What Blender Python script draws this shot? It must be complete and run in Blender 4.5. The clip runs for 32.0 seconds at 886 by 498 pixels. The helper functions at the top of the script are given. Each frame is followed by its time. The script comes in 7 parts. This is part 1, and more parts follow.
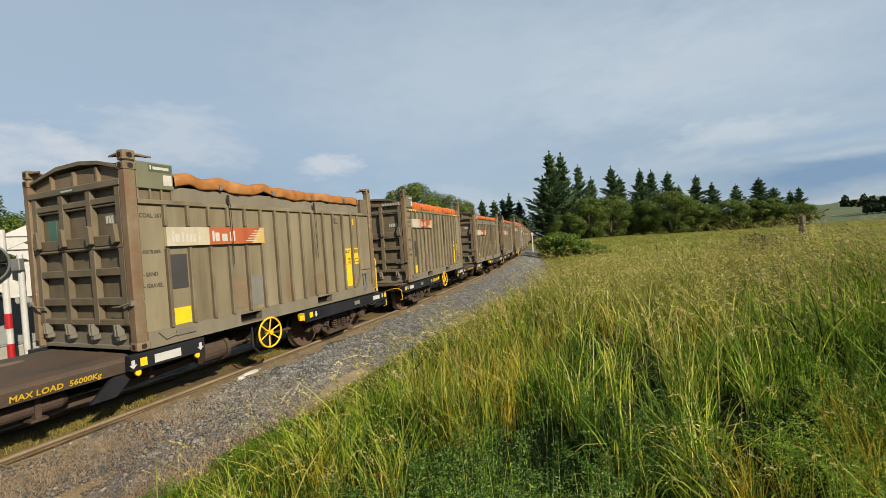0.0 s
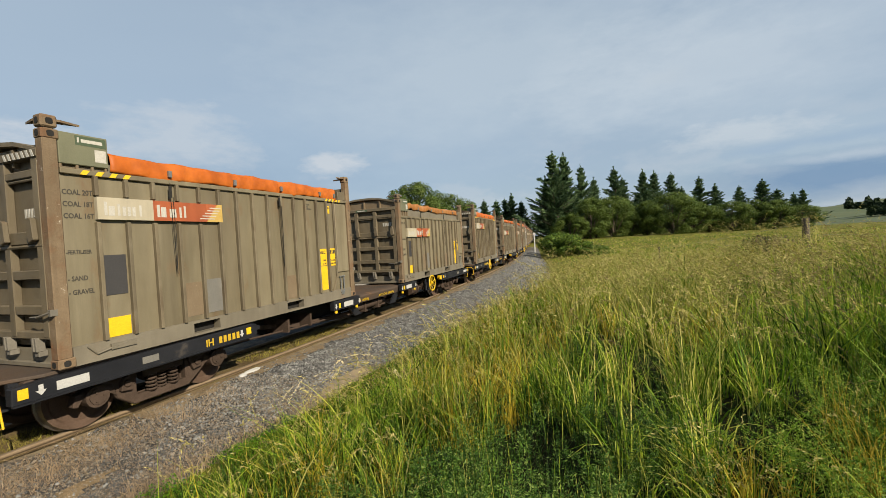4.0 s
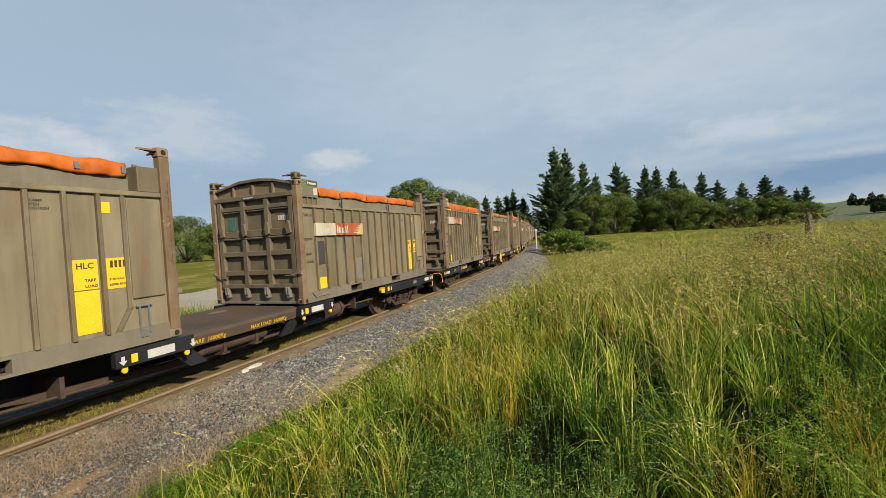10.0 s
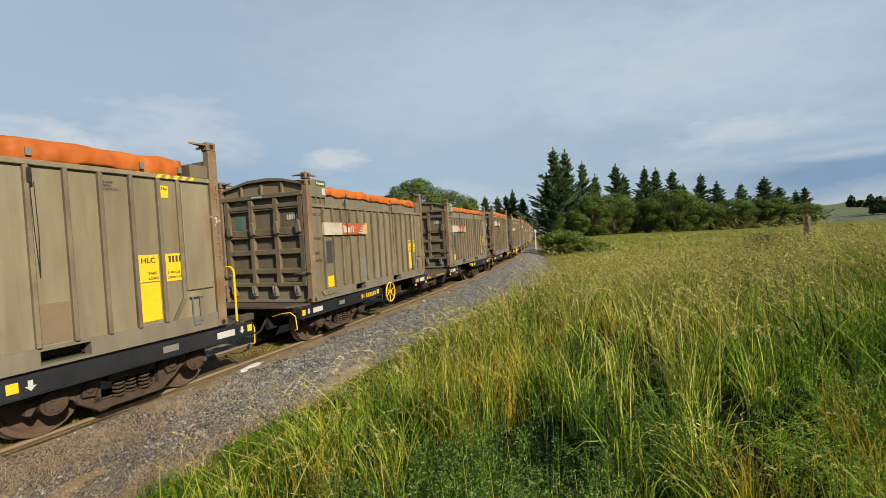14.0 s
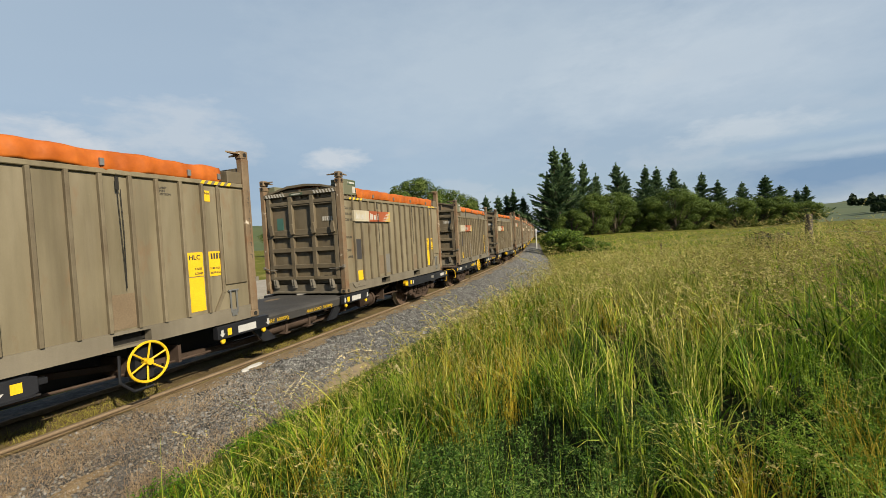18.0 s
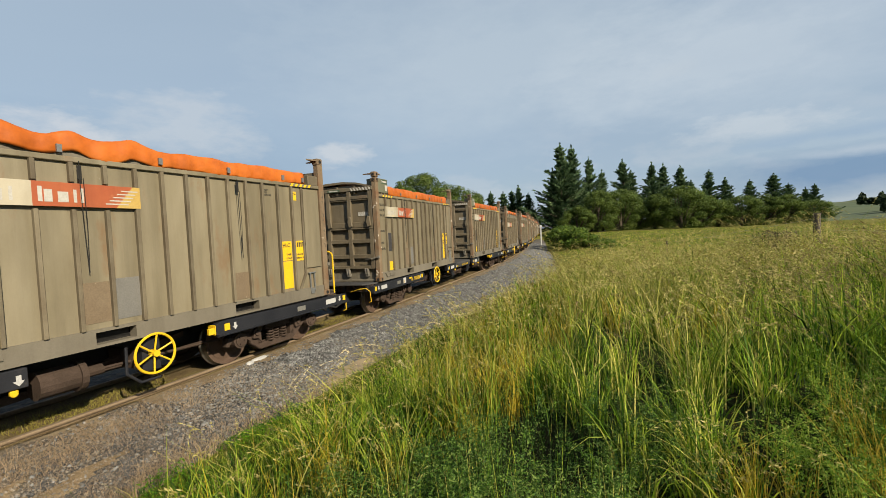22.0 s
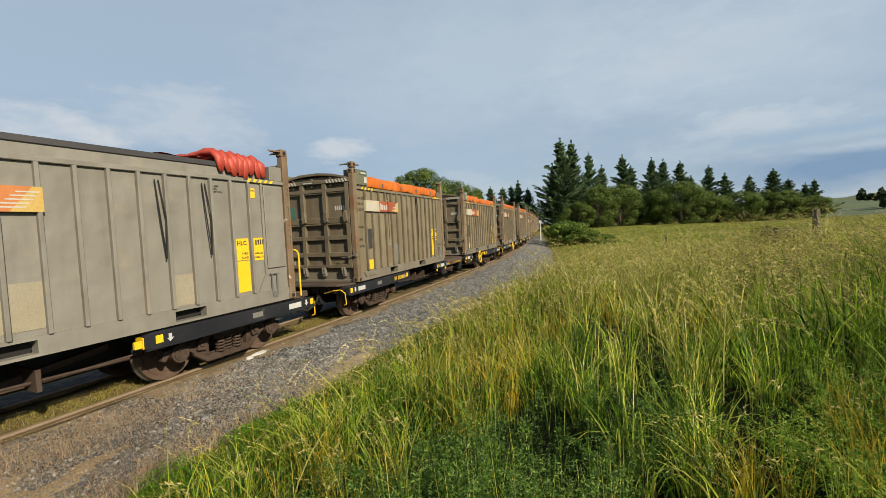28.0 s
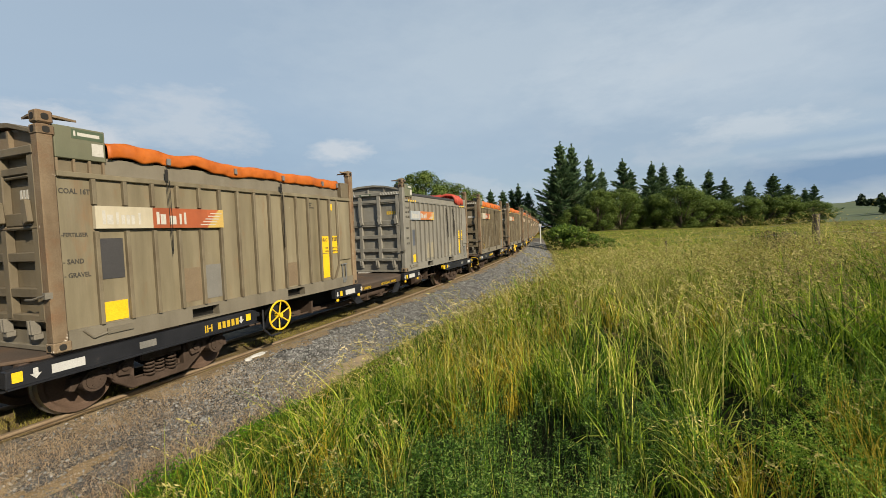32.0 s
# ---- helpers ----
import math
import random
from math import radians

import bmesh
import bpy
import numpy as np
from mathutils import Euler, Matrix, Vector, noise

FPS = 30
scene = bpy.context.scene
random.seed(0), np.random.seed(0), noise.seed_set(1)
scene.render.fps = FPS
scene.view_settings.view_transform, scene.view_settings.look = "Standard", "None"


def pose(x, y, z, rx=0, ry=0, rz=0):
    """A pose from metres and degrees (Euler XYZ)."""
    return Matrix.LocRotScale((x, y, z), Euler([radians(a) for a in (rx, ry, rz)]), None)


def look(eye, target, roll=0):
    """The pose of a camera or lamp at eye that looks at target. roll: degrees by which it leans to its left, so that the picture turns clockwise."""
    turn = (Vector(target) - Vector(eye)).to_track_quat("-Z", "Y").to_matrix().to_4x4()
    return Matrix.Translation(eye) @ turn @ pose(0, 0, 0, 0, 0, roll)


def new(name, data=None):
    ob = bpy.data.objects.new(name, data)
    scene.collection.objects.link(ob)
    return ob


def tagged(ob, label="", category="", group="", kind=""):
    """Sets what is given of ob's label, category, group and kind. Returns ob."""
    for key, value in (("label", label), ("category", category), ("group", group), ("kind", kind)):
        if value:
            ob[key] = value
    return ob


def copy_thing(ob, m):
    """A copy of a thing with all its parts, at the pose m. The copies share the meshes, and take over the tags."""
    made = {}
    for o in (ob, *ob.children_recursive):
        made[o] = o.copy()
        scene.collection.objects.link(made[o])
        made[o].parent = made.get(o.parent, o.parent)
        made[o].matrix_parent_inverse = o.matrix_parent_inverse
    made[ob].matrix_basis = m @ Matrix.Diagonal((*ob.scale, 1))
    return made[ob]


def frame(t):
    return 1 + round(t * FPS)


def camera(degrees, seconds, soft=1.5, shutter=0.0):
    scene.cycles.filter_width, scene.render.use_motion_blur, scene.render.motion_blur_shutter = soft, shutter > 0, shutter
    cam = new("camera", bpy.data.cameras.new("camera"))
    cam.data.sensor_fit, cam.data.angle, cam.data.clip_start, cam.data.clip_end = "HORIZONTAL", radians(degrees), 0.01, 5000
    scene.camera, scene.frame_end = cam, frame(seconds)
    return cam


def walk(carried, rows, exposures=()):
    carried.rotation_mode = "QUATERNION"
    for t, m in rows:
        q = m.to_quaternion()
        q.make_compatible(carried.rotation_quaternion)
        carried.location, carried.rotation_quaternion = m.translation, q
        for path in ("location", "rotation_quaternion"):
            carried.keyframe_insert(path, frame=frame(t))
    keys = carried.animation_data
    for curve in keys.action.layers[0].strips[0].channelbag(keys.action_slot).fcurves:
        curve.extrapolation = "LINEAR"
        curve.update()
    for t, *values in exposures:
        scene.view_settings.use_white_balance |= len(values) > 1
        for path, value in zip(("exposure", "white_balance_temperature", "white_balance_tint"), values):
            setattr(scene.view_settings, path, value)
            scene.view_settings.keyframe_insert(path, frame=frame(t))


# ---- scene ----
# ---- camera and its hand-held path ----
EYE = (0.0, 0.0, 2.097)
HEADS = (  # seconds, turn to the left, tilt up, lean to the right, in degrees
    (0, -0.37, -0.98, 3.87),
    (0.5, -0.33, -0.99, 3.83),
    (1, -0.27, -0.97, 3.73),
    (1.5, -0.23, -0.93, 3.57),
    (2, -0.22, -0.88, 3.46),
    (2.5, -0.21, -0.86, 3.41),
    (3, -0.20, -0.89, 3.41),
    (3.5, -0.17, -0.96, 3.44),
    (5.5, 0.07, -1.21, 3.48),
    (6, 0.05, -1.22, 3.46),
    (6.5, -0.00, -1.17, 3.47),
    (7, -0.04, -1.09, 3.52),
    (7.5, -0.07, -1.12, 3.52),
    (8, -0.08, -1.28, 3.46),
    (8.5, -0.06, -1.43, 3.42),
    (9, -0.01, -1.50, 3.44),
    (9.5, 0.06, -1.53, 3.43),
    (10, 0.13, -1.53, 3.41),
    (10.5, 0.13, -1.53, 3.41),
    (11, 0.08, -1.55, 3.41),
    (11.5, 0.05, -1.60, 3.35),
    (12, 0.04, -1.68, 3.25),
    (12.5, 0.03, -1.70, 3.22),
    (13, 0.03, -1.68, 3.22),
    (13.5, 0.03, -1.60, 3.21),
    (14, 0.03, -1.51, 3.20),
    (14.5, 0.03, -1.49, 3.20),
    (16.5, 0.08, -1.54, 3.46),
    (17, 0.09, -1.60, 3.46),
    (17.5, 0.09, -1.61, 3.43),
    (18, 0.14, -1.57, 3.36),
    (18.5, 0.22, -1.58, 3.22),
    (19, 0.31, -1.61, 3.16),
    (19.5, 0.40, -1.67, 3.15),
    (20, 0.48, -1.70, 3.13),
    (20.5, 0.54, -1.78, 3.05),
    (21, 0.62, -1.93, 2.93),
    (21.5, 0.70, -2.04, 2.84),
    (22, 0.76, -2.13, 2.84),
    (22.5, 0.79, -2.21, 2.83),
    (23, 0.80, -2.30, 2.81),
    (23.5, 0.85, -2.34, 2.92),
    (24, 0.86, -2.37, 2.97),
    (24.5, 0.84, -2.37, 3.02),
    (25, 0.81, -2.37, 3.07),
    (25.5, 0.77, -2.42, 3.06),
    (27.5, 0.72, -2.75, 2.86),
    (28, 0.72, -2.77, 2.76),
    (28.5, 0.71, -2.76, 2.66),
    (29, 0.70, -2.70, 2.61),
    (29.5, 0.70, -2.59, 2.63),
    (30, 0.70, -2.50, 2.65),
    (30.5, 0.68, -2.49, 2.55),
    (31, 0.67, -2.46, 2.48),
    (31.5, 0.67, -2.44, 2.40),
    (32, 0.68, -2.42, 2.37),)


def head(turn, tilt, lean):
    a, b = radians(turn), radians(tilt)
    way = Vector((-math.sin(a) * math.cos(b), math.cos(a) * math.cos(b), math.sin(b)))
    return look(EYE, Vector(EYE) + way, -lean)


cam = camera(92.28, 32.0, soft=0.6)
walk(cam, [(t, head(a, b, c)) for t, a, b, c in HEADS])

# ---- the track: a left-hand curve, seen from its outside ----
RADIUS, START_TURN = 255.2, 1.14009
CX, CY = -241.007, 103.537
DECK = 0.908          # height of the wagon deck over the rail
PITCH = 16.72         # wagon to wagon
ADVANCE = (1.035, -0.197, 1.196, -0.9018, -0.8461, 1.6438, -0.687)


def advance(t):
    u = t / 32.0
    return 60.0 * sum(v * u ** (k + 1) for k, v in enumerate(ADVANCE))


CURVE_END = 53.0      # from here on the track runs straight


def track_spots(s, r):
    """Arrays of x and y at s metres along the track and r metres to the right of its middle."""
    s = np.asarray(s, float)
    h = START_TURN + np.minimum(s, CURVE_END) / RADIUS
    on = np.maximum(s - CURVE_END, 0.0)
    return CX + (RADIUS + r) * np.sin(h) + on * np.cos(h), CY - (RADIUS + r) * np.cos(h) + on * np.sin(h)


def on_track(s, right=0.0, z=0.0):
    """Place at s metres along the track and so far to the right of its middle."""
    x, y = track_spots(s, right)
    return Vector((float(x), float(y), z))


def along(x, y):
    """Arrays of s and of the distance to the right of the track's middle."""
    dx, dy = np.asarray(x, float) - CX, np.asarray(y, float) - CY
    s, r = (np.arctan2(dy, dx) + math.pi / 2 - START_TURN) * RADIUS, np.hypot(dx, dy) - RADIUS
    h = START_TURN + CURVE_END / RADIUS
    on = dx * math.cos(h) + dy * math.sin(h)
    out = dx * math.sin(h) - dy * math.cos(h) - RADIUS
    past = (s > CURVE_END) & (on > 0)
    return np.where(past, CURVE_END + on, s), np.where(past, out, r)


def shoulder(s):
    """How much wider the stone shoulder lies on the outside of the curve."""
    return np.interp(s, (15.0, 20.0, 26.0, 32.0, 42.0, 54.0), (0.0, 0.35, 1.45, 1.45, 0.85, 0.25))


def verge(x, y):
    """As along(), but measured from the widened foot of the stones."""
    s, r = along(x, y)
    return s, r - shoulder(s) * (r > 0)


# ---- light ----
SUN_WAY = Vector((0.682, -0.731, 0.60)).normalized()   # towards the sun
sun = new("sun", bpy.data.lights.new("sun", "SUN"))
sun.data.energy, sun.data.angle, sun.data.color = 5.0, radians(0.6), (1.0, 0.87, 0.66)
sun.matrix_world = look((0, 0, 50), Vector((0, 0, 50)) - SUN_WAY)
scene.view_settings.exposure = 0.85


def node(tree, kind, **values):
    n = tree.nodes.new(kind)
    for key, value in values.items():
        n.inputs[key.replace("_", " ")].default_value = value
    return n


def ramp(tree, source, stops):
    n = tree.nodes.new("ShaderNodeValToRGB")
    while len(n.color_ramp.elements) < len(stops):
        n.color_ramp.elements.new(0.5)
    for e, (at, colour) in zip(n.color_ramp.elements, stops):
        e.position, e.color = at, (*colour, 1) if len(colour) == 3 else colour
    tree.links.new(source, n.inputs["Fac"])
    return n


def mixed(tree, fac, a, b, mode="MIX"):
    n = tree.nodes.new("ShaderNodeMix")
    n.data_type, n.blend_type = "RGBA", mode
    for socket, value in ((n.inputs[0], fac), (n.inputs[6], a), (n.inputs[7], b)):
        if hasattr(value, "links"):
            tree.links.new(value, socket)
        elif isinstance(value, tuple):
            socket.default_value = (*value[:3], 1)
        else:
            socket.default_value = value
    return n.outputs[2]


def math_node(tree, op, a, b=0.0):
    n = tree.nodes.new("ShaderNodeMath")
    n.operation = op
    for i, v in enumerate((a, b)):
        if hasattr(v, "links"):
            tree.links.new(v, n.inputs[i])
        else:
            n.inputs[i].default_value = v
    return n.outputs[0]


CLOUDS = (  # bearing, half width, half height, colour, thickness
    ((-0.52, 0.84, 0.13), 0.55, 0.15, (3.2, 4.4, 5.8), 0.80),
    ((-0.685, 0.706, 0.185), 0.12, 0.055, (7.2, 7.3, 7.5), 0.5),
    ((-0.506, 0.831, 0.225), 0.17, 0.065, (6.6, 6.9, 7.2), 0.45),
    ((-0.243, 0.952, 0.186), 0.075, 0.025, (7.0, 7.2, 7.4), 0.6),
    ((0.464, 0.836, 0.294), 0.055, 0.022, (3.9, 4.7, 5.6), 0.5),
    ((0.60, 0.78, 0.165), 0.16, 0.03, (6.0, 6.6, 7.1), 0.6),
    ((0.68, 0.725, 0.075), 0.26, 0.05, (2.0, 3.2, 4.8), 0.9),
    ((0.14, 0.92, 0.36), 0.55, 0.20, (6.0, 6.8, 7.4), 0.40),
    ((0.52, 0.80, 0.30), 0.42, 0.13, (6.3, 7.0, 7.6), 0.45),
    ((0.66, 0.745, 0.135), 0.19, 0.016, (3.4, 4.6, 6.0), 0.7),
    ((0.70, 0.71, 0.105), 0.17, 0.012, (5.6, 6.3, 7.0), 0.5),
)


def make_world():
    world = bpy.data.worlds.new("sky")
    scene.world, world.use_nodes = world, True
    tree = world.node_tree
    tree.nodes.clear()
    sky = tree.nodes.new("ShaderNodeTexSky")
    sky.sky_type, sky.sun_disc = "NISHITA", False
    sky.sun_elevation = math.asin(SUN_WAY.z)
    sky.sun_rotation = math.atan2(SUN_WAY.x, SUN_WAY.y)
    sky.air_density, sky.dust_density, sky.ozone_density = 1.0, 1.2, 1.5
    back = tree.nodes.new("ShaderNodeBackground")
    back.inputs["Strength"].default_value = 0.0555
    out = tree.nodes.new("ShaderNodeOutputWorld")
    coord = tree.nodes.new("ShaderNodeTexCoord")
    parts = tree.nodes.new("ShaderNodeSeparateXYZ")
    tree.links.new(coord.outputs["Generated"], parts.inputs[0])
    # a high veil of cloud: the way is thrown on a flat sheet overhead, so that it closes up to the horizon
    up = math_node(tree, "ADD", math_node(tree, "MAXIMUM", parts.outputs[2], 0.0), 0.16)
    flat = tree.nodes.new("ShaderNodeCombineXYZ")
    tree.links.new(math_node(tree, "DIVIDE", parts.outputs[0], up), flat.inputs[0])
    tree.links.new(math_node(tree, "DIVIDE", parts.outputs[1], up), flat.inputs[1])
    turned = tree.nodes.new("ShaderNodeMapping")
    turned.inputs["Rotation"].default_value = (0, 0, radians(-28))
    turned.inputs["Scale"].default_value = (0.55, 1.0, 1.0)
    tree.links.new(flat.outputs[0], turned.inputs[0])
    veil = node(tree, "ShaderNodeTexNoise", Scale=0.5, Detail=4.5, Roughness=0.45, Distortion=0.35)
    tree.links.new(turned.outputs[0], veil.inputs["Vector"])
    veil_amount = ramp(tree, veil.outputs["Fac"], ((0.30, (0.48,) * 3), (0.5, (0.66,) * 3), (0.70, (0.86,) * 3)))
    puffs = node(tree, "ShaderNodeTexNoise", Scale=5.5, Detail=8.0, Roughness=0.55)
    squat = tree.nodes.new("ShaderNodeMapping")
    squat.inputs["Scale"].default_value = (1.0, 1.0, 2.6)
    squat.inputs["Location"].default_value = (0.35, 0.1, 0.0)
    tree.links.new(coord.outputs["Generated"], squat.inputs[0])
    tree.links.new(squat.outputs[0], puffs.inputs["Vector"])
    puff = ramp(tree, puffs.outputs["Fac"], ((0.52, (0.0,) * 3), (0.62, (1.0,) * 3)))
    low = ramp(tree, parts.outputs[2], ((0.06, (1.0,) * 3), (0.26, (0.0,) * 3)))
    puff_amount = math_node(tree, "MULTIPLY", puff.outputs[0], low.outputs[0])
    # the veil thins out overhead
    thin_up = ramp(tree, parts.outputs[2], ((0.45, (1.0,) * 3), (0.80, (0.2,) * 3)))
    veil_share = math_node(tree, "MULTIPLY", veil_amount.outputs[0], thin_up.outputs[0])
    veiled = mixed(tree, veil_share, mixed(tree, 0.35, sky.outputs[0], (3.0, 4.2, 5.8)), (4.5, 5.55, 6.6))
    clouded = mixed(tree, math_node(tree, "MULTIPLY", puff_amount, 0.35), veiled, (6.2, 6.5, 6.9))
    # single clouds: soft heaps broken up by noise
    ragged = node(tree, "ShaderNodeTexNoise", Scale=9.0, Detail=8.0, Roughness=0.62)
    tree.links.new(squat.outputs[0], ragged.inputs["Vector"])
    for way, wide, tall, colour, share in CLOUDS:
        off = tree.nodes.new("ShaderNodeVectorMath")
        off.operation = "SUBTRACT"
        tree.links.new(coord.outputs["Generated"], off.inputs[0])
        off.inputs[1].default_value = way
        size = tree.nodes.new("ShaderNodeVectorMath")
        size.operation = "MULTIPLY"
        tree.links.new(off.outputs[0], size.inputs[0])
        size.inputs[1].default_value = (1 / wide, 1 / wide, 1 / tall)
        length = tree.nodes.new("ShaderNodeVectorMath")
        length.operation = "LENGTH"
        tree.links.new(size.outputs[0], length.inputs[0])
        edge = math_node(tree, "ADD", length.outputs["Value"], math_node(tree, "MULTIPLY", math_node(tree, "SUBTRACT", ragged.outputs["Fac"], 0.5), 3.0 if wide < 0.2 else 0.9))
        fall = ramp(tree, edge, ((0.25, (1.0,) * 3), (1.0, (0.0,) * 3)))
        clouded = mixed(tree, math_node(tree, "MULTIPLY", fall.outputs[0], share), clouded, colour)
    tree.links.new(clouded, back.inputs["Color"])
    tree.links.new(back.outputs[0], out.inputs[0])


make_world()


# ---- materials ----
COLOUR_SCALE = 0.50     # lowers every base colour, for deeper shade under the raised exposure


def stuff(name, colours, rough=0.8, metal=0.0, scale=3.0, bump=0.0, bump_scale=60.0, vary=0.0, stretch=(1, 1, 1), island=0.0,
          grime=None, grime_scale=1.2, grime_at=(0.52, 0.72), clear=0.0, thin=0.0, grain=0.18, streak=0.0, dent=0.0, scuff=None):
    """A worn surface: two or more colours over noise at two scales, with bump; vary: change from piece to piece."""
    m = bpy.data.materials.new(name)
    m.use_nodes = True
    t = m.node_tree
    s = t.nodes["Principled BSDF"]
    coord = t.nodes.new("ShaderNodeTexCoord")
    place = t.nodes.new("ShaderNodeMapping")
    place.inputs["Scale"].default_value = stretch
    t.links.new(coord.outputs["Object"], place.inputs[0])
    shift = t.nodes.new("ShaderNodeObjectInfo")
    moved = t.nodes.new("ShaderNodeVectorMath")
    moved.operation = "ADD"
    t.links.new(place.outputs[0], moved.inputs[0])
    far = math_node(t, "MULTIPLY", shift.outputs["Random"], 37.0)
    t.links.new(far, moved.inputs[1])
    wide = node(t, "ShaderNodeTexNoise", Scale=scale, Detail=8.0, Roughness=0.62)
    t.links.new(moved.outputs[0], wide.inputs["Vector"])
    n = len(colours)
    colours = [tuple(v * COLOUR_SCALE for v in c) for c in colours]
    colour = ramp(t, wide.outputs["Fac"], [(0.3 + 0.4 * i / max(1, n - 1), c) for i, c in enumerate(colours)]).outputs[0]
    fine = node(t, "ShaderNodeTexNoise", Scale=bump_scale, Detail=4.0, Roughness=0.6)
    t.links.new(moved.outputs[0], fine.inputs["Vector"])
    speck = ramp(t, fine.outputs["Fac"], ((0.25, (1 - grain,) * 3), (0.75, (1 + grain,) * 3))).outputs[0]
    colour = mixed(t, 1.0, colour, speck, "MULTIPLY")
    if streak:   # run-off: noise drawn out downwards
        run = t.nodes.new("ShaderNodeVectorMath")
        run.operation = "MULTIPLY"
        t.links.new(moved.outputs[0], run.inputs[0])
        run.inputs[1].default_value = (3.2, 3.2, 0.45)
        lines = node(t, "ShaderNodeTexNoise", Scale=1.0, Detail=6.0, Roughness=0.65)
        t.links.new(run.outputs[0], lines.inputs["Vector"])
        tone = ramp(t, lines.outputs["Fac"], ((0.30, (1 - streak, 1 - streak * 1.05, 1 - streak * 1.15)), (0.52, (1.0,) * 3), (0.72, (1 + streak * 0.5,) * 3))).outputs[0]
        colour = mixed(t, 1.0, colour, tone, "MULTIPLY")
    if grime:
        spots = node(t, "ShaderNodeTexNoise", Scale=grime_scale, Detail=9.0, Roughness=0.7)
        t.links.new(moved.outputs[0], spots.inputs["Vector"])
        mask = ramp(t, spots.outputs["Fac"], ((grime_at[0], (0,) * 3), (grime_at[1], (1,) * 3))).outputs[0]
        colour = mixed(t, mask, colour, grime)
    if scuff:   # scrapes: short pale marks, longer than high
        scrape = t.nodes.new("ShaderNodeVectorMath")
        scrape.operation = "MULTIPLY"
        t.links.new(moved.outputs[0], scrape.inputs[0])
        scrape.inputs[1].default_value = (2.2, 2.2, 5.0)
        marks = node(t, "ShaderNodeTexNoise", Scale=1.5, Detail=10.0, Roughness=0.75)
        t.links.new(scrape.outputs[0], marks.inputs["Vector"])
        colour = mixed(t, ramp(t, marks.outputs["Fac"], ((0.68, (0,) * 3), (0.72, (0.8,) * 3))).outputs[0], colour, scuff)
    if vary:
        tone = ramp(t, shift.outputs["Random"], ((0.0, (1 - vary,) * 3), (1.0, (1 + vary,) * 3))).outputs[0]
        colour = mixed(t, 1.0, colour, tone, "MULTIPLY")
    if island:
        geo = t.nodes.new("ShaderNodeNewGeometry")
        tone = ramp(t, geo.outputs["Random Per Island"], ((0.0, (1 - island,) * 3), (1.0, (1 + island,) * 3))).outputs[0]
        colour = mixed(t, 1.0, colour, tone, "MULTIPLY")
    t.links.new(colour, s.inputs["Base Color"])
    s.inputs["Roughness"].default_value, s.inputs["Metallic"].default_value = rough, metal
    if clear:
        s.inputs["Specular IOR Level"].default_value = clear
    if bump:
        b = t.nodes.new("ShaderNodeBump")
        b.inputs["Strength"].default_value, b.inputs["Distance"].default_value = bump, 0.02
        t.links.new(fine.outputs["Fac"], b.inputs["Height"])
        t.links.new(b.outputs[0], s.inputs["Normal"])
        if dent:
            hollow = node(t, "ShaderNodeTexNoise", Scale=2.2, Detail=2.0, Roughness=0.4)
            t.links.new(moved.outputs[0], hollow.inputs["Vector"])
            d = t.nodes.new("ShaderNodeBump")
            d.inputs["Strength"].default_value, d.inputs["Distance"].default_value = 1.0, dent
            t.links.new(hollow.outputs["Fac"], d.inputs["Height"])
            t.links.new(d.outputs[0], b.inputs["Normal"])
    if thin:
        glow = t.nodes.new("ShaderNodeBsdfTranslucent")
        t.links.new(colour, glow.inputs["Color"])
        mix = t.nodes.new("ShaderNodeMixShader")
        mix.inputs[0].default_value = thin
        t.links.new(s.outputs[0], mix.inputs[1])
        t.links.new(glow.outputs[0], mix.inputs[2])
        t.links.new(mix.outputs[0], t.nodes["Material Output"].inputs[0])
    return m


LEAFY = 0.8


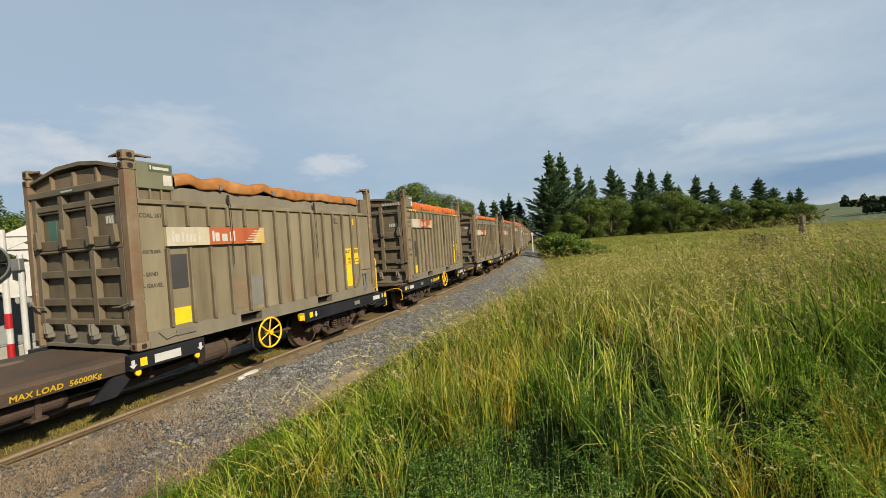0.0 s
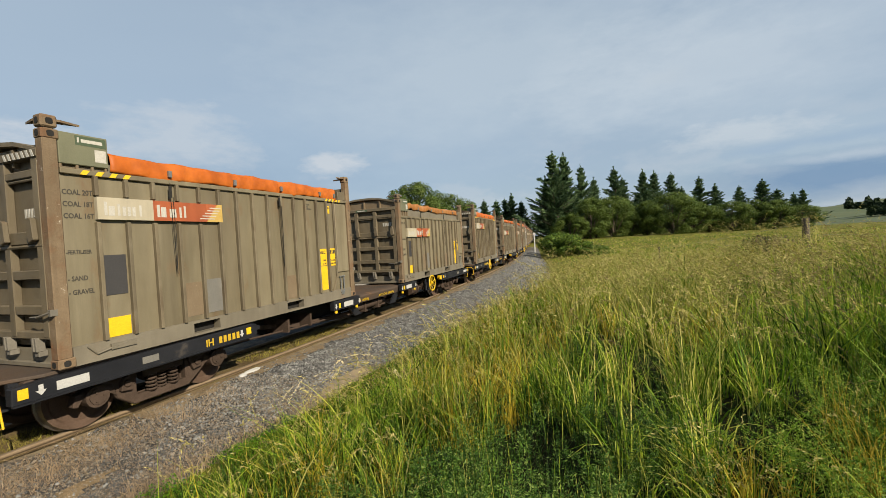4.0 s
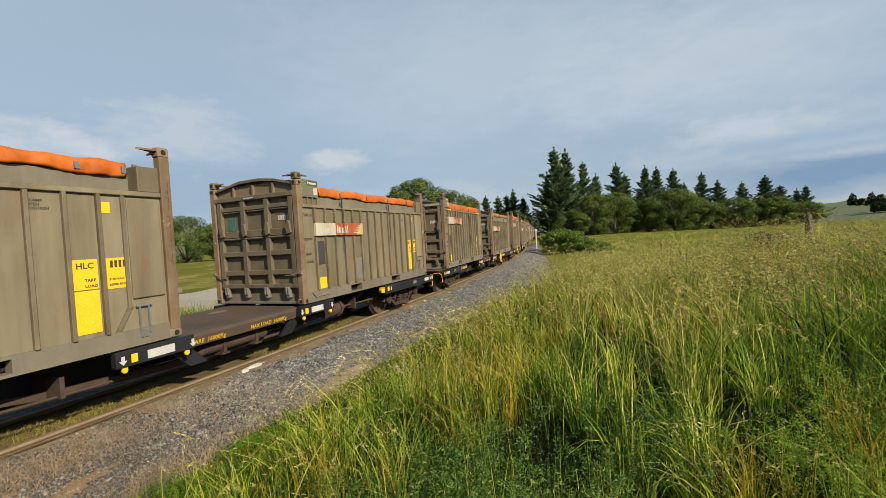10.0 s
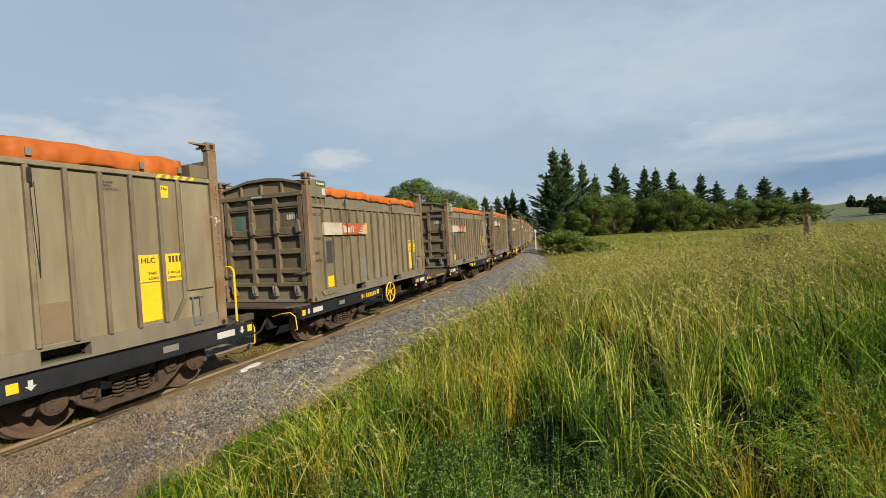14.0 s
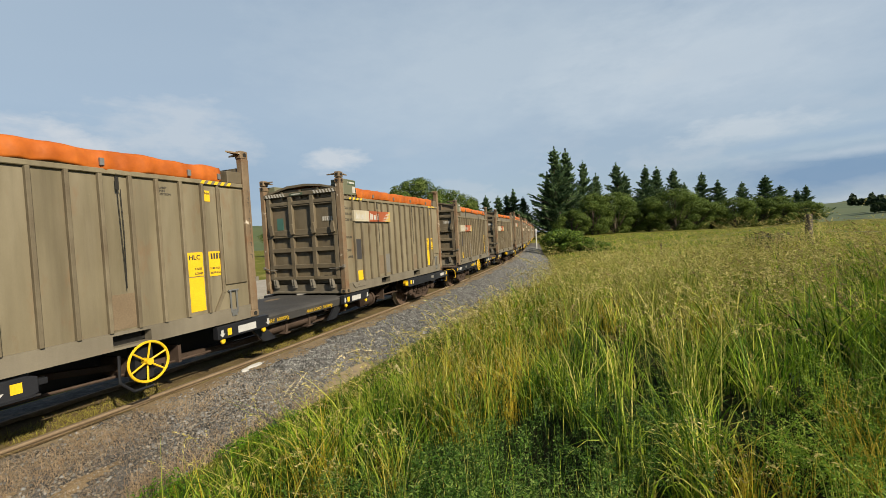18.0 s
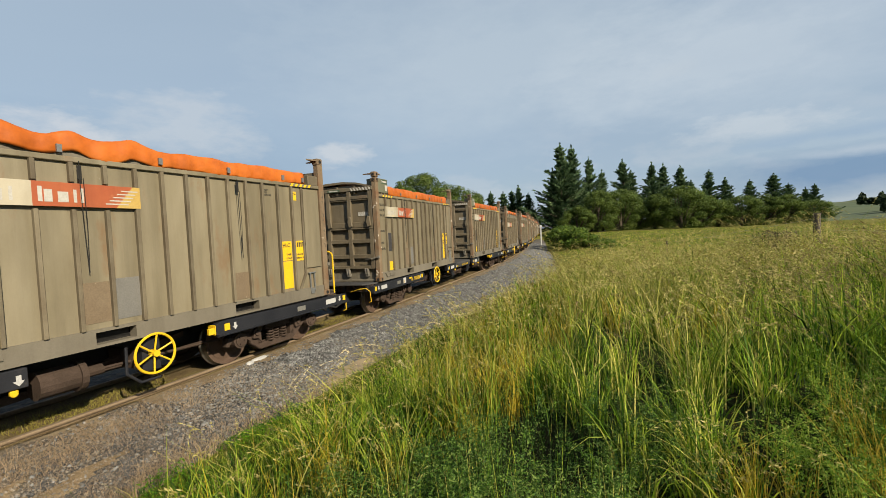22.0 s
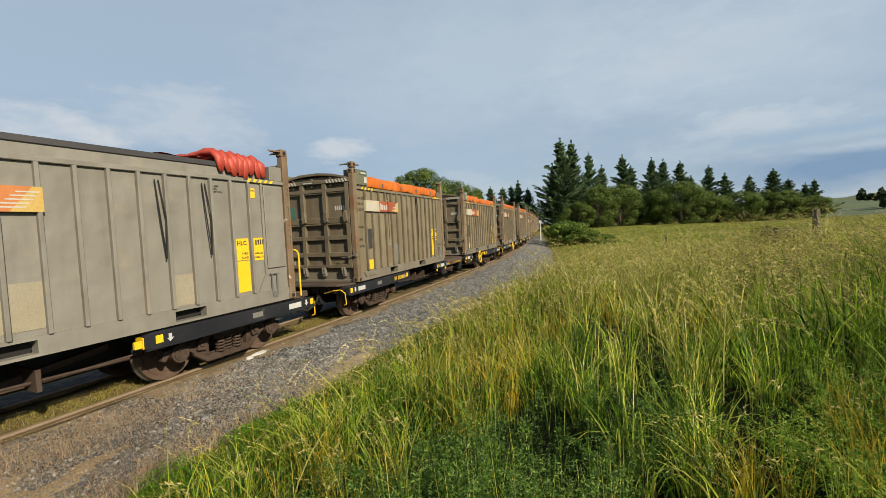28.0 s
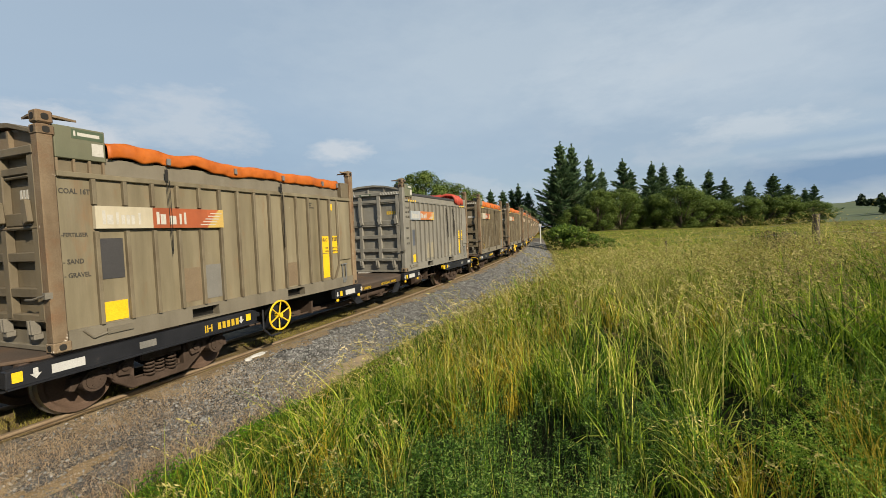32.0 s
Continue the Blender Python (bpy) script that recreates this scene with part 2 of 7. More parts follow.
def blades(name, tones, thin=0.35, rough=0.55, tuft=0.0):
    """Leaves and grass: tones over the pieces by chance."""
    m = bpy.data.materials.new(name)
    m.use_nodes = True
    t = m.node_tree
    s = t.nodes["Principled BSDF"]
    geo = t.nodes.new("ShaderNodeNewGeometry")
    coord = t.nodes.new("ShaderNodeTexCoord")
    patch = node(t, "ShaderNodeTexNoise", Scale=0.55, Detail=3.0)
    t.links.new(coord.outputs["Object"], patch.inputs["Vector"])
    chance = math_node(t, "ADD", math_node(t, "MULTIPLY", geo.outputs["Random Per Island"], 0.95),
                       math_node(t, "MULTIPLY", math_node(t, "SUBTRACT", patch.outputs["Fac"], 0.5), 1.3))
    if tuft:   # whole tufts differ from one another
        clump = node(t, "ShaderNodeTexNoise", Scale=2.6, Detail=1.0)
        flat = t.nodes.new("ShaderNodeVectorMath")
        flat.operation = "MULTIPLY"
        flat.inputs[1].default_value = (1.0, 1.0, 0.0)
        t.links.new(coord.outputs["Object"], flat.inputs[0])
        t.links.new(flat.outputs[0], clump.inputs["Vector"])
        chance = math_node(t, "ADD", chance, math_node(t, "MULTIPLY", math_node(t, "SUBTRACT", clump.outputs["Fac"], 0.5), tuft))
    n = len(tones)
    tones = [tuple(v * LEAFY for v in c) for c in tones]
    colour = ramp(t, chance, [(i / (n - 1), c) for i, c in enumerate(tones)]).outputs[0]
    t.links.new(colour, s.inputs["Base Color"])
    s.inputs["Roughness"].default_value = rough
    s.inputs["Specular IOR Level"].default_value = 0.15
    glow = t.nodes.new("ShaderNodeBsdfTranslucent")
    t.links.new(colour, glow.inputs["Color"])
    mix = t.nodes.new("ShaderNodeMixShader")
    mix.inputs[0].default_value = thin
    t.links.new(s.outputs[0], mix.inputs[1])
    t.links.new(glow.outputs[0], mix.inputs[2])
    t.links.new(mix.outputs[0], t.nodes["Material Output"].inputs[0])
    return m


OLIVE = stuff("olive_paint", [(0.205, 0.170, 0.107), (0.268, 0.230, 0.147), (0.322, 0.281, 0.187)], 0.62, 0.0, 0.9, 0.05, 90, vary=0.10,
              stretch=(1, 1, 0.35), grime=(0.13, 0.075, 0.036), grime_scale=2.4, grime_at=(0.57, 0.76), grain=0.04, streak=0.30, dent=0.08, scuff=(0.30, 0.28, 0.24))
OLIVE_DARK = stuff("olive_paint_darker", [(0.158, 0.126, 0.078), (0.205, 0.167, 0.106)], 0.7, 0.0, 1.2, 0.15, 80, vary=0.08,
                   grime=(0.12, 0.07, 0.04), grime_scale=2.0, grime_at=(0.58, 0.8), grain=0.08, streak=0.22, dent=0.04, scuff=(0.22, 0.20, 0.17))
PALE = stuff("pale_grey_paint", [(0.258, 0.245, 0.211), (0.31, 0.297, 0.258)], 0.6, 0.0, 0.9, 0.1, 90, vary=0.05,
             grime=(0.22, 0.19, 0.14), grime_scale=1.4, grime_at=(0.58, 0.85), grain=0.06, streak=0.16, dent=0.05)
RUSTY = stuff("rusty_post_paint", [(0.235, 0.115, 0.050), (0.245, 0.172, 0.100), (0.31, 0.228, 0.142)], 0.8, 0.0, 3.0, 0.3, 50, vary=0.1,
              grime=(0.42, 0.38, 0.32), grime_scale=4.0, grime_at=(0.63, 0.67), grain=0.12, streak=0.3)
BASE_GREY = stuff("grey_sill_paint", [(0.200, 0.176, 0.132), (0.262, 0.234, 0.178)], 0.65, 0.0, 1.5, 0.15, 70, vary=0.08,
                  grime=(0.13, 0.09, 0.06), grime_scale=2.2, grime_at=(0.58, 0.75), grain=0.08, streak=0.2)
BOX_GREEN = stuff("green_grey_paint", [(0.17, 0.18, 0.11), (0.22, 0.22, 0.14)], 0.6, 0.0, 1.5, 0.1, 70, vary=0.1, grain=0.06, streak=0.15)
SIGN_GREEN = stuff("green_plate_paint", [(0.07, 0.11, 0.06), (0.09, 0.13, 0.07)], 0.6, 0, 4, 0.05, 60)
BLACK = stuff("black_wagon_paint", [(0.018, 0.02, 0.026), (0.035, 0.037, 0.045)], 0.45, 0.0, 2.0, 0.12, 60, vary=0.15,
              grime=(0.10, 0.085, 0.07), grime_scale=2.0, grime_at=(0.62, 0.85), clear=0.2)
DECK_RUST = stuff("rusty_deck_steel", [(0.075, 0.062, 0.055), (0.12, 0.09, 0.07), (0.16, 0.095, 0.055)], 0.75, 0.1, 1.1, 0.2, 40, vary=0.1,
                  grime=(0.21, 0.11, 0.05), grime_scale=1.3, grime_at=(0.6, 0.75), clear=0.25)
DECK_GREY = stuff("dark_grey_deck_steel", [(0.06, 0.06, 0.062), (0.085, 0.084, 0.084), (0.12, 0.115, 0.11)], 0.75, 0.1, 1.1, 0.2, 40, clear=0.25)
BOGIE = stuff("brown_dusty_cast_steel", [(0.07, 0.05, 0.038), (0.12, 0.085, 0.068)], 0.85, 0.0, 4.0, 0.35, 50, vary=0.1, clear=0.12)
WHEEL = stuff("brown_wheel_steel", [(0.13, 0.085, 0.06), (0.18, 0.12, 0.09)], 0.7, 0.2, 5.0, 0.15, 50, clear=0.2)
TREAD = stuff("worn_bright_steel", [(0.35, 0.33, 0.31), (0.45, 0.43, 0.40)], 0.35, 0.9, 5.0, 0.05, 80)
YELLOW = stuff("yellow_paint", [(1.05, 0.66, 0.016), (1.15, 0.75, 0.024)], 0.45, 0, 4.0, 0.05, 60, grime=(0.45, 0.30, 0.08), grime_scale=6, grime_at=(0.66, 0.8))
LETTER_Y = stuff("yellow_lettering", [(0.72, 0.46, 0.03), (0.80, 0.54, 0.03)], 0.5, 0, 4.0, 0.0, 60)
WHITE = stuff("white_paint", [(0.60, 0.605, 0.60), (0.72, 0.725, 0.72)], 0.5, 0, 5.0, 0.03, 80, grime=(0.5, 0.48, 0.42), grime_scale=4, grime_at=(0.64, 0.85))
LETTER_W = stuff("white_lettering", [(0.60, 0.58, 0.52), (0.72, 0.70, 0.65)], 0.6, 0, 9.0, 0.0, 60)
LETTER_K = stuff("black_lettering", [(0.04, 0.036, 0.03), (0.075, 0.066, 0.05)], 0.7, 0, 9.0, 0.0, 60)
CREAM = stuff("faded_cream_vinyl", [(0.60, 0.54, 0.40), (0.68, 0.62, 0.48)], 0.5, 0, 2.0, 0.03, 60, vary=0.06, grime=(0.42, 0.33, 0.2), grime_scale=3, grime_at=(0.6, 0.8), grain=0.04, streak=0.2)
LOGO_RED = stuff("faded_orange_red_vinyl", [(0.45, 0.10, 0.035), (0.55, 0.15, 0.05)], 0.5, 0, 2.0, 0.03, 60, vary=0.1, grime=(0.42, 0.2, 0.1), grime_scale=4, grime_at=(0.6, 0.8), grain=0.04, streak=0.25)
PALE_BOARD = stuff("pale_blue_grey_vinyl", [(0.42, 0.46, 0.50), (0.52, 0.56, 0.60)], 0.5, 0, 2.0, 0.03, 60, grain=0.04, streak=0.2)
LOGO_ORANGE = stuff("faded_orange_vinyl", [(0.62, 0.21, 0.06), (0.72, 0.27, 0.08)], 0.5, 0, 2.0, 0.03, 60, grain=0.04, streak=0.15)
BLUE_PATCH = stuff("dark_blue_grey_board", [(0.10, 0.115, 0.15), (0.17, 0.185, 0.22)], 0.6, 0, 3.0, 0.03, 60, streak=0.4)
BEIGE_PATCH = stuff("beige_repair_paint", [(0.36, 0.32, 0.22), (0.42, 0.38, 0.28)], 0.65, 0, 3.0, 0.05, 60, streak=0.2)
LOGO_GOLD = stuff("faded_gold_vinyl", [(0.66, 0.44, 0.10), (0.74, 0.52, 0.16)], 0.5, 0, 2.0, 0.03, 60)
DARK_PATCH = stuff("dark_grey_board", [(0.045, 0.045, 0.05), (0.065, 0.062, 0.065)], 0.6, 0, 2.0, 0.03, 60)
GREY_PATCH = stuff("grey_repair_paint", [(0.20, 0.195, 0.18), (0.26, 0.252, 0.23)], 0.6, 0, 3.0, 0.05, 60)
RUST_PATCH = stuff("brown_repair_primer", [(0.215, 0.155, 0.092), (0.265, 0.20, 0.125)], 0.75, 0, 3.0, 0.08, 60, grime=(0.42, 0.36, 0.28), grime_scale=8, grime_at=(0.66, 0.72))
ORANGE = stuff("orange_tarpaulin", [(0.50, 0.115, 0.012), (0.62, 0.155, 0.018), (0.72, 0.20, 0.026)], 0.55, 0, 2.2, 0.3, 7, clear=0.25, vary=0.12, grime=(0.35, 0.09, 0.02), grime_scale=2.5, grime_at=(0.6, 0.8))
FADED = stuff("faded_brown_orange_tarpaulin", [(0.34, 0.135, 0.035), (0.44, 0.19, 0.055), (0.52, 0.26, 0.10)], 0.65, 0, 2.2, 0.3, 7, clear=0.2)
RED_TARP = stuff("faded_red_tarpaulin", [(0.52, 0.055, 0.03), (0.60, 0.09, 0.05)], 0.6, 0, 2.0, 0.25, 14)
# dark rubber, also the colour for shaded insides of holes and pockets
RUBBER_AND_SHADE = stuff("rubber_and_inside_shade", [(0.02, 0.02, 0.02), (0.04, 0.038, 0.035)], 0.8, 0, 4, 0.1, 60, clear=0.2)
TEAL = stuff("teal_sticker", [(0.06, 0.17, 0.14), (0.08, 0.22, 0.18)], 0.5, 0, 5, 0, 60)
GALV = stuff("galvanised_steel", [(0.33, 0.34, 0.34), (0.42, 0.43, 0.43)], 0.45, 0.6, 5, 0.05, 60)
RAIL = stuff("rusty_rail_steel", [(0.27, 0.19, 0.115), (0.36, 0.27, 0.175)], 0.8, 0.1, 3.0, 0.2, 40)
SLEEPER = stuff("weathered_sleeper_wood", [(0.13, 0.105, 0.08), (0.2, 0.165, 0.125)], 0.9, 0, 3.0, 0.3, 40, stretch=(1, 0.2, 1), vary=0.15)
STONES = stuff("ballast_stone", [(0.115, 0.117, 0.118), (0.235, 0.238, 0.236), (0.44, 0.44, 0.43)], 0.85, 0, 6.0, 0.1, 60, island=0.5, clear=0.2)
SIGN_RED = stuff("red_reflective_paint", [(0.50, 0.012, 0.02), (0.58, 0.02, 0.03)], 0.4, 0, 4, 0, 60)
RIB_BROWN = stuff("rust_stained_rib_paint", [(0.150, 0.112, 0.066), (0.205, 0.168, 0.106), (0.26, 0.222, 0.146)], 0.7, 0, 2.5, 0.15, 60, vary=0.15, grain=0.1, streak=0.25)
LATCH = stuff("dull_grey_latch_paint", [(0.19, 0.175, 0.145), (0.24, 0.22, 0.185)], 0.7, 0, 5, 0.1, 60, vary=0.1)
# near-black soil colour that puts the shade under the grass into the ground
SHADE_SOIL = stuff("soil_with_grass_shade", [(0.022, 0.026, 0.012), (0.04, 0.042, 0.02)], 1.0, 0, 3.0, 0.4, 12, clear=0.02)
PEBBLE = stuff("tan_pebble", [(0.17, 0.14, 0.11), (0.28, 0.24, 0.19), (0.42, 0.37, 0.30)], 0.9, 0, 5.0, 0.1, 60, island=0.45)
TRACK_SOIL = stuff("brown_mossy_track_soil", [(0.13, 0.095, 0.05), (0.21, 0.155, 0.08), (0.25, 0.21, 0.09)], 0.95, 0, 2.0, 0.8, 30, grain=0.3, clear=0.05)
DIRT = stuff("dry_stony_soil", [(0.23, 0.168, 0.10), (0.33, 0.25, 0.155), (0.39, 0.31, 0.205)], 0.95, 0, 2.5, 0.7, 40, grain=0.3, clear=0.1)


# ---- mesh helpers ----
def brick_(bm, x0, x1, y0, y1, z0, z1):
    """A box between those limits."""
    v = [bm.verts.new((x, y, z)) for x in (x0, x1) for y in (y0, y1) for z in (z0, z1)]
    for f in ((0, 1, 3, 2), (4, 6, 7, 5), (0, 4, 5, 1), (2, 3, 7, 6), (0, 2, 6, 4), (1, 5, 7, 3)):
        bm.faces.new([v[i] for i in f])
    return v


def slab(bm, outline, axis, a, b):
    """An outline (pairs of numbers) pushed from a to b along the axis x, y or z."""
    def at(p, w):
        return {"x": (w, p[0], p[1]), "y": (p[0], w, p[1]), "z": (p[0], p[1], w)}[axis]
    lo, hi = [bm.verts.new(at(p, a)) for p in outline], [bm.verts.new(at(p, b)) for p in outline]
    n = len(outline)
    bm.faces.new(lo[::-1])
    bm.faces.new(hi)
    for i in range(n):
        bm.faces.new((lo[i], lo[(i + 1) % n], hi[(i + 1) % n], hi[i]))


def pierced(bm, xs, zs, holes, y0, y1):
    """A plate over a net of cells in x and z, with some cells left out, between y0 and y1."""
    grid = {(i, j, y): bm.verts.new((x, y, z)) for i, x in enumerate(xs) for j, z in enumerate(zs) for y in (y0, y1)}
    cells = {(i, j) for i in range(len(xs) - 1) for j in range(len(zs) - 1)} - set(holes)
    for i, j in cells:
        ring_ = ((i, j), (i + 1, j), (i + 1, j + 1), (i, j + 1))
        for y in (y0, y1):
            bm.faces.new([grid[a, b, y] for a, b in ring_])
        for n, (p, q) in enumerate(zip(ring_, ring_[1:] + ring_[:1])):
            if ((i, j - 1), (i + 1, j), (i, j + 1), (i - 1, j))[n] not in cells:
                bm.faces.new((grid[(*p, y0)], grid[(*q, y0)], grid[(*q, y1)], grid[(*p, y1)]))


def rod(bm, a, b, r, n=8, r2=None):
    """A round bar from a to b."""
    a, b = Vector(a), Vector(b)
    turn = (b - a).to_track_quat("Z", "Y")
    rings = []
    for p, rr in ((a, r), (b, r if r2 is None else r2)):
        rings.append([bm.verts.new(p + turn @ Vector((rr * math.cos(2 * math.pi * i / n), rr * math.sin(2 * math.pi * i / n), 0))) for i in range(n)])
    for i in range(n):
        bm.faces.new((rings[0][i], rings[0][(i + 1) % n], rings[1][(i + 1) % n], rings[1][i]))
    bm.faces.new(rings[0][::-1])
    bm.faces.new(rings[1])


def pipe(bm, points, r, n=7):
    for a, b in zip(points, points[1:]):
        rod(bm, a, b, r, n)


def ring(bm, centre, axis, r, thick, n=28, m=6):
    """A round hoop about an axis."""
    turn = Vector(axis).to_track_quat("Z", "Y")
    rows = []
    for i in range(n):
        a = 2 * math.pi * i / n
        out = Vector((math.cos(a), math.sin(a), 0))
        rows.append([bm.verts.new(Vector(centre) + turn @ (out * (r + thick * math.cos(2 * math.pi * j / m)) + Vector((0, 0, thick * math.sin(2 * math.pi * j / m))))) for j in range(m)])
    for i in range(n):
        for j in range(m):
            bm.faces.new((rows[i][j], rows[(i + 1) % n][j], rows[(i + 1) % n][(j + 1) % m], rows[i][(j + 1) % m]))


def softened(bm, width):
    bmesh.ops.bevel(bm, geom=list(bm.edges), offset=width, segments=1, affect="EDGES", profile=0.5)


def mesh_of(bm, name, material, smooth=False):
    bmesh.ops.recalc_face_normals(bm, faces=list(bm.faces))
    me = bpy.data.meshes.new(name)
    bm.to_mesh(me)
    bm.free()
    me.materials.append(material)
    if smooth:
        me.polygons.foreach_set("use_smooth", [True] * len(me.polygons))
    return me


def part(name, bm, material, parent=None, label="", bevel=0.0, smooth=False, at=None):
    """Links a bmesh, or a mesh that is shared, as one mesh object under a thing or a part."""
    if isinstance(bm, bmesh.types.BMesh):
        if bevel:
            softened(bm, bevel)
        bm = mesh_of(bm, name, material, smooth)
    ob = new(name, bm)
    if parent is not None:
        ob.parent = parent
    if at is not None:
        ob.matrix_basis = at
    if label:
        ob["label"] = label
    return ob


def bars(name, material, parent, boxes, label=""):
    """Each box a piece of its own."""
    for limits in boxes:
        block(name, material, parent, *limits, 0.0, label)


def block(name, material, parent, x0, x1, y0, y1, z0, z1, bevel=0.0, label=""):
    bm = bmesh.new()
    brick_(bm, x0, x1, y0, y1, z0, z1)
    return part(name, bm, material, parent, label, bevel)


def from_arrays(name, verts, faces, material, smooth=False):
    """A mesh from numpy arrays; faces all have as many corners."""
    me = bpy.data.meshes.new(name)
    n, k = faces.shape
    me.vertices.add(len(verts))
    me.vertices.foreach_set("co", np.ascontiguousarray(verts, dtype=np.float32).ravel())
    me.loops.add(n * k)
    me.loops.foreach_set("vertex_index", np.ascontiguousarray(faces, dtype=np.int32).ravel())
    me.polygons.add(n)
    me.polygons.foreach_set("loop_start", np.arange(0, n * k, k, dtype=np.int32))
    if smooth:
        me.polygons.foreach_set("use_smooth", np.ones(n, dtype=bool))
    me.update(calc_edges=True)
    me.materials.append(material)
    return me


LETTERS = {}


def lettering(words, size, material, spread=1.0):
    """A flat mesh of words in the built-in font, upright in the x-z plane, its lower left corner at the origin; shared."""
    key = (words, size, material.name)
    if key not in LETTERS:
        curve = bpy.data.curves.new("lettering", "FONT")
        curve.body, curve.size, curve.extrude, curve.offset = words, size, 0.0012, size * 0.022
        curve.resolution_u = 2
        holder = bpy.data.objects.new("lettering", curve)
        me = bpy.data.meshes.new_from_object(holder)
        me.transform(Matrix.Rotation(math.pi / 2, 4, "X") @ Matrix.Diagonal((spread, 1, 1, 1)))
        me.materials.clear()
        me.materials.append(material)
        bpy.data.objects.remove(holder)
        LETTERS[key] = me
    return LETTERS[key]


# ---- the lie of the land ----
def step_(lo, hi, v):
    u = np.clip((v - lo) / (hi - lo), 0, 1)
    return u * u * (3 - 2 * u)


def height(x, y):
    """Height of the ground: track bed, grassy bank where the camera stands, lower fields beyond."""
    x, y = np.asarray(x, float), np.asarray(y, float)
    s, r = verge(x, y)
    wide = shoulder(s)
    near = 1 - step_(9, 27, np.abs(s - 6))
    bed = -0.16 - 0.22 * step_(1.35, 2.3, np.abs(r + wide * (r > 1.0))) - 0.45 * step_(0.05, 0.4, wide) * (1 - step_(2.2, 3.0, r))
    bank = step_(2.3, 7.0, r) * 0.80 * (0.25 + 0.75 * near) + step_(7.6, 12.5, r) * 0.62 * near
    drop = -0.35 * step_(20, 60, r)
    left = -0.10 * step_(2.3, 6, -r)
    rough = 0.05 * np.sin(x * 1.3 + 2 * np.sin(y * 0.7)) * np.sin(y * 1.1 + x * 0.4) * step_(2.6, 5, np.abs(r))
    far = 0.5 * step_(45, 110, np.hypot(x, y))
    return bed + bank + drop + left + rough + far


def make_ground():
    """One sheet, fine near the camera and wide to the horizon."""
    n = 420
    u = np.linspace(-1, 1, n)
    g = np.sign(u) * (np.abs(u) * 26 + np.abs(u) ** 6 * 1400)
    xx, yy = np.meshgrid(g, g + 8.0, indexing="ij")
    zz = height(xx, yy)
    verts = np.stack([xx, yy, zz], -1).reshape(-1, 3)
    i = np.arange(n * n).reshape(n, n)
    faces = np.stack([i[:-1, :-1], i[1:, :-1], i[1:, 1:], i[:-1, 1:]], -1).reshape(-1, 4)
    tagged(new("ground", from_arrays("ground", verts, faces, EARTH, True)), "rough grassy ground beside a railway, fields beyond", "ground", kind="structure")


def patch_sheet(name, material, xs, ys, inside, lift, label, category):
    """A thin sheet that follows the ground where inside() holds."""
    xx, yy = np.meshgrid(xs, ys, indexing="ij")
    zz = height(xx, yy) + lift
    i = np.arange(xx.size).reshape(xx.shape)
    faces = np.stack([i[:-1, :-1], i[1:, :-1], i[1:, 1:], i[:-1, 1:]], -1).reshape(-1, 4)
    keep = inside(xx, yy).ravel()[faces].all(1)
    tagged(new(name, from_arrays(name, np.stack([xx, yy, zz], -1).reshape(-1, 3), faces[keep], material, True)), label, category, kind="structure")


EARTH = stuff("grassy_earth", [(0.12, 0.145, 0.020), (0.18, 0.19, 0.030), (0.24, 0.22, 0.045)], 0.95, 0, 0.12, 0.5, 9, grime=(0.22, 0.19, 0.07), grime_scale=0.25, grime_at=(0.5, 0.7), clear=0.05)
make_ground()
# sheet over the bank, coloured like the shaded gaps between the tufts
patch_sheet("ground_bank", SHADE_SOIL, np.arange(-8, 22, 0.25), np.arange(-4, 26, 0.25), lambda x, y: (along(x, y)[1] > 2.75) & (np.hypot(x, y) < 20 + 2 * np.sin(x)), 0.015, "soil under the long grass of the bank, darkened to stand for shade", "ground")


def bed_height(s, r):
    """The top of the stones: flat under the sleepers, sloping off over the shoulder."""
    wide = shoulder(s)
    q = np.where(r > 1.7, 1.7 + (r - 1.7) * 1.1 / (1.1 + wide), r)
    return np.interp(q, (-2.75, -2.3, -1.6, -0.8, 0.0, 0.8, 1.35, 1.7, 2.05, 2.4, 2.8), (-0.46, -0.34, -0.10, -0.09, -0.10, -0.085, -0.09, -0.13, -0.22, -0.33, -0.46))


def make_ballast():
    """The stone bed: flat under the sleepers, sloping off at both shoulders."""
    s = np.arange(-40, 320.1, 0.5)
    ss, uu = np.meshgrid(s, np.linspace(0, 1, 22), indexing="ij")
    rr = -2.75 + (5.55 + shoulder(ss)) * uu + 0.03 * np.sin(ss * 1.7)
    x, y = track_spots(ss, rr)
    z = bed_height(ss, rr) + np.random.default_rng(5).uniform(-0.012, 0.012, ss.shape)
    i = np.arange(ss.size).reshape(ss.shape)
    faces = np.stack([i[:-1, :-1], i[1:, :-1], i[1:, 1:], i[:-1, 1:]], -1).reshape(-1, 4)
    tagged(new("ballast_bed", from_arrays("ballast_bed", np.stack([x, y, z], -1).reshape(-1, 3), faces[:, ::-1], BALLAST, True)), "grey crushed-stone railway ballast", "ballast", kind="structure")


BALLAST = stuff("ballast_bed", [(0.06, 0.06, 0.062), (0.12, 0.12, 0.122), (0.20, 0.20, 0.20)], 0.9, 0, 9.0, 0.9, 26, grime=(0.20, 0.16, 0.105), grime_scale=0.45, grime_at=(0.5, 0.62), clear=0.1)
make_ballast()


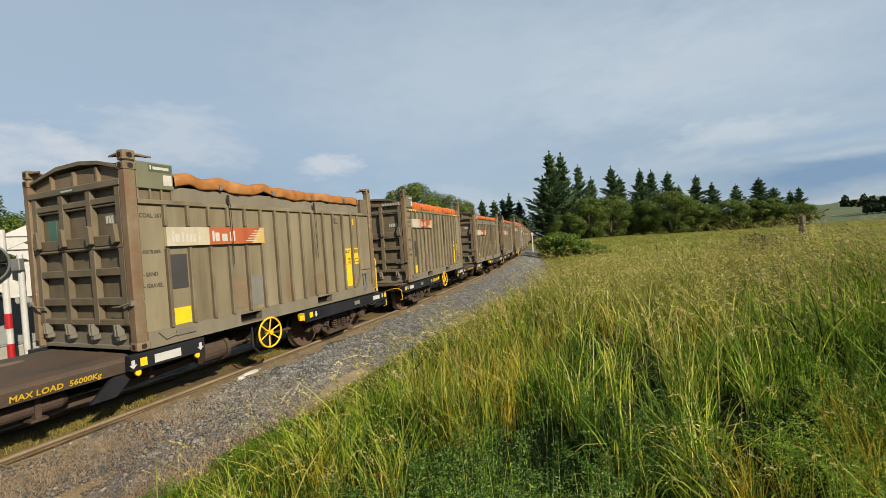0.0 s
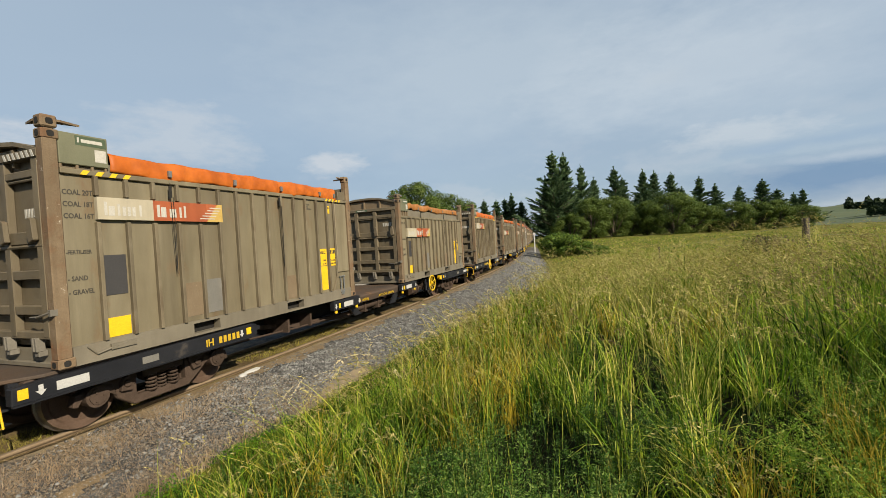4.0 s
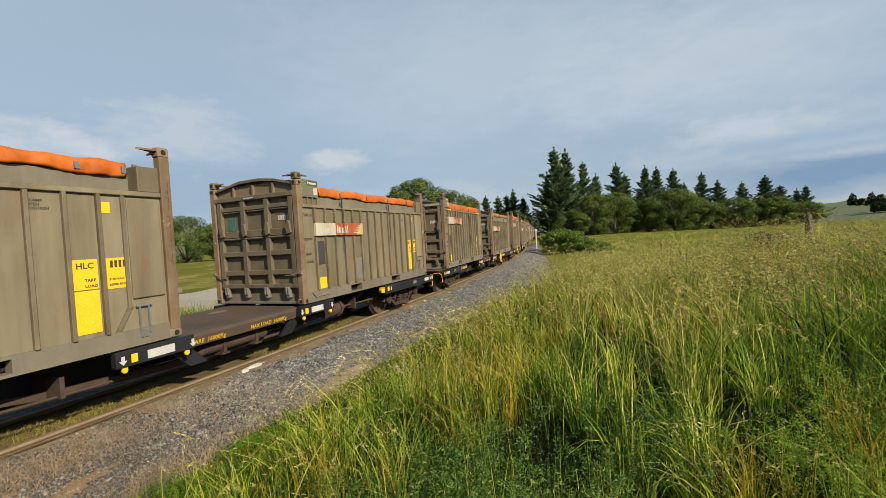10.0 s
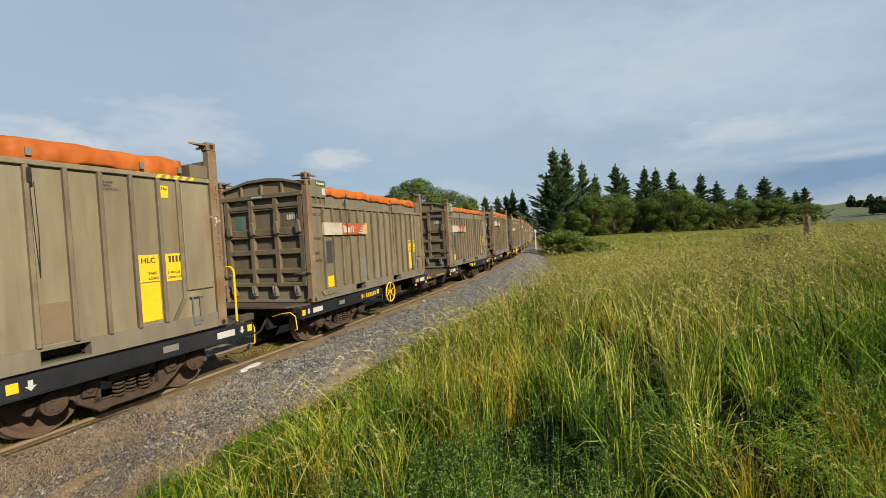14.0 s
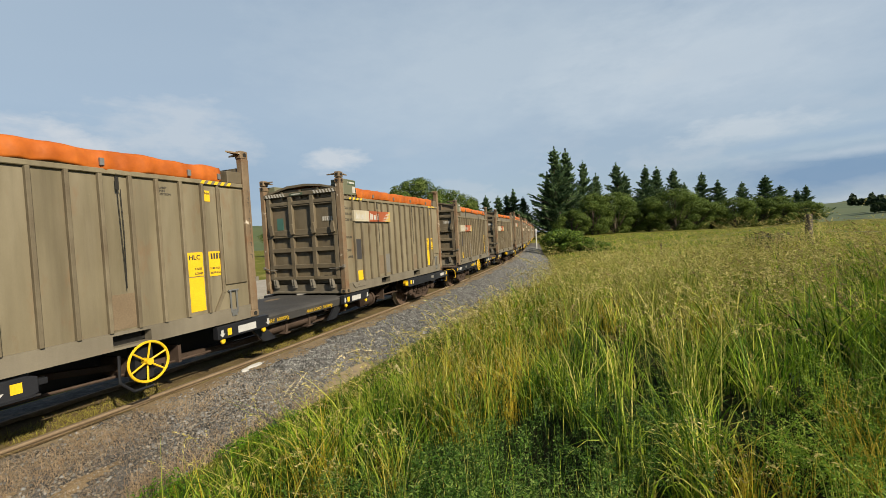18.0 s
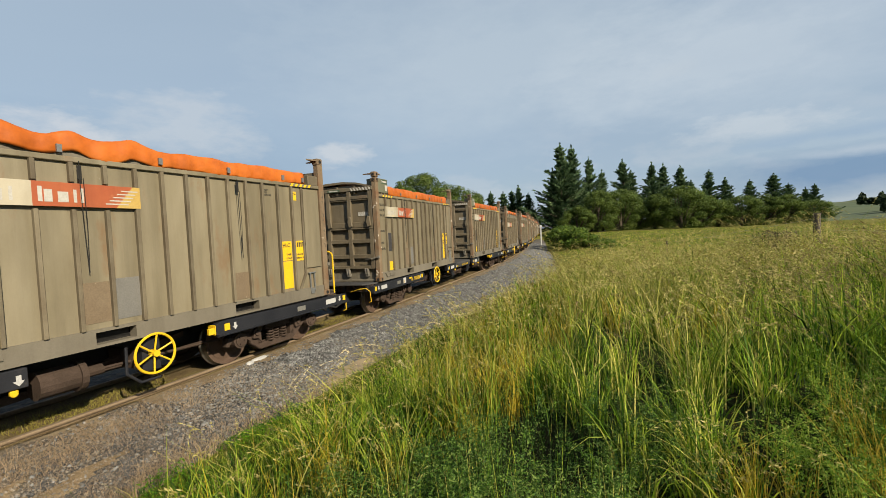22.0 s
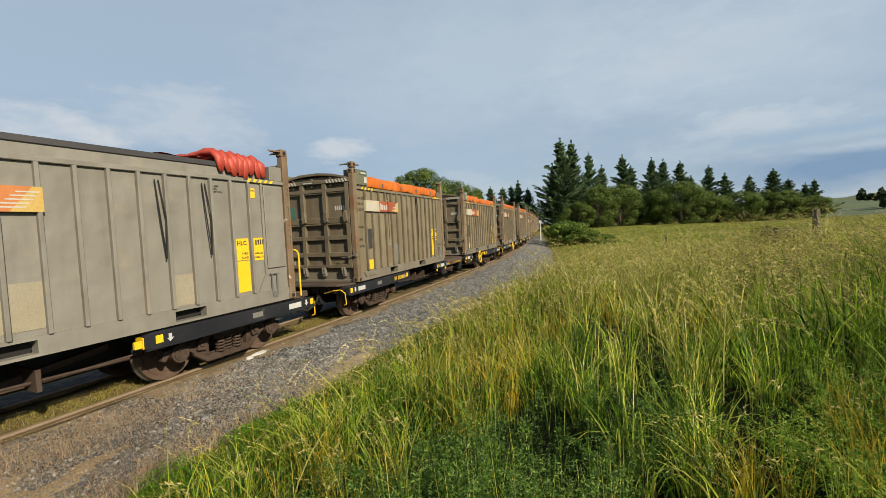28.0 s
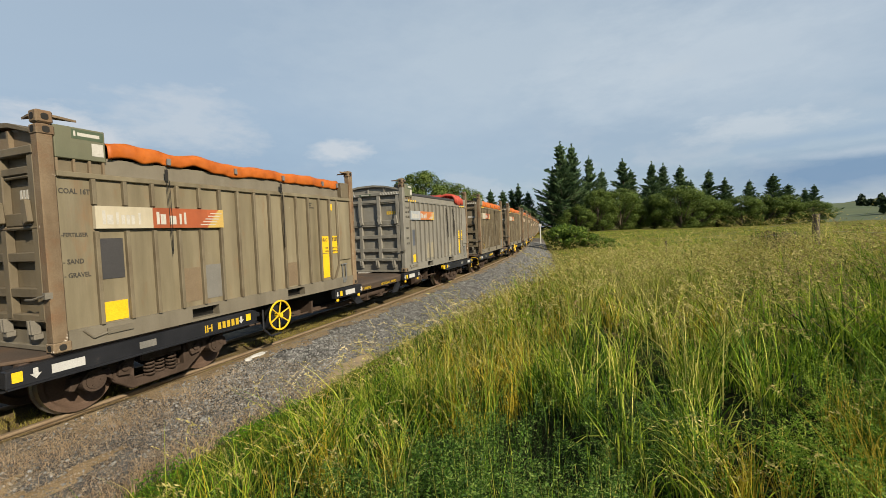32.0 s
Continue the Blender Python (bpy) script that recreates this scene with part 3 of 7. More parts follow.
def make_rails():
    profile = ((-0.068, -0.152), (0.068, -0.152), (0.068, -0.140), (0.012, -0.125), (0.010, -0.045), (0.035, -0.036), (0.035, -0.004), (0.028, 0.0),
               (-0.028, 0.0), (-0.035, -0.004), (-0.035, -0.036), (-0.010, -0.045), (-0.012, -0.125), (-0.068, -0.140))
    for side in (0.5685, -0.5685):
        s = np.arange(-40, 321, 1.0)
        verts = np.array([on_track(a, side + p[0], p[1])[:] for a in s for p in profile])
        n, k = len(s), len(profile)
        i = np.arange(n * k).reshape(n, k)
        j = np.roll(i, -1, axis=1)
        faces = np.stack([i[:-1], i[1:], j[1:], j[:-1]], -1).reshape(-1, 4)
        tagged(new("rail", from_arrays("rail", verts, faces, RAIL)), "rusty steel rail of a narrow-gauge railway", "rail", "running rails", "structure")


make_rails()


# ---- bulk containers ----
# a dark oval slab, set proud, stands for a hole's shaded inside
def hole_mesh():
    bm = bmesh.new()
    slab(bm, [(0.036 * math.cos(a), 0.024 * math.sin(a) + (0.012 if math.sin(a) > 0 else -0.012)) for a in [2 * math.pi * i / 14 for i in range(14)]], "y", -0.0025, 0.0)
    return mesh_of(bm, "lifting_hole", RUBBER_AND_SHADE)


HOLE_SHADE = hole_mesh()


def build_container(paint, striped, lines, number_ink, tall=0.0):
    """A 20-foot bulk container with ribbed sides, a top-hinged end door and stacking posts; its middle at the origin, x forwards."""
    c = new("bulk_container")
    X, Y = 3.03, 1.22
    rail, sign, box, head = (v * tall for v in (0.25, 0.32, 0.15, 0.18))   # how much higher the taller kind has them
    arch = head - 0.16 * tall
    # on olive containers the ends take a darker olive than the sides
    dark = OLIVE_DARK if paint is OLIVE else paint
    ribs = RIB_BROWN if paint is OLIVE else paint
    # side walls with base rail, top rail and coaming
    for sgn in (-1, 1):
        def yy(a, b):
            return (min(sgn * a, sgn * b), max(sgn * a, sgn * b))
        side = block("side_wall", paint, c, -X + 0.16, X - 0.16, *yy(1.14, 1.17), 0.22, 2.0 + rail)
        bm = bmesh.new()
        pierced(bm, [-X + a for a in (0.16, 1.70, 2.16, 3.70, 4.18)] + [X - 0.16], (0.0, 0.035, 0.185, 0.225), ((1, 1), (3, 1)), *yy(1.06, 1.20))
        part("base_rail", bm, BASE_GREY if paint is OLIVE else paint, c, "grey steel base rail with fork pockets")
        # a dark block behind each opening stands for the shade inside the pocket
        for a in (1.70, 3.70):
            block("fork_pocket", RUBBER_AND_SHADE, c, -X + a + 0.01, -X + a + 0.45, *yy(1.0, 1.05), 0.03, 0.19)
        block("top_rail", paint, c, -X + 0.16, X - 0.16, *yy(1.13, 1.212), 1.985 + rail, 2.05 + rail, 0.008)
        block("coaming", BASE_GREY if paint is OLIVE else paint, c, -X + 0.66, X - 0.55, *yy(1.10, 1.16), 2.05 + rail, 2.26 + 0.6 * rail, 0.008, "grey upper coaming")
        # ribs, cut short round the sign board
        for i in range(14):
            u = 0.49 + 0.353 * i
            if sgn < 0 and i < 5:
                block("rib", ribs, side, -X + u, -X + u + 0.045, *yy(1.17, 1.230), 1.68 + sign, 1.985 + rail, 0.006)
                block("rib", ribs, side, -X + u, -X + u + 0.045, *yy(1.17, 1.230), 0.225, 1.36 + sign, 0.006)
            else:
                block("rib", ribs, side, -X + u, -X + u + 0.045, *yy(1.17, 1.230), 0.225, 1.985 + rail, 0.006)
        bm = bmesh.new()
        for u in (0.30,):
            rod(bm, (-X + u + 0.1, sgn * 1.215, 0.09), (-X + u + 0.45, sgn * 1.215, 0.16), 0.012, 6)
            rod(bm, (-X + u, sgn * 1.215, 0.20), (-X + u + 0.1, sgn * 1.215, 0.09), 0.012, 6)
        brick_(bm, -X + 0.55, -X + 0.85, *yy(1.2, 1.225), 0.10, 0.17)
        part("latch_rod", bm, BASE_GREY, side)
        bm = bmesh.new()
        for u in (5.50, 5.62):
            rod(bm, (-X + u, sgn * 1.205, 0.15), (-X + u, sgn * 1.205, 0.52), 0.014, 6)
        rod(bm, (-X + 5.46, sgn * 1.205, 0.52), (-X + 5.66, sgn * 1.205, 0.52), 0.014, 6)
        brick_(bm, -X + 5.50, -X + 5.60, *yy(1.18, 1.215), 0.10, 0.2)
        part("locking_gear", bm, GALV, side)
        block("end_stiffener", paint, side, -X + 5.44, -X + 5.87, *yy(1.17, 1.20), 0.62, 1.95 + rail, 0.012)
        block("end_upright", ribs, side, -X + 5.37, -X + 5.415, *yy(1.17, 1.205), 0.50, 1.985 + rail, 0.006)
        bm = bmesh.new()
        slab(bm, [(-X + 5.20, 0.225), (-X + 5.26, 0.225), (-X + 5.43, 0.53), (-X + 5.37, 0.53)], "y", *yy(1.17, 1.20))
        part("gusset", bm, ribs, side)
    # signs on the side that faces the camera
    y = -1.2325
    cream, red = (CREAM, LOGO_RED) if paint is OLIVE else (PALE_BOARD, LOGO_ORANGE)
    block("sign_board", cream, c, -X + 0.50, -X + 1.19, y, y + 0.055, 1.39 + sign, 1.665 + sign, 0, "faded pale sign panel")
    block("sign_board", red, c, -X + 1.19, -X + 2.02, y, y + 0.055, 1.39 + sign, 1.665 + sign, 0, "faded orange-red sign panel")
    bm = bmesh.new()
    slab(bm, [(-X + 2.02, 1.39 + sign), (-X + 2.31, 1.39 + sign), (-X + 2.31, 1.665 + sign), (-X + 2.22, 1.665 + sign)], "y", y, y + 0.055)
    part("sign_board", bm, LOGO_GOLD, c, "faded gold sign panel")
    bm = bmesh.new()
    slab(bm, [(-X + 2.02, 1.39 + sign), (-X + 2.22, 1.665 + sign), (-X + 2.02, 1.665 + sign)], "y", y, y + 0.055)
    part("sign_board", bm, red, c)
    # plain strokes in place of the maker's lettering
    bars("stroke", LETTER_W, c, [(-X + a, -X + a + w, y - 0.002, y, 1.44 + sign, 1.44 + sign + h) for a, w, h in
         ((0.575, 0.035, 0.17), (0.625, 0.07, 0.12), (0.73, 0.03, 0.15), (0.79, 0.04, 0.12), (0.85, 0.04, 0.12), (0.91, 0.04, 0.12), (1.0, 0.03, 0.15),
          (1.24, 0.04, 0.17), (1.295, 0.075, 0.14), (1.42, 0.10, 0.12), (1.57, 0.032, 0.15), (1.64, 0.032, 0.17))], "white faded stroke")
    bars("stroke", LETTER_W, c, [(-X + 1.90 + 0.045 * i, -X + 2.16 + 0.03 * i, y - 0.002, y, 1.43 + sign + 0.042 * i, 1.445 + sign + 0.042 * i) for i in range(5)], "white faded stroke")
    block("dark_board", DARK_PATCH if paint is OLIVE else BLUE_PATCH, c, -X + 0.555, -X + 0.82, -1.178, -1.165, 0.77, 1.27, 0, "dark grey square board")
    block("yellow_panel", YELLOW, c, -X + 0.55, -X + 0.83, -1.176, -1.165, 0.245, 0.485, 0, "bright yellow panel")
    block("yellow_panel", YELLOW, c, -X + 4.79, -X + 5.06, -1.176, -1.165, 0.28, 0.80, 0, "bright yellow panel")
    lab = block("load_plate", YELLOW, c, -X + 4.79, -X + 5.06, -1.177, -1.165, 0.815, 1.18, 0, "yellow plate with black lettering")
    lab2 = block("load_plate", YELLOW, c, -X + 5.155, -X + 5.43, -1.177, -1.165, 0.79, 1.18, 0, "yellow plate with black lettering")
    block("yellow_panel", YELLOW, c, -X + 5.14, -X + 5.25, -1.176, -1.165, 1.75 + rail, 1.89 + rail) if not tall else None
    if tall:
        lab3 = block("height_plate", YELLOW, c, -X + 5.11, -X + 5.26, -1.177, -1.165, 1.72 + rail, 1.89 + rail, 0, "yellow height plate")
        for word, z in (("2.74m", 1.83), ("9'", 1.75)):
            part("lettering", lettering(word, 0.05, LETTER_K), None, lab3, at=Matrix.Translation((-X + 5.125, -1.1785, z + rail)))
    part("lettering", lettering("HLC", 0.10, LETTER_K), None, lab, at=Matrix.Translation((-X + 4.825, -1.1785, 1.07)))
    part("lettering", lettering("TARE", 0.05, LETTER_K), None, lab, at=Matrix.Translation((-X + 4.91, -1.1785, 0.91)))
    part("lettering", lettering("LOAD", 0.05, LETTER_K), None, lab, at=Matrix.Translation((-X + 4.91, -1.1785, 0.84)))
    bars("number_bar", LETTER_K, lab2, [(-X + a, -X + a + 0.032, -1.1785, -1.177, 1.06, 1.15) for a in (5.20, 5.25, 5.30, 5.35)])
    for word, z in (("3180 KGS", 0.90), ("20000 KGS", 0.83)):
        part("lettering", lettering(word, 0.043, LETTER_K), None, lab2, at=Matrix.Translation((-X + 5.175, -1.1785, z)))
    for i, word in enumerate(lines):
        part("lettering", lettering(word, 0.085, LETTER_K, 0.82), None, c, at=Matrix.Translation((-X + 0.175, -1.1725, 1.80 + 0.8 * rail - 0.14 * i)))
    for word, z in (("-FERTILISER", 1.30), ("- SAND", 0.985), ("- GRAVEL", 0.825)):
        part("lettering", lettering(word, 0.066 if "FERT" in word else 0.08, LETTER_K, 0.8), None, c, at=Matrix.Translation((-X + 0.172, -1.1725, z)))
    part("lettering", lettering("CLAMP\nOPEN\nPOSITION", 0.045, LETTER_K), None, c, at=Matrix.Translation((-X + 4.42, -1.1725, 1.86 + rail)))
    # repair patches
    block("patch", GREY_PATCH if paint is OLIVE else BEIGE_PATCH, c, -X + 1.95, -X + 2.27, -1.176, -1.165, 0.30, 0.82, 0, "grey repair patch")
    mend = RUST_PATCH if paint is OLIVE else BEIGE_PATCH
    block("patch", mend, c, -X + 1.60, -X + 1.93, -1.1755, -1.165, 0.30, 0.80, 0, "brownish repair patch")
    block("patch", mend, c, -X + 3.73, -X + 4.04, -1.176, -1.165, 0.25, 0.70, 0, "brownish repair patch")
    # posts, castings and stacking heads
    for ex in (-1, 1):
        for sy in (-1, 1):
            def bx(bm, a, b, p, q, z0, z1):
                xs, ys = sorted((ex * a, ex * b)), sorted((sy * p, sy * q))
                brick_(bm, xs[0], xs[1], ys[0], ys[1], z0, z1)
            bm = bmesh.new()
            bx(bm, X - 0.15, X - 0.005, Y - 0.14, Y - 0.005, 0.11, (2.44 if ex < 0 else 2.57) + head)
            post = part("corner_post", bm, RUSTY if (paint is OLIVE or ex > 0) else PALE, c, "rust-streaked corner post", 0.012)
            if sy < 0 and ex > 0:
                marks = []
                for i in range(11):
                    z = 1.02 + 0.105 * i + (0.06 if i > 6 else 0.0)
                    marks.append((X - 0.066, X - 0.056, -Y + 0.0035, -Y + 0.006, z, z + 0.075))
                    if i % 3 != 1:
                        marks.append((X - 0.10, X - 0.066, -Y + 0.0035, -Y + 0.006, z + 0.065 - 0.03 * (i % 2), z + 0.075 - 0.03 * (i % 2)))
                bars("post_mark", LETTER_K, post, marks)
            bm = bmesh.new()
            bx(bm, X - 0.178, X, Y - 0.162, Y, 0.0, 0.118)
            part("corner_casting", bm, RUSTY, post, "", 0.014)
            if ex < 0:
                bm = bmesh.new()
                bx(bm, X - 0.17, X, Y - 0.155, Y, 2.43 + head, 2.545 + head)
                part("corner_casting", bm, RUSTY, post, "", 0.014)
            bm = bmesh.new()
            bx(bm, X - 0.165, X - 0.005, Y - 0.15, Y - 0.005, 2.56 + head, 2.70 + head)
            bx(bm, X - 0.14, X - 0.03, Y - 0.13, Y - 0.03, 2.54 + head, 2.565 + head)
            head_ = part("stacking_head", bm, RUSTY, post, "", 0.016)
            bm = bmesh.new()
            xs, ys = (X - 0.02, X - 0.42), (Y - 0.02, Y - 0.40)
            slab(bm, [(ex * xs[0], sy * (Y - 0.04)), (ex * (X - 0.20), sy * (Y - 0.02)), (ex * xs[1], sy * (Y - 0.07)), (ex * (X - 0.2), sy * (Y - 0.14)), (ex * (X - 0.12), sy * (Y - 0.22)), (ex * (X - 0.06), sy * ys[1]), (ex * (X - 0.02), sy * (Y - 0.2))], "z", 2.64 + head, 2.665 + head)
            part("guide_plate", bm, RUSTY, post)
            for z in (0.06, 2.49 + head, 2.63 + head) if ex < 0 else (0.06, 2.63 + head):
                if sy < 0:
                    part("lifting_hole", HOLE_SHADE, None, post, at=Matrix.Translation((ex * (X - 0.085), -Y + (0.003 if z > 2.6 + head else -0.002), z)))
                if ex < 0:
                    part("lifting_hole", HOLE_SHADE, None, post, at=Matrix.Translation((-X + (0.003 if z > 2.6 + head else -0.002), sy * (Y - 0.08), z)) @ Matrix.Rotation(-math.pi / 2, 4, "Z"))
    # ends
    for ex in (-1, 1):
        def bx(bm, a, b, p, q, z0, z1):
            xs = sorted((ex * (X - a), ex * (X - b)))
            brick_(bm, xs[0], xs[1], p, q, z0, z1)
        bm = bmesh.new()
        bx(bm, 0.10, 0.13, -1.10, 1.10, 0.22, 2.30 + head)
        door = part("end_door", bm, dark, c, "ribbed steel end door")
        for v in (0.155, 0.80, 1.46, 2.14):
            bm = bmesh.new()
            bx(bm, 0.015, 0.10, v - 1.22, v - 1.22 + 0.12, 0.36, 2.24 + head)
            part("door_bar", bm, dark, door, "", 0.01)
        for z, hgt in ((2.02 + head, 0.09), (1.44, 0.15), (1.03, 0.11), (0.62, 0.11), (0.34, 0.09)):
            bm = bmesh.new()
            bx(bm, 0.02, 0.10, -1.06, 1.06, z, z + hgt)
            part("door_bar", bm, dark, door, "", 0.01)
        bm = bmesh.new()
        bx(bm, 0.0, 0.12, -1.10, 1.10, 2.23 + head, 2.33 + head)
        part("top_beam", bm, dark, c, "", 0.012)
        bm = bmesh.new()
        bx(bm, 0.09, 0.12, -1.05, 1.05, 2.33 + head, (2.56 + arch if ex < 0 else 2.42 + head))
        for v in (-0.55, 0.0, 0.55):
            bx(bm, 0.04, 0.10, v - 0.02, v + 0.02, 2.33 + arch, 2.54 + arch)
        part("header_panel", bm, RUST_PATCH if paint is OLIVE and not tall else dark, c)
        bm = bmesh.new()
        bows = [(-1.06, 2.50 + arch), (-0.62, 2.62 + arch), (-0.2, 2.665 + arch), (0.35, 2.655 + arch), (1.06, 2.50 + arch), (1.06, 2.46 + arch), (0.35, 2.60 + arch), (-0.2, 2.61 + arch), (-0.62, 2.57 + arch), (-1.06, 2.46 + arch)]
        if ex < 0:
            slab(bm, bows, "x", -X + 0.02, -X + 0.65)
            part("roof_bow", bm, dark, c, "", 0.004)
        bm = bmesh.new()
        bx(bm, 0.06, 0.20, -1.06, 1.06, 0.0, 0.06)
        bx(bm, 0.10, 0.14, -1.06, 1.06, 0.05, 0.26)
        part("end_sill", bm, BASE_GREY if paint is OLIVE else paint, c, "", 0.008)
        for v in (0.24, 0.80, 1.44, 2.08):
            bm = bmesh.new()
            slab(bm, [(v - 1.22 - 0.05, 1.48), (v - 1.22 + 0.05, 1.45), (v - 1.22 + 0.09, 1.60), (v - 1.22 + 0.04, 1.74), (v - 1.22 - 0.02, 1.72)], "x", ex * (X - 0.005), ex * (X + 0.05))
            part("hinge_arm", bm, dark, door, "", 0.008)
        for v in (0.40, 0.97, 1.53, 2.10):
            bm = bmesh.new()
            for o in (-0.045, 0.012):
                slab(bm, [(v - 1.22 + o, 0.20), (v - 1.22 + o + 0.035, 0.20), (v - 1.22 + o + 0.05, 0.36), (v - 1.22 + o + 0.015, 0.36)], "x", ex * (X - 0.07), ex * (X + 0.02))
            brick_(bm, *sorted((ex * (X - 0.09), ex * (X + 0.0))), v - 1.22 - 0.04, v - 1.22 + 0.04, 0.14, 0.21)
            part("door_latch", bm, LATCH if paint is OLIVE else paint, door, "grey latch", 0.005)
        bm = bmesh.new()
        for sy in (-1, 1):
            pipe(bm, [(ex * (X + 0.03), sy * 1.20, 0.66), (ex * (X + 0.05), sy * 0.98, 0.61), (ex * (X + 0.02), sy * 0.80, 0.60)], 0.014, 6)
            brick_(bm, *sorted((ex * (X - 0.03), ex * (X + 0.04))), *sorted((sy * 1.17, sy * 1.22)), 0.62, 0.69)
        part("lever", bm, LATCH, door, "grey steel lever")
        bm = bmesh.new()
        rod(bm, (ex * (X - 0.03), -1.06, 1.415), (ex * (X - 0.03), 1.06, 1.415), 0.022, 7)
        rod(bm, (ex * (X - 0.05), -1.06, 2.00 + head), (ex * (X - 0.05), 1.06, 2.00 + head), 0.018, 7)
        part("hinge_rod", bm, dark, door)
        if ex < 0:
            bm = bmesh.new()
            bx(bm, 0.094, 0.10, 0.60, 0.80, 1.60, 1.90)
            part("sticker", bm, TEAL, door, "small teal sticker")
            bm = bmesh.new()
            bx(bm, 0.096, 0.10, -1.00, -0.58, 1.74, 1.87)
            part("number_plate", bm, dark, door)
            bars("number_bar", number_ink, door, [(-X + 0.092, -X + 0.097, -1.00 + 0.06 * i, -1.00 + 0.06 * i + 0.04, 1.755, 1.86) for i in range(7)])
            bm = bmesh.new()
            bx(bm, -0.002, 0.0, -0.12, 0.28, 2.245 + head, 2.305 + head)
            part("name_strip", bm, SIGN_GREEN, c)
            bm = bmesh.new()
            bx(bm, -0.004, -0.002, -0.06, 0.22, 2.262 + head, 2.288 + head)
            part("name_bar", bm, LETTER_W, c)
            if striped:
                for lo in (-1.06, 0.42):
                    for i in range(7):
                        a = lo + 0.09 * i
                        bm = bmesh.new()
                        slab(bm, [(a, 2.24 + head), (a + 0.045, 2.24 + head), (a + 0.085, 2.32 + head), (a + 0.04, 2.32 + head)], "x", -X - 0.003, -X + 0.002)
                        part("warning_stripe", bm, LETTER_W, c, "white slanted warning stripe")
    # tarpaulin housings over the rear end
    for sy in (-1, 1):
        ys = sorted((sy * 1.205, sy * 0.86))
        block("tarp_housing", BOX_GREEN, c, -X + 0.16, -X + 0.68, *ys, 2.20 + box, 2.57 + box, 0.008, "green-grey tarpaulin roller housing")
        ys = sorted((sy * 1.16, sy * 0.9))
        block("housing_base", OLIVE_DARK, c, -X + 0.16, -X + 0.66, *ys, 2.05 + rail, 2.20 + box)
        bars("bracket", RUST_PATCH, c, [(-X + a, -X + a + 0.025, *sorted((sy * 1.16, sy * 1.195)), 2.05 + rail, 2.20 + box) for a in (0.16, 0.33, 0.49, 0.64)])
    block("name_plate", SIGN_GREEN, c, -X + 0.33, -X + 0.66, -1.2075, -1.2, 2.44 + box, 2.55 + box, 0, "green name plate")
    bm = bmesh.new()
    brick_(bm, -X + 0.39, -X + 0.62, -1.209, -1.2075, 2.475 + box, 2.515 + box)
    brick_(bm, -X + 0.35, -X + 0.37, -1.209, -1.2075, 2.47 + box, 2.53 + box)
    part("name_bar", bm, LETTER_W, c)
    block("info_plate", LETTER_W, c, -X + 0.53, -X + 0.655, -1.2075, -1.2, 2.26 + box, 2.41 + box, 0, "white paper-sized plate")
    if striped:
        for a, w in [(-X + 0.35 + 0.16 * i, 0.07) for i in range(4)] + [(X - 0.98 + 0.12 * i, 0.06) for i in range(5)]:
            bm = bmesh.new()
            slab(bm, [(a, 1.99 + rail), (a + w, 1.99 + rail), (a + w + 0.04, 2.045 + rail), (a + 0.04, 2.045 + rail)], "y", -1.2145, -1.205)
            part("warning_stripe", bm, YELLOW, c, "yellow slanted warning stripe")
    # far-end head box
    for sy in (-1, 1):
        ys = sorted((sy * 1.19, sy * 0.95))
        block("end_box", dark, c, X - 0.45, X - 0.16, *ys, 2.05 + rail, 2.40 + 0.4 * rail, 0.01, "steel end box")
    block("inner_floor", RUBBER_AND_SHADE, c, -X + 0.2, X - 0.2, -1.05, 1.05, 0.05, 0.09)
    return c


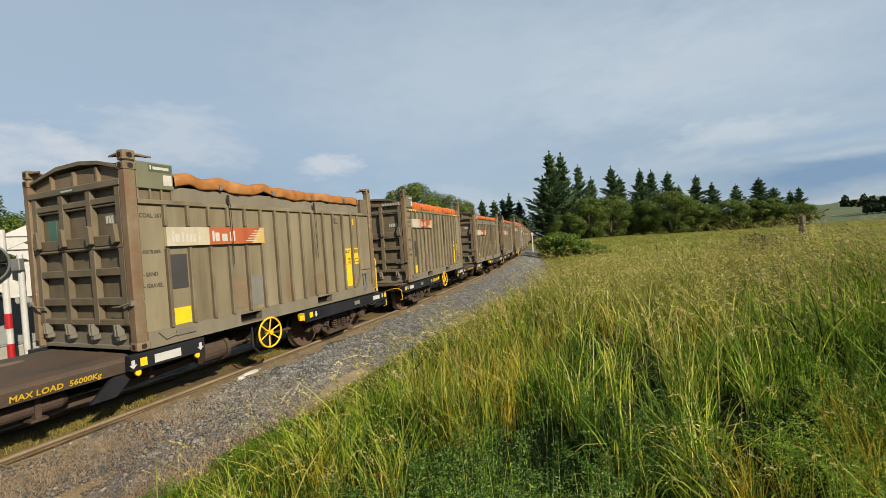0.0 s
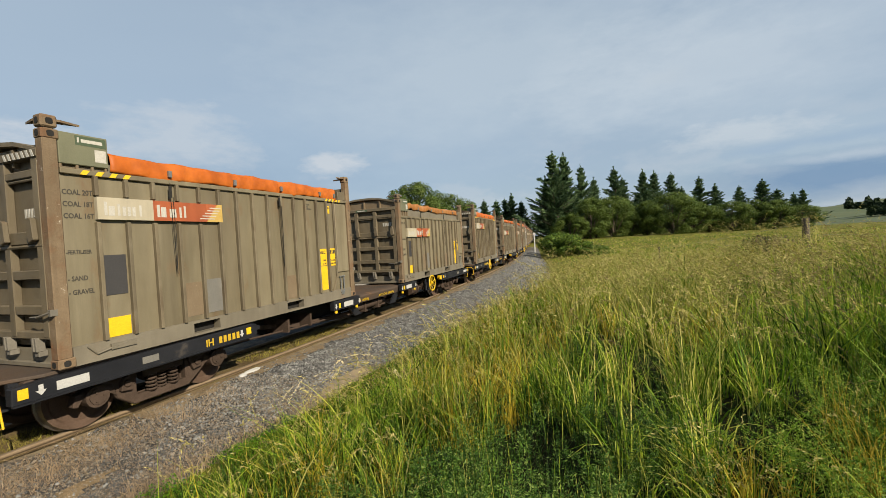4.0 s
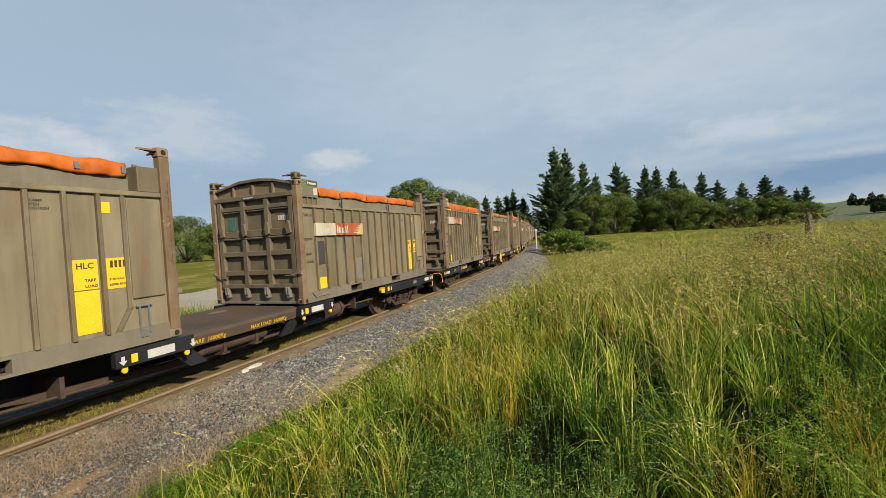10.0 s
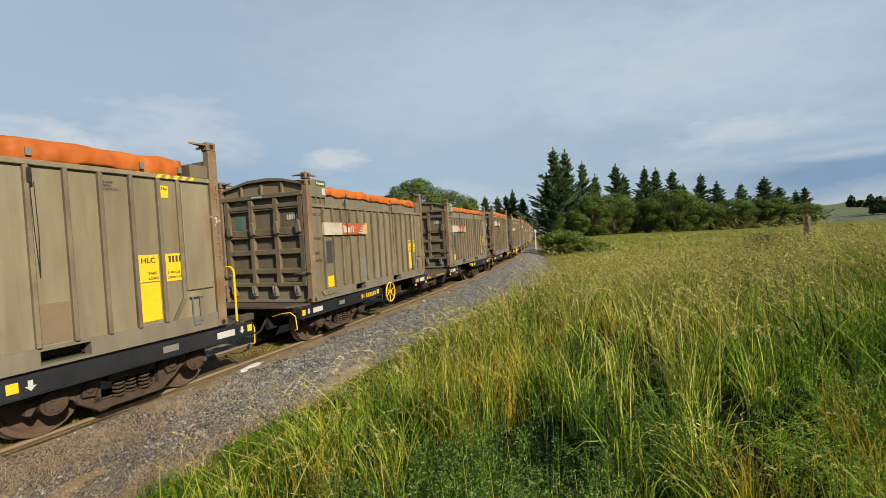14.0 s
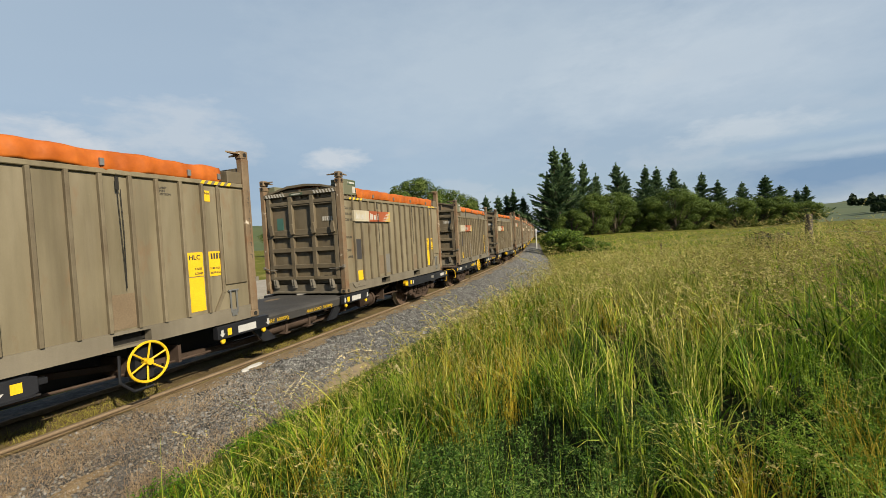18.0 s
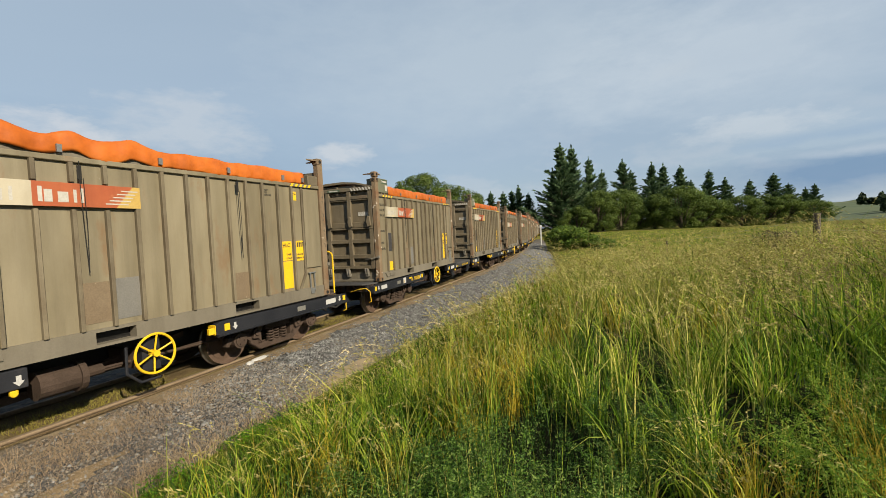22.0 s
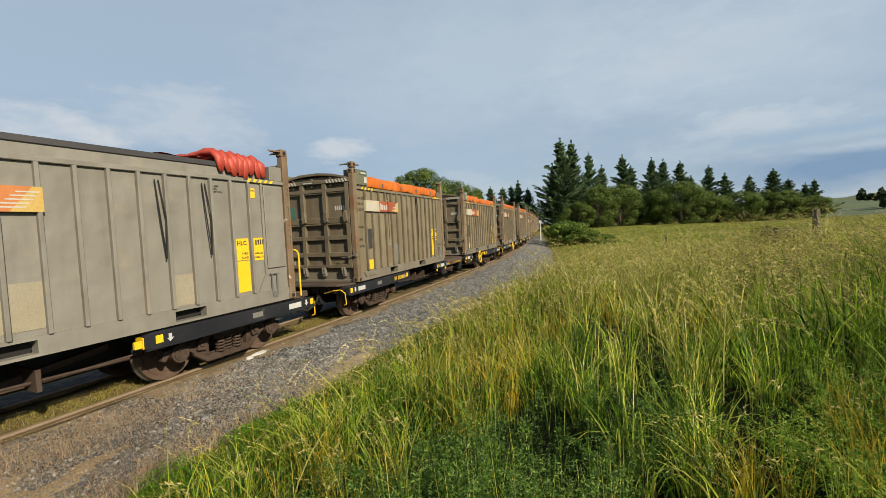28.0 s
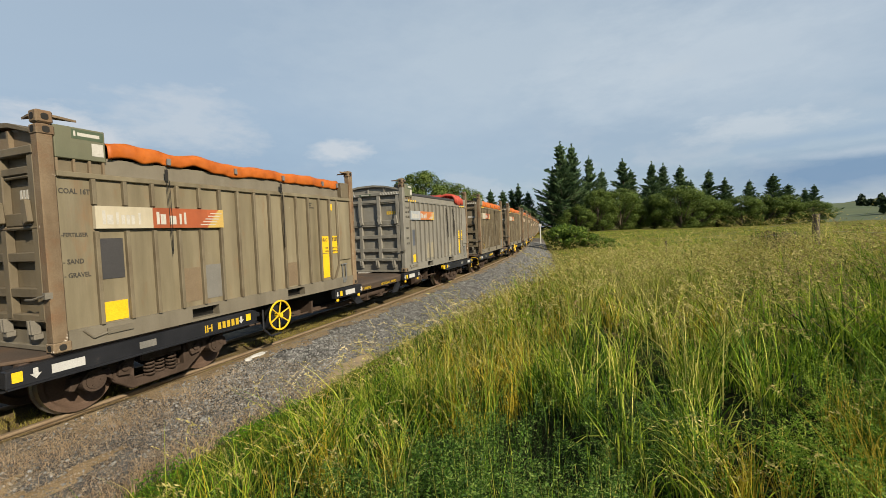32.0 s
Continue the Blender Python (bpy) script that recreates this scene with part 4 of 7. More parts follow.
def tarpaulin(parent, seed, lift=0.0, rumple=0.0, cloth=ORANGE):
    """The cover over the open top, its hem hanging over both coamings, wrinkled by its straps."""
    rng = np.random.default_rng(seed)
    n, X = 84, 3.03
    bm = bmesh.new()
    knots = np.sort(rng.uniform(0, 1, 6))
    ph = rng.uniform(0, 6.28, 6)
    grid = []
    for i in range(n + 1):
        u = i / n
        a = 0.70 + u * 4.78
        x = -X + a
        gap = min((abs(a - q) for q in (1.475, 2.625, 3.725, 4.9, 5.425)))
        puff = 0.014 * min(1.0, gap / 0.30) + 0.008 * math.sin(5.3 * a + ph[0]) + 0.007 * math.sin(13 * a + ph[1])
        kink = 0.030 * abs(math.sin(2.35 * a + ph[4])) + 0.018 * abs(math.sin(5.9 * a + ph[2])) * min(1.0, gap / 0.2)
        bump = sum(0.10 * rumple * math.exp(-((u - 0.05 - 0.16 * k * (0.4 + knots[k])) / 0.035) ** 2) for k in range(3))
        crease = 0.012 * math.sin(41 * a + ph[2]) * max(0.0, 1 - gap / 0.22) + 0.009 * math.sin(23 * a + ph[5])
        row = []
        for side in (-1, 1):
            hem = 2.212 + 0.45 * lift + bump * 0.9 + kink + 0.010 * math.sin(3.1 * a + ph[3] + side)
            out = 1.190 + 0.6 * puff + crease
            col = [(side * (out - 0.006), hem), (side * (out + 0.004 + crease), hem + 0.03), (side * (out + 0.006 - 0.5 * crease), hem + 0.09), (side * (out - 0.004), 2.385 + lift + 0.6 * puff + bump), (side * 1.165, 2.418 + lift + 0.9 * puff + bump), (side * 0.95, 2.430 + lift + 0.8 * puff + bump),
                   (side * 0.5, 2.39 + lift + 0.03 * math.sin(12 * u + ph[5])), (side * 0.12, 2.38 + lift + 0.02 * math.sin(15 * u))]
            row += col if side < 0 else col[::-1]
        grid.append([bm.verts.new((x, y, z + rng.uniform(-0.002, 0.002))) for y, z in row])
    for a, b in zip(grid, grid[1:]):
        for j in range(len(a) - 1):
            bm.faces.new((a[j], a[j + 1], b[j + 1], b[j]))
    bmesh.ops.recalc_face_normals(bm, faces=list(bm.faces))
    bmesh.ops.solidify(bm, geom=list(bm.faces), thickness=0.008)
    cover = part("tarpaulin", bm, cloth, parent, "orange tarpaulin cover with a wavy hem", smooth=True)
    for a in (1.45, 2.6, 3.7, 4.88, 5.4):
        block("hem_clip", GALV, cover, -X + a, -X + a + 0.05, -1.226, -1.20, 2.27 + 0.6 * lift, 2.36 + 0.6 * lift)
    for a, lo in ((1.46 + rng.uniform(-0.2, 0.2), 0.85 + rng.uniform(0, 0.3)), (3.72 + rng.uniform(-0.15, 0.15), 0.75 + rng.uniform(0, 0.3))):
        bm = bmesh.new()
        pipe(bm, [(-X + a, -1.241, 2.25), (-X + a, -1.239, 2.0), (-X + a + 0.012, -1.238, 1.5), (-X + a + 0.03, -1.238, lo)], 0.0045, 5)
        pipe(bm, [(-X + a + 0.035, -1.241, 2.05), (-X + a + 0.045, -1.238, 1.5), (-X + a + 0.03, -1.238, lo)], 0.0045, 5)
        brick_(bm, -X + a - 0.02, -X + a + 0.025, -1.232, -1.239, 2.04, 2.2)
        part("strap", bm, RUBBER_AND_SHADE, cover, "dark hanging tie-down strap")
    return cover


def rolled_tarpaulin(parent):
    """The cover pulled back: a heap of red folds on the front end, the load space open."""
    rng = np.random.default_rng(9)
    X = 3.03
    grid, n, bm = [], 20, bmesh.new()
    for i in range(n + 1):      # the tail that still lies flat
        u = i / n
        grid.append([bm.verts.new((-X + 3.6 + 1.3 * u + 0.04 * math.sin(j), -1.16 + 2.32 * j / 12, 2.43 + 0.05 * u + 0.015 * math.sin(17 * u + 2 * j))) for j in range(13)])
    for a, b in zip(grid, grid[1:]):
        for j in range(12):
            bm.faces.new((a[j], a[j + 1], b[j + 1], b[j]))
    bmesh.ops.solidify(bm, geom=list(bm.faces), thickness=0.008)
    cover = part("tarpaulin", bm, RED_TARP, parent, "red tarpaulin rolled back in folds", smooth=True)
    for k in range(9):          # folds bunched up towards the end, hanging over the side
        x0 = -X + 4.60 + 0.10 * k
        lift, sag = rng.uniform(0.06, 0.20), rng.uniform(0.04, 0.22)
        path = [(x0 + 0.05 * math.sin(k), -1.215, 2.36 - sag), (x0, -1.20, 2.42 + 0.3 * lift)]
        path += [(x0 + 0.05 * math.sin(1.7 * j + k), -1.10 + 0.275 * j, 2.44 + lift * (0.75 + 0.25 * math.sin(2.1 * j + 3 * k))) for j in range(9)]
        path += [(x0, 1.20, 2.40), (x0, 1.215, 2.30)]
        bm = bmesh.new()
        rings = []
        for q, p in enumerate(path):
            wide = 0.085 * rng.uniform(0.75, 1.2) * (0.45 if q in (0, len(path) - 1) else 1.0)
            side = Vector((1, 0, 0))
            up = Vector((0, 0, 1)) if 1 < q < len(path) - 2 else Vector((0, -1 if q < 2 else 1, 0.3)).normalized()
            rings.append([bm.verts.new(Vector(p) + side * wide * math.cos(h) + up * 0.6 * wide * math.sin(h) * (1 + 0.3 * math.sin(3 * h + q))) for h in [2 * math.pi * m / 10 for m in range(10)]])
        for a, b in zip(rings, rings[1:]):
            for m in range(10):
                bm.faces.new((a[m], a[(m + 1) % 10], b[(m + 1) % 10], b[m]))
        bm.faces.new(rings[0][::-1])
        bm.faces.new(rings[-1])
        part("fold", bm, RED_TARP, cover, smooth=True)
    bm = bmesh.new()
    brick_(bm, -X + 0.66, X - 0.5, -1.18, -1.09, 2.34, 2.42)
    brick_(bm, -X + 0.66, X - 0.5, 1.09, 1.18, 2.34, 2.42)
    for a in (1.4, 2.2, 3.0, 3.8, 4.6):
        brick_(bm, -X + a, -X + a + 0.06, -1.1, 1.1, 2.36, 2.41)
    part("roof_frame", bm, DARK_PATCH, parent, "dark grey roof frame", 0.008)
    bm = bmesh.new()
    for a in (3.55, 4.25):
        pipe(bm, [(-X + a, -1.20, 2.05), (-X + a + 0.02, -1.239, 1.5), (-X + a + 0.07, -1.238, 0.95)], 0.009, 5)
        pipe(bm, [(-X + a + 0.05, -1.20, 2.05), (-X + a + 0.10, -1.239, 1.5), (-X + a + 0.07, -1.238, 0.95)], 0.009, 5)
    part("strap", bm, RUBBER_AND_SHADE, parent, "dark hanging tie-down strap")


# ---- flat wagons ----
def wheelset_mesh():
    bm = bmesh.new()
    n = 32
    for side in (-1, 1):
        prof = [(0.05, -0.075), (0.10, -0.07), (0.13, -0.03), (0.33, -0.02), (0.36, -0.05), (0.418, -0.055), (0.425, 0.045), (0.45, 0.055), (0.45, 0.08), (0.36, 0.08), (0.33, 0.03), (0.13, 0.02), (0.10, 0.06), (0.05, 0.07)]
        rows = [[bm.verts.new((r * math.cos(2 * math.pi * i / n), side * (0.5685 - w + 0.01), r * math.sin(2 * math.pi * i / n))) for r, w in prof] for i in range(n)]
        for i in range(n):
            for j in range(len(prof) - 1):
                f = bm.faces.new((rows[i][j], rows[(i + 1) % n][j], rows[(i + 1) % n][j + 1], rows[i][j + 1]))
                if j in (5, 6):
                    f.material_index = 1
        for i in range(6):   # chalk and grease marks make the turning visible
            a = i * 1.05
            brick_(bm, 0.2 * math.cos(a) - 0.012, 0.2 * math.cos(a) + 0.012, *sorted((side * 0.60, side * 0.612)), 0.2 * math.sin(a) - 0.012, 0.2 * math.sin(a) + 0.012)
    rod(bm, (0, -0.9, 0), (0, 0.9, 0), 0.07, 12)
    me = mesh_of(bm, "wheelset", WHEEL)
    me.materials.append(TREAD)
    return me


WHEELSET = wheelset_mesh()
AXLE = 0.425


def build_bogie(wagon, x):
    """A three-piece bogie with two wheelsets."""
    b = new("bogie")
    b.parent = wagon
    b.matrix_basis = Matrix.Translation((x, 0, 0))
    for sy in (-1, 1):
        y0, y1 = sorted((sy * 0.78, sy * 0.90))
        bm = bmesh.new()
        slab(bm, [(-1.06, 0.47), (-0.78, 0.58), (-0.45, 0.60), (-0.32, 0.66), (0.32, 0.66), (0.45, 0.60), (0.78, 0.58), (1.06, 0.47), (1.04, 0.40), (0.76, 0.44), (0.46, 0.46), (0.40, 0.56), (-0.40, 0.56), (-0.46, 0.46), (-0.76, 0.44), (-1.04, 0.40)], "y", y0, y1)
        slab(bm, [(-0.72, 0.46), (-0.50, 0.46), (-0.36, 0.25), (0.36, 0.25), (0.50, 0.46), (0.72, 0.46), (0.62, 0.30), (0.40, 0.14), (-0.40, 0.14), (-0.62, 0.30)], "y", y0, y1)
        slab(bm, [(-0.46, 0.24), (-0.36, 0.24), (-0.36, 0.58), (-0.46, 0.58)], "y", y0, y1)
        slab(bm, [(0.36, 0.24), (0.46, 0.24), (0.46, 0.58), (0.36, 0.58)], "y", y0, y1)
        part("side_frame", bm, BOGIE, b, "cast steel side frame, brown with dust", 0.012)
        for px in (-0.16, 0.0, 0.16):
            bm = bmesh.new()
            for k in range(5):
                ring(bm, (px, sy * (0.86 + 0.03 * (px != 0)), 0.275 + 0.05 * k), (0, 0, 1), 0.058, 0.017, 12, 5)
            part("coil_spring", bm, BOGIE, b)
        bm = bmesh.new()
        brick_(bm, -0.30, 0.30, *sorted((sy * 0.70, sy * 0.95)), 0.48, 0.58)
        part("bolster_end", bm, BOGIE, b, "", 0.015)
        for ax in (-0.875, 0.875):
            bm = bmesh.new()
            rod(bm, (ax, sy * 0.80, AXLE), (ax, sy * 0.97, AXLE), 0.135, 18)
            rod(bm, (ax, sy * 0.97, AXLE), (ax, sy * 0.985, AXLE), 0.10, 14)
            for k in range(3):
                a = k * 2.094
                rod(bm, (ax + 0.06 * math.cos(a), sy * 0.98, AXLE + 0.06 * math.sin(a)), (ax + 0.06 * math.cos(a), sy * 1.0, AXLE + 0.06 * math.sin(a)), 0.014, 6)
            part("axle_box", bm, BOGIE, b, "", 0.0)
            bm = bmesh.new()
            s = 1 if ax > 0 else -1
            slab(bm, [(ax - s * 0.20, 0.52), (ax + s * 0.21, 0.50), (ax + s * 0.25, 0.36), (ax + s * 0.19, 0.34), (ax + s * 0.15, 0.44), (ax - s * 0.14, 0.44), (ax - s * 0.26, 0.32)], "y", *sorted((sy * 0.79, sy * 0.92)))
            part("pedestal", bm, BOGIE, b, "", 0.01)
            bm = bmesh.new()
            s = 1 if ax > 0 else -1
            slab(bm, [(ax - s * 0.50, 0.56), (ax - s * 0.42, 0.60), (ax - s * 0.30, 0.52), (ax - s * 0.28, 0.38), (ax - s * 0.42, 0.36)], "y", *sorted((sy * 0.88, sy * 0.96)))
            rod(bm, (ax - s * 0.36, sy * 0.9, 0.47), (ax - s * 0.36, sy * 0.985, 0.47), 0.05, 10)
            part("friction_wedge", bm, BOGIE, b, "", 0.008)
    block("bolster", BOGIE, b, -0.2, 0.2, -0.78, 0.78, 0.46, 0.64, 0.02)
    bm = bmesh.new()
    for x_ in (-0.36, 0.36):
        brick_(bm, x_ - 0.03, x_ + 0.03, -0.8, 0.8, 0.24, 0.32)
        for y_ in (-0.5685, 0.5685):
            brick_(bm, x_ + (0.03 if x_ > 0 else -0.08), x_ + (0.08 if x_ > 0 else -0.03), y_ - 0.05, y_ + 0.05, 0.30, 0.52)
    part("brake_beam", bm, BOGIE, b)
    for ax in (-0.875, 0.875):
        part("wheelset", WHEELSET, None, b, "rusty wheels with bright treads", at=Matrix.Translation((ax, 0, AXLE)))
    return b


def build_wagon(letters, wheel_at, decking):
    """A container flat: black sills over the bogies, a rusty well deck between, bogies and brake gear."""
    w = new("flat_wagon")
    D = DECK
    for ex in (-1, 1):
        def bx(bm, a, b, p, q, z0, z1):
            xs = sorted((ex * a, ex * b))
            brick_(bm, xs[0], xs[1], p, q, z0, z1)
        for sy in (-1, 1):
            ys = sorted((sy * 1.10, sy * 1.215))
            bm = bmesh.new()
            slab(bm, [(ex * 7.82, D - 0.07), (ex * 7.5, D - 0.05), (ex * 4.62, D - 0.03), (ex * 4.52, D - 0.06), (ex * 4.52, D - 0.235), (ex * 4.6, D - 0.26), (ex * 7.83, D - 0.25)], "y", *ys)
            sill = part("side_sill", bm, BLACK, w, "black painted side sill", 0.008)
            bm = bmesh.new()
            bx(bm, 4.52, 7.83, *sorted((sy * 1.20, sy * 1.245)), D - 0.262, D - 0.245)
            part("lower_flange", bm, BLACK, sill)
            bm = bmesh.new()
            bx(bm, 1.17, 2.25, *ys, D - 0.235, D - 0.025)
            mount = part("container_mount", bm, BLACK, w, "black outrigger under the container corner", 0.008)
            bm = bmesh.new()
            if ex < 0:
                bx(bm, 4.42, 4.515, *sorted((sy * 1.10, sy * 1.18)), D - 0.17, D - 0.10)
                part("end_bracket", bm, BLACK, sill, "black bracket at the sill's end", 0.006)
                bm = bmesh.new()
            bx(bm, 4.50, 4.515, *sorted((sy * 1.04, sy * 1.21)), D - 0.23, D - 0.07)
            bx(bm, 4.40, 4.50, *sorted((sy * 1.15, sy * 1.2)), D - 0.21, D - 0.11)
            if ex > 0:
                part("end_bracket", bm, YELLOW, sill, "yellow bracket at the sill's end", 0.006)
            if sy < 0:
                yb = -1.2165
                def tag(name, mat, par, a, b, z0, z1, label=""):
                    bm = bmesh.new()
                    xs = sorted((ex * a, ex * b))
                    brick_(bm, xs[0], xs[1], yb - 0.002, yb + 0.004, z0, z1)
                    return part(name, bm, mat, par, label)
                def arrow(par, a):
                    bm = bmesh.new()
                    x = ex * a
                    slab(bm, [(x - 0.022, D - 0.09), (x - 0.022, D - 0.15), (x - 0.05, D - 0.15), (x, D - 0.205), (x + 0.05, D - 0.15), (x + 0.022, D - 0.15), (x + 0.022, D - 0.09)], "y", yb - 0.002, yb + 0.004)
                    part("arrow", bm, WHITE, par, "white arrow")
                tag("white_plate", WHITE, sill, 7.12, 7.44, D - 0.20, D - 0.10, "plain white plate")
                tag("yellow_plate", YELLOW, sill, 7.69, 7.78, D - 0.20, D - 0.09)
                arrow(sill, 7.58)
                tag("white_plate", WHITE, mount, 1.48, 1.86, D - 0.20, D - 0.085, "plain white plate")
                tag("yellow_plate", YELLOW, mount, 1.29 if ex > 0 else 1.99, 1.38 if ex > 0 else 2.07, D - 0.195, D - 0.085)
                arrow(mount, 1.20)
                arrow(mount, 2.17)
                arrow(sill, 4.86)
                tag("yellow_plate", YELLOW, sill, 4.66, 4.76, D - 0.19, D - 0.08)
                tag("data_plate", GREY_PATCH, sill, 6.28, 6.50, D - 0.19, D - 0.10)
                if letters == "IK" and ex < 0:
                    info = tag("info_plate", WHITE, sill, 5.92, 6.10, D - 0.215, D - 0.055, "white plate with a yellow corner")
                    tag("corner_mark", YELLOW, info, 6.03, 6.09, D - 0.20, D - 0.13)
                    tag("yellow_plate", YELLOW, sill, 5.52, 5.68, D - 0.13, D - 0.085)
                for a in (1.24, 2.10):
                    bm = bmesh.new()
                    slab(bm, [(ex * a, D - 0.24), (ex * (a + 0.07), D - 0.24), (ex * (a + 0.075), D - 0.295), (ex * (a + 0.04), D - 0.325), (ex * (a + 0.0), D - 0.30)], "y", -1.2, -1.15)
                    part("lamp_bracket", bm, YELLOW, mount, "yellow bracket", 0.012)
        bm = bmesh.new()
        slab(bm, [(ex * 4.55, -1.12), (ex * 7.50, -1.12), (ex * 7.86, -0.90), (ex * 7.90, 0.0), (ex * 7.86, 0.90), (ex * 7.50, 1.12), (ex * 4.55, 1.12)], "z", D - 0.05, D - 0.008)
        part("end_deck", bm, decking, w, "worn brown-grey steel deck", 0.01)
        bm = bmesh.new()
        bx(bm, 7.56, 7.66, -1.08, 1.08, D - 0.24, D - 0.05)
        part("headstock", bm, BOGIE, w, "dusty brown headstock", 0.012)
        for y in (-0.62, 0.56):
            bm = bmesh.new()
            slab(bm, [(ex * 7.66, D - 0.05), (ex * 7.84, D - 0.05), (ex * 7.66, D - 0.20)], "y", y, y + 0.055)
            part("gusset", bm, BOGIE, w)
        bm = bmesh.new()
        for y in (-0.95, -0.5, 0.0, 0.5, 0.95):
            bx(bm, 4.6, 7.75, y - 0.03, y + 0.03, D - 0.22, D - 0.05)
        for a in (5.0, 5.7, 6.4, 7.1):
            bx(bm, a, a + 0.06, -1.1, 1.1, D - 0.22, D - 0.05)
        part("under_frame", bm, BLACK, w)
        # coupling
        bm = bmesh.new()
        bx(bm, 7.85, 8.18, -0.07, 0.07, 0.64, 0.78)
        bx(bm, 8.14, 8.35, -0.12, 0.12, 0.62, 0.80)
        rod(bm, (ex * 7.95, 0.0, 0.5), (ex * 8.30, 0.10, 0.62), 0.03, 7)
        part("coupler", bm, DECK_RUST, w, "rusty coupler head", 0.015)
        bm = bmesh.new()
        pipe(bm, [(ex * 7.85, -0.35, 0.62), (ex * 8.0, -0.36, 0.45), (ex * 8.2, -0.30, 0.36), (ex * 8.34, -0.2, 0.42)], 0.022, 7)
        part("brake_hose", bm, RUBBER_AND_SHADE, w, "black brake hose")
        bm = bmesh.new()
        pipe(bm, [(ex * 7.86, -0.55, 0.70), (ex * 7.95, -0.85, 0.78), (ex * 7.93, -1.05, 0.80), (ex * 7.90, -1.14, 0.72), (ex * 7.88, -1.15, 0.46), (ex * 7.87, -1.08, 0.44)], 0.011, 7)
        part("coupling_lever", bm, YELLOW, w, "yellow uncoupling lever")
        build_bogie(w, ex * 6.03)
    # handrails on the leading end
    for sy in (-1, 1):
        bm = bmesh.new()
        x = 7.66
        pts = [(x, sy * 1.02, D - 0.03), (x, sy * 1.02, D + 0.80)]
        pts += [(x, sy * (0.89 + 0.13 * math.cos(a)), D + 0.80 + 0.10 * math.sin(a)) for a in [0.3 * k for k in range(1, 11)]]
        pts += [(x, sy * 0.76, D - 0.03)]
        if sy > 0:   # knocked over to one side
            pts = [(px - 0.24 * (pz - D), py + 0.10 * (pz - D), pz) for px, py, pz in pts]
        pipe(bm, pts, 0.019, 7)
        part("handrail", bm, YELLOW, w, "yellow tubular handrail")
    # the well deck between the containers
    bm = bmesh.new()
    slab(bm, [(-1.08, D - 0.10), (-1.02, D - 0.06), (-0.85, D - 0.035), (0.85, D - 0.035), (1.02, D - 0.06), (1.08, D - 0.10), (1.04, D - 0.26), (0.9, D - 0.28), (-0.9, D - 0.28), (-1.04, D - 0.26)], "x", -1.30, 1.30)
    deck = part("well_deck", bm, decking, w, "rust-streaked dark steel well deck", 0.006)
    tilt = Matrix.Rotation(math.atan2(0.04, 0.16), 4, "X")
    part("lettering", lettering("TARE  16000Kg", 0.10, LETTER_Y, 0.95), None, deck, "yellow stencilled lettering", at=Matrix.Translation((-1.12, -1.063, D - 0.225)) @ tilt)
    part("lettering", lettering("MAX LOAD  56000Kg", 0.10, LETTER_Y, 0.95), None, deck, "yellow stencilled lettering", at=Matrix.Translation((0.02, -1.063, D - 0.225)) @ tilt)
    bm = bmesh.new()
    slab(bm, [(0.55 + 0.22 * math.cos(a), 0.35 + 0.11 * math.sin(a)) for a in [k * 0.3927 for k in range(16)]], "z", D - 0.035, D - 0.0325)
    part("chalk_mark", bm, RUST_PATCH, deck)
    bm = bmesh.new()
    brick_(bm, -7.7, 7.7, -0.28, -0.20, 0.40, D - 0.05)
    brick_(bm, -7.7, 7.7, 0.20, 0.28, 0.40, D - 0.05)
    brick_(bm, -4.6, 4.6, -0.36, -0.12, 0.38, 0.41)
    brick_(bm, -4.6, 4.6, 0.12, 0.36, 0.38, 0.41)
    part("centre_sill", bm, BLACK, w, "black centre sill")
    for sy in (-1, 1):
        for e in (-1, 1):
            bm = bmesh.new()
            slab(bm, [(e * 1.25, D - 0.10), (e * 1.55, D - 0.10), (e * 1.1, 0.36), (e * 0.8, 0.36)], "y", *sorted((sy * 0.95, sy * 1.0)))
            part("step_stay", bm, BLACK, w, "black slanting stay")
    for sy in (-1, 1):
        bm = bmesh.new()
        slab(bm, [(-4.4, D - 0.24), (-2.6, 0.40), (-1.2, 0.31), (1.2, 0.31), (2.6, 0.40), (4.4, D - 0.24), (4.4, D - 0.16), (2.6, 0.49), (1.2, 0.41), (-1.2, 0.41), (-2.6, 0.49), (-4.4, D - 0.16)], "y", *sorted((sy * 0.52, sy * 0.60)))
        part("belly_beam", bm, BOGIE, w, "dusty brown belly beam")
    bm = bmesh.new()
    rod(bm, (-0.75, -0.74, 0.49), (0.60, -0.74, 0.49), 0.105, 16)
    rod(bm, (-0.82, -0.74, 0.49), (-0.75, -0.74, 0.49), 0.06, 16, 0.105)
    rod(bm, (0.60, -0.74, 0.49), (0.67, -0.74, 0.49), 0.105, 16, 0.06)
    for a in (-0.35, 0.35):
        brick_(bm, a - 0.03, a + 0.03, -0.86, -0.60, 0.36, 0.68)
        brick_(bm, a - 0.08, a + 0.08, -0.88, -0.58, 0.34, 0.37)
    part("air_reservoir", bm, BOGIE, w, "dusty grey air reservoir")
    bm = bmesh.new()
    rod(bm, (2.45, -0.78, 0.55), (2.85, -0.78, 0.55), 0.17, 16)
    rod(bm, (2.85, -0.78, 0.55), (2.92, -0.78, 0.55), 0.20, 16)
    rod(bm, (2.92, -0.78, 0.55), (3.15, -0.78, 0.55), 0.07, 10)
    rod(bm, (3.15, -0.78, 0.55), (4.9, -0.75, 0.50), 0.022, 6)
    part("brake_cylinder", bm, BOGIE, w, "dusty brown brake cylinder")
    bm = bmesh.new()
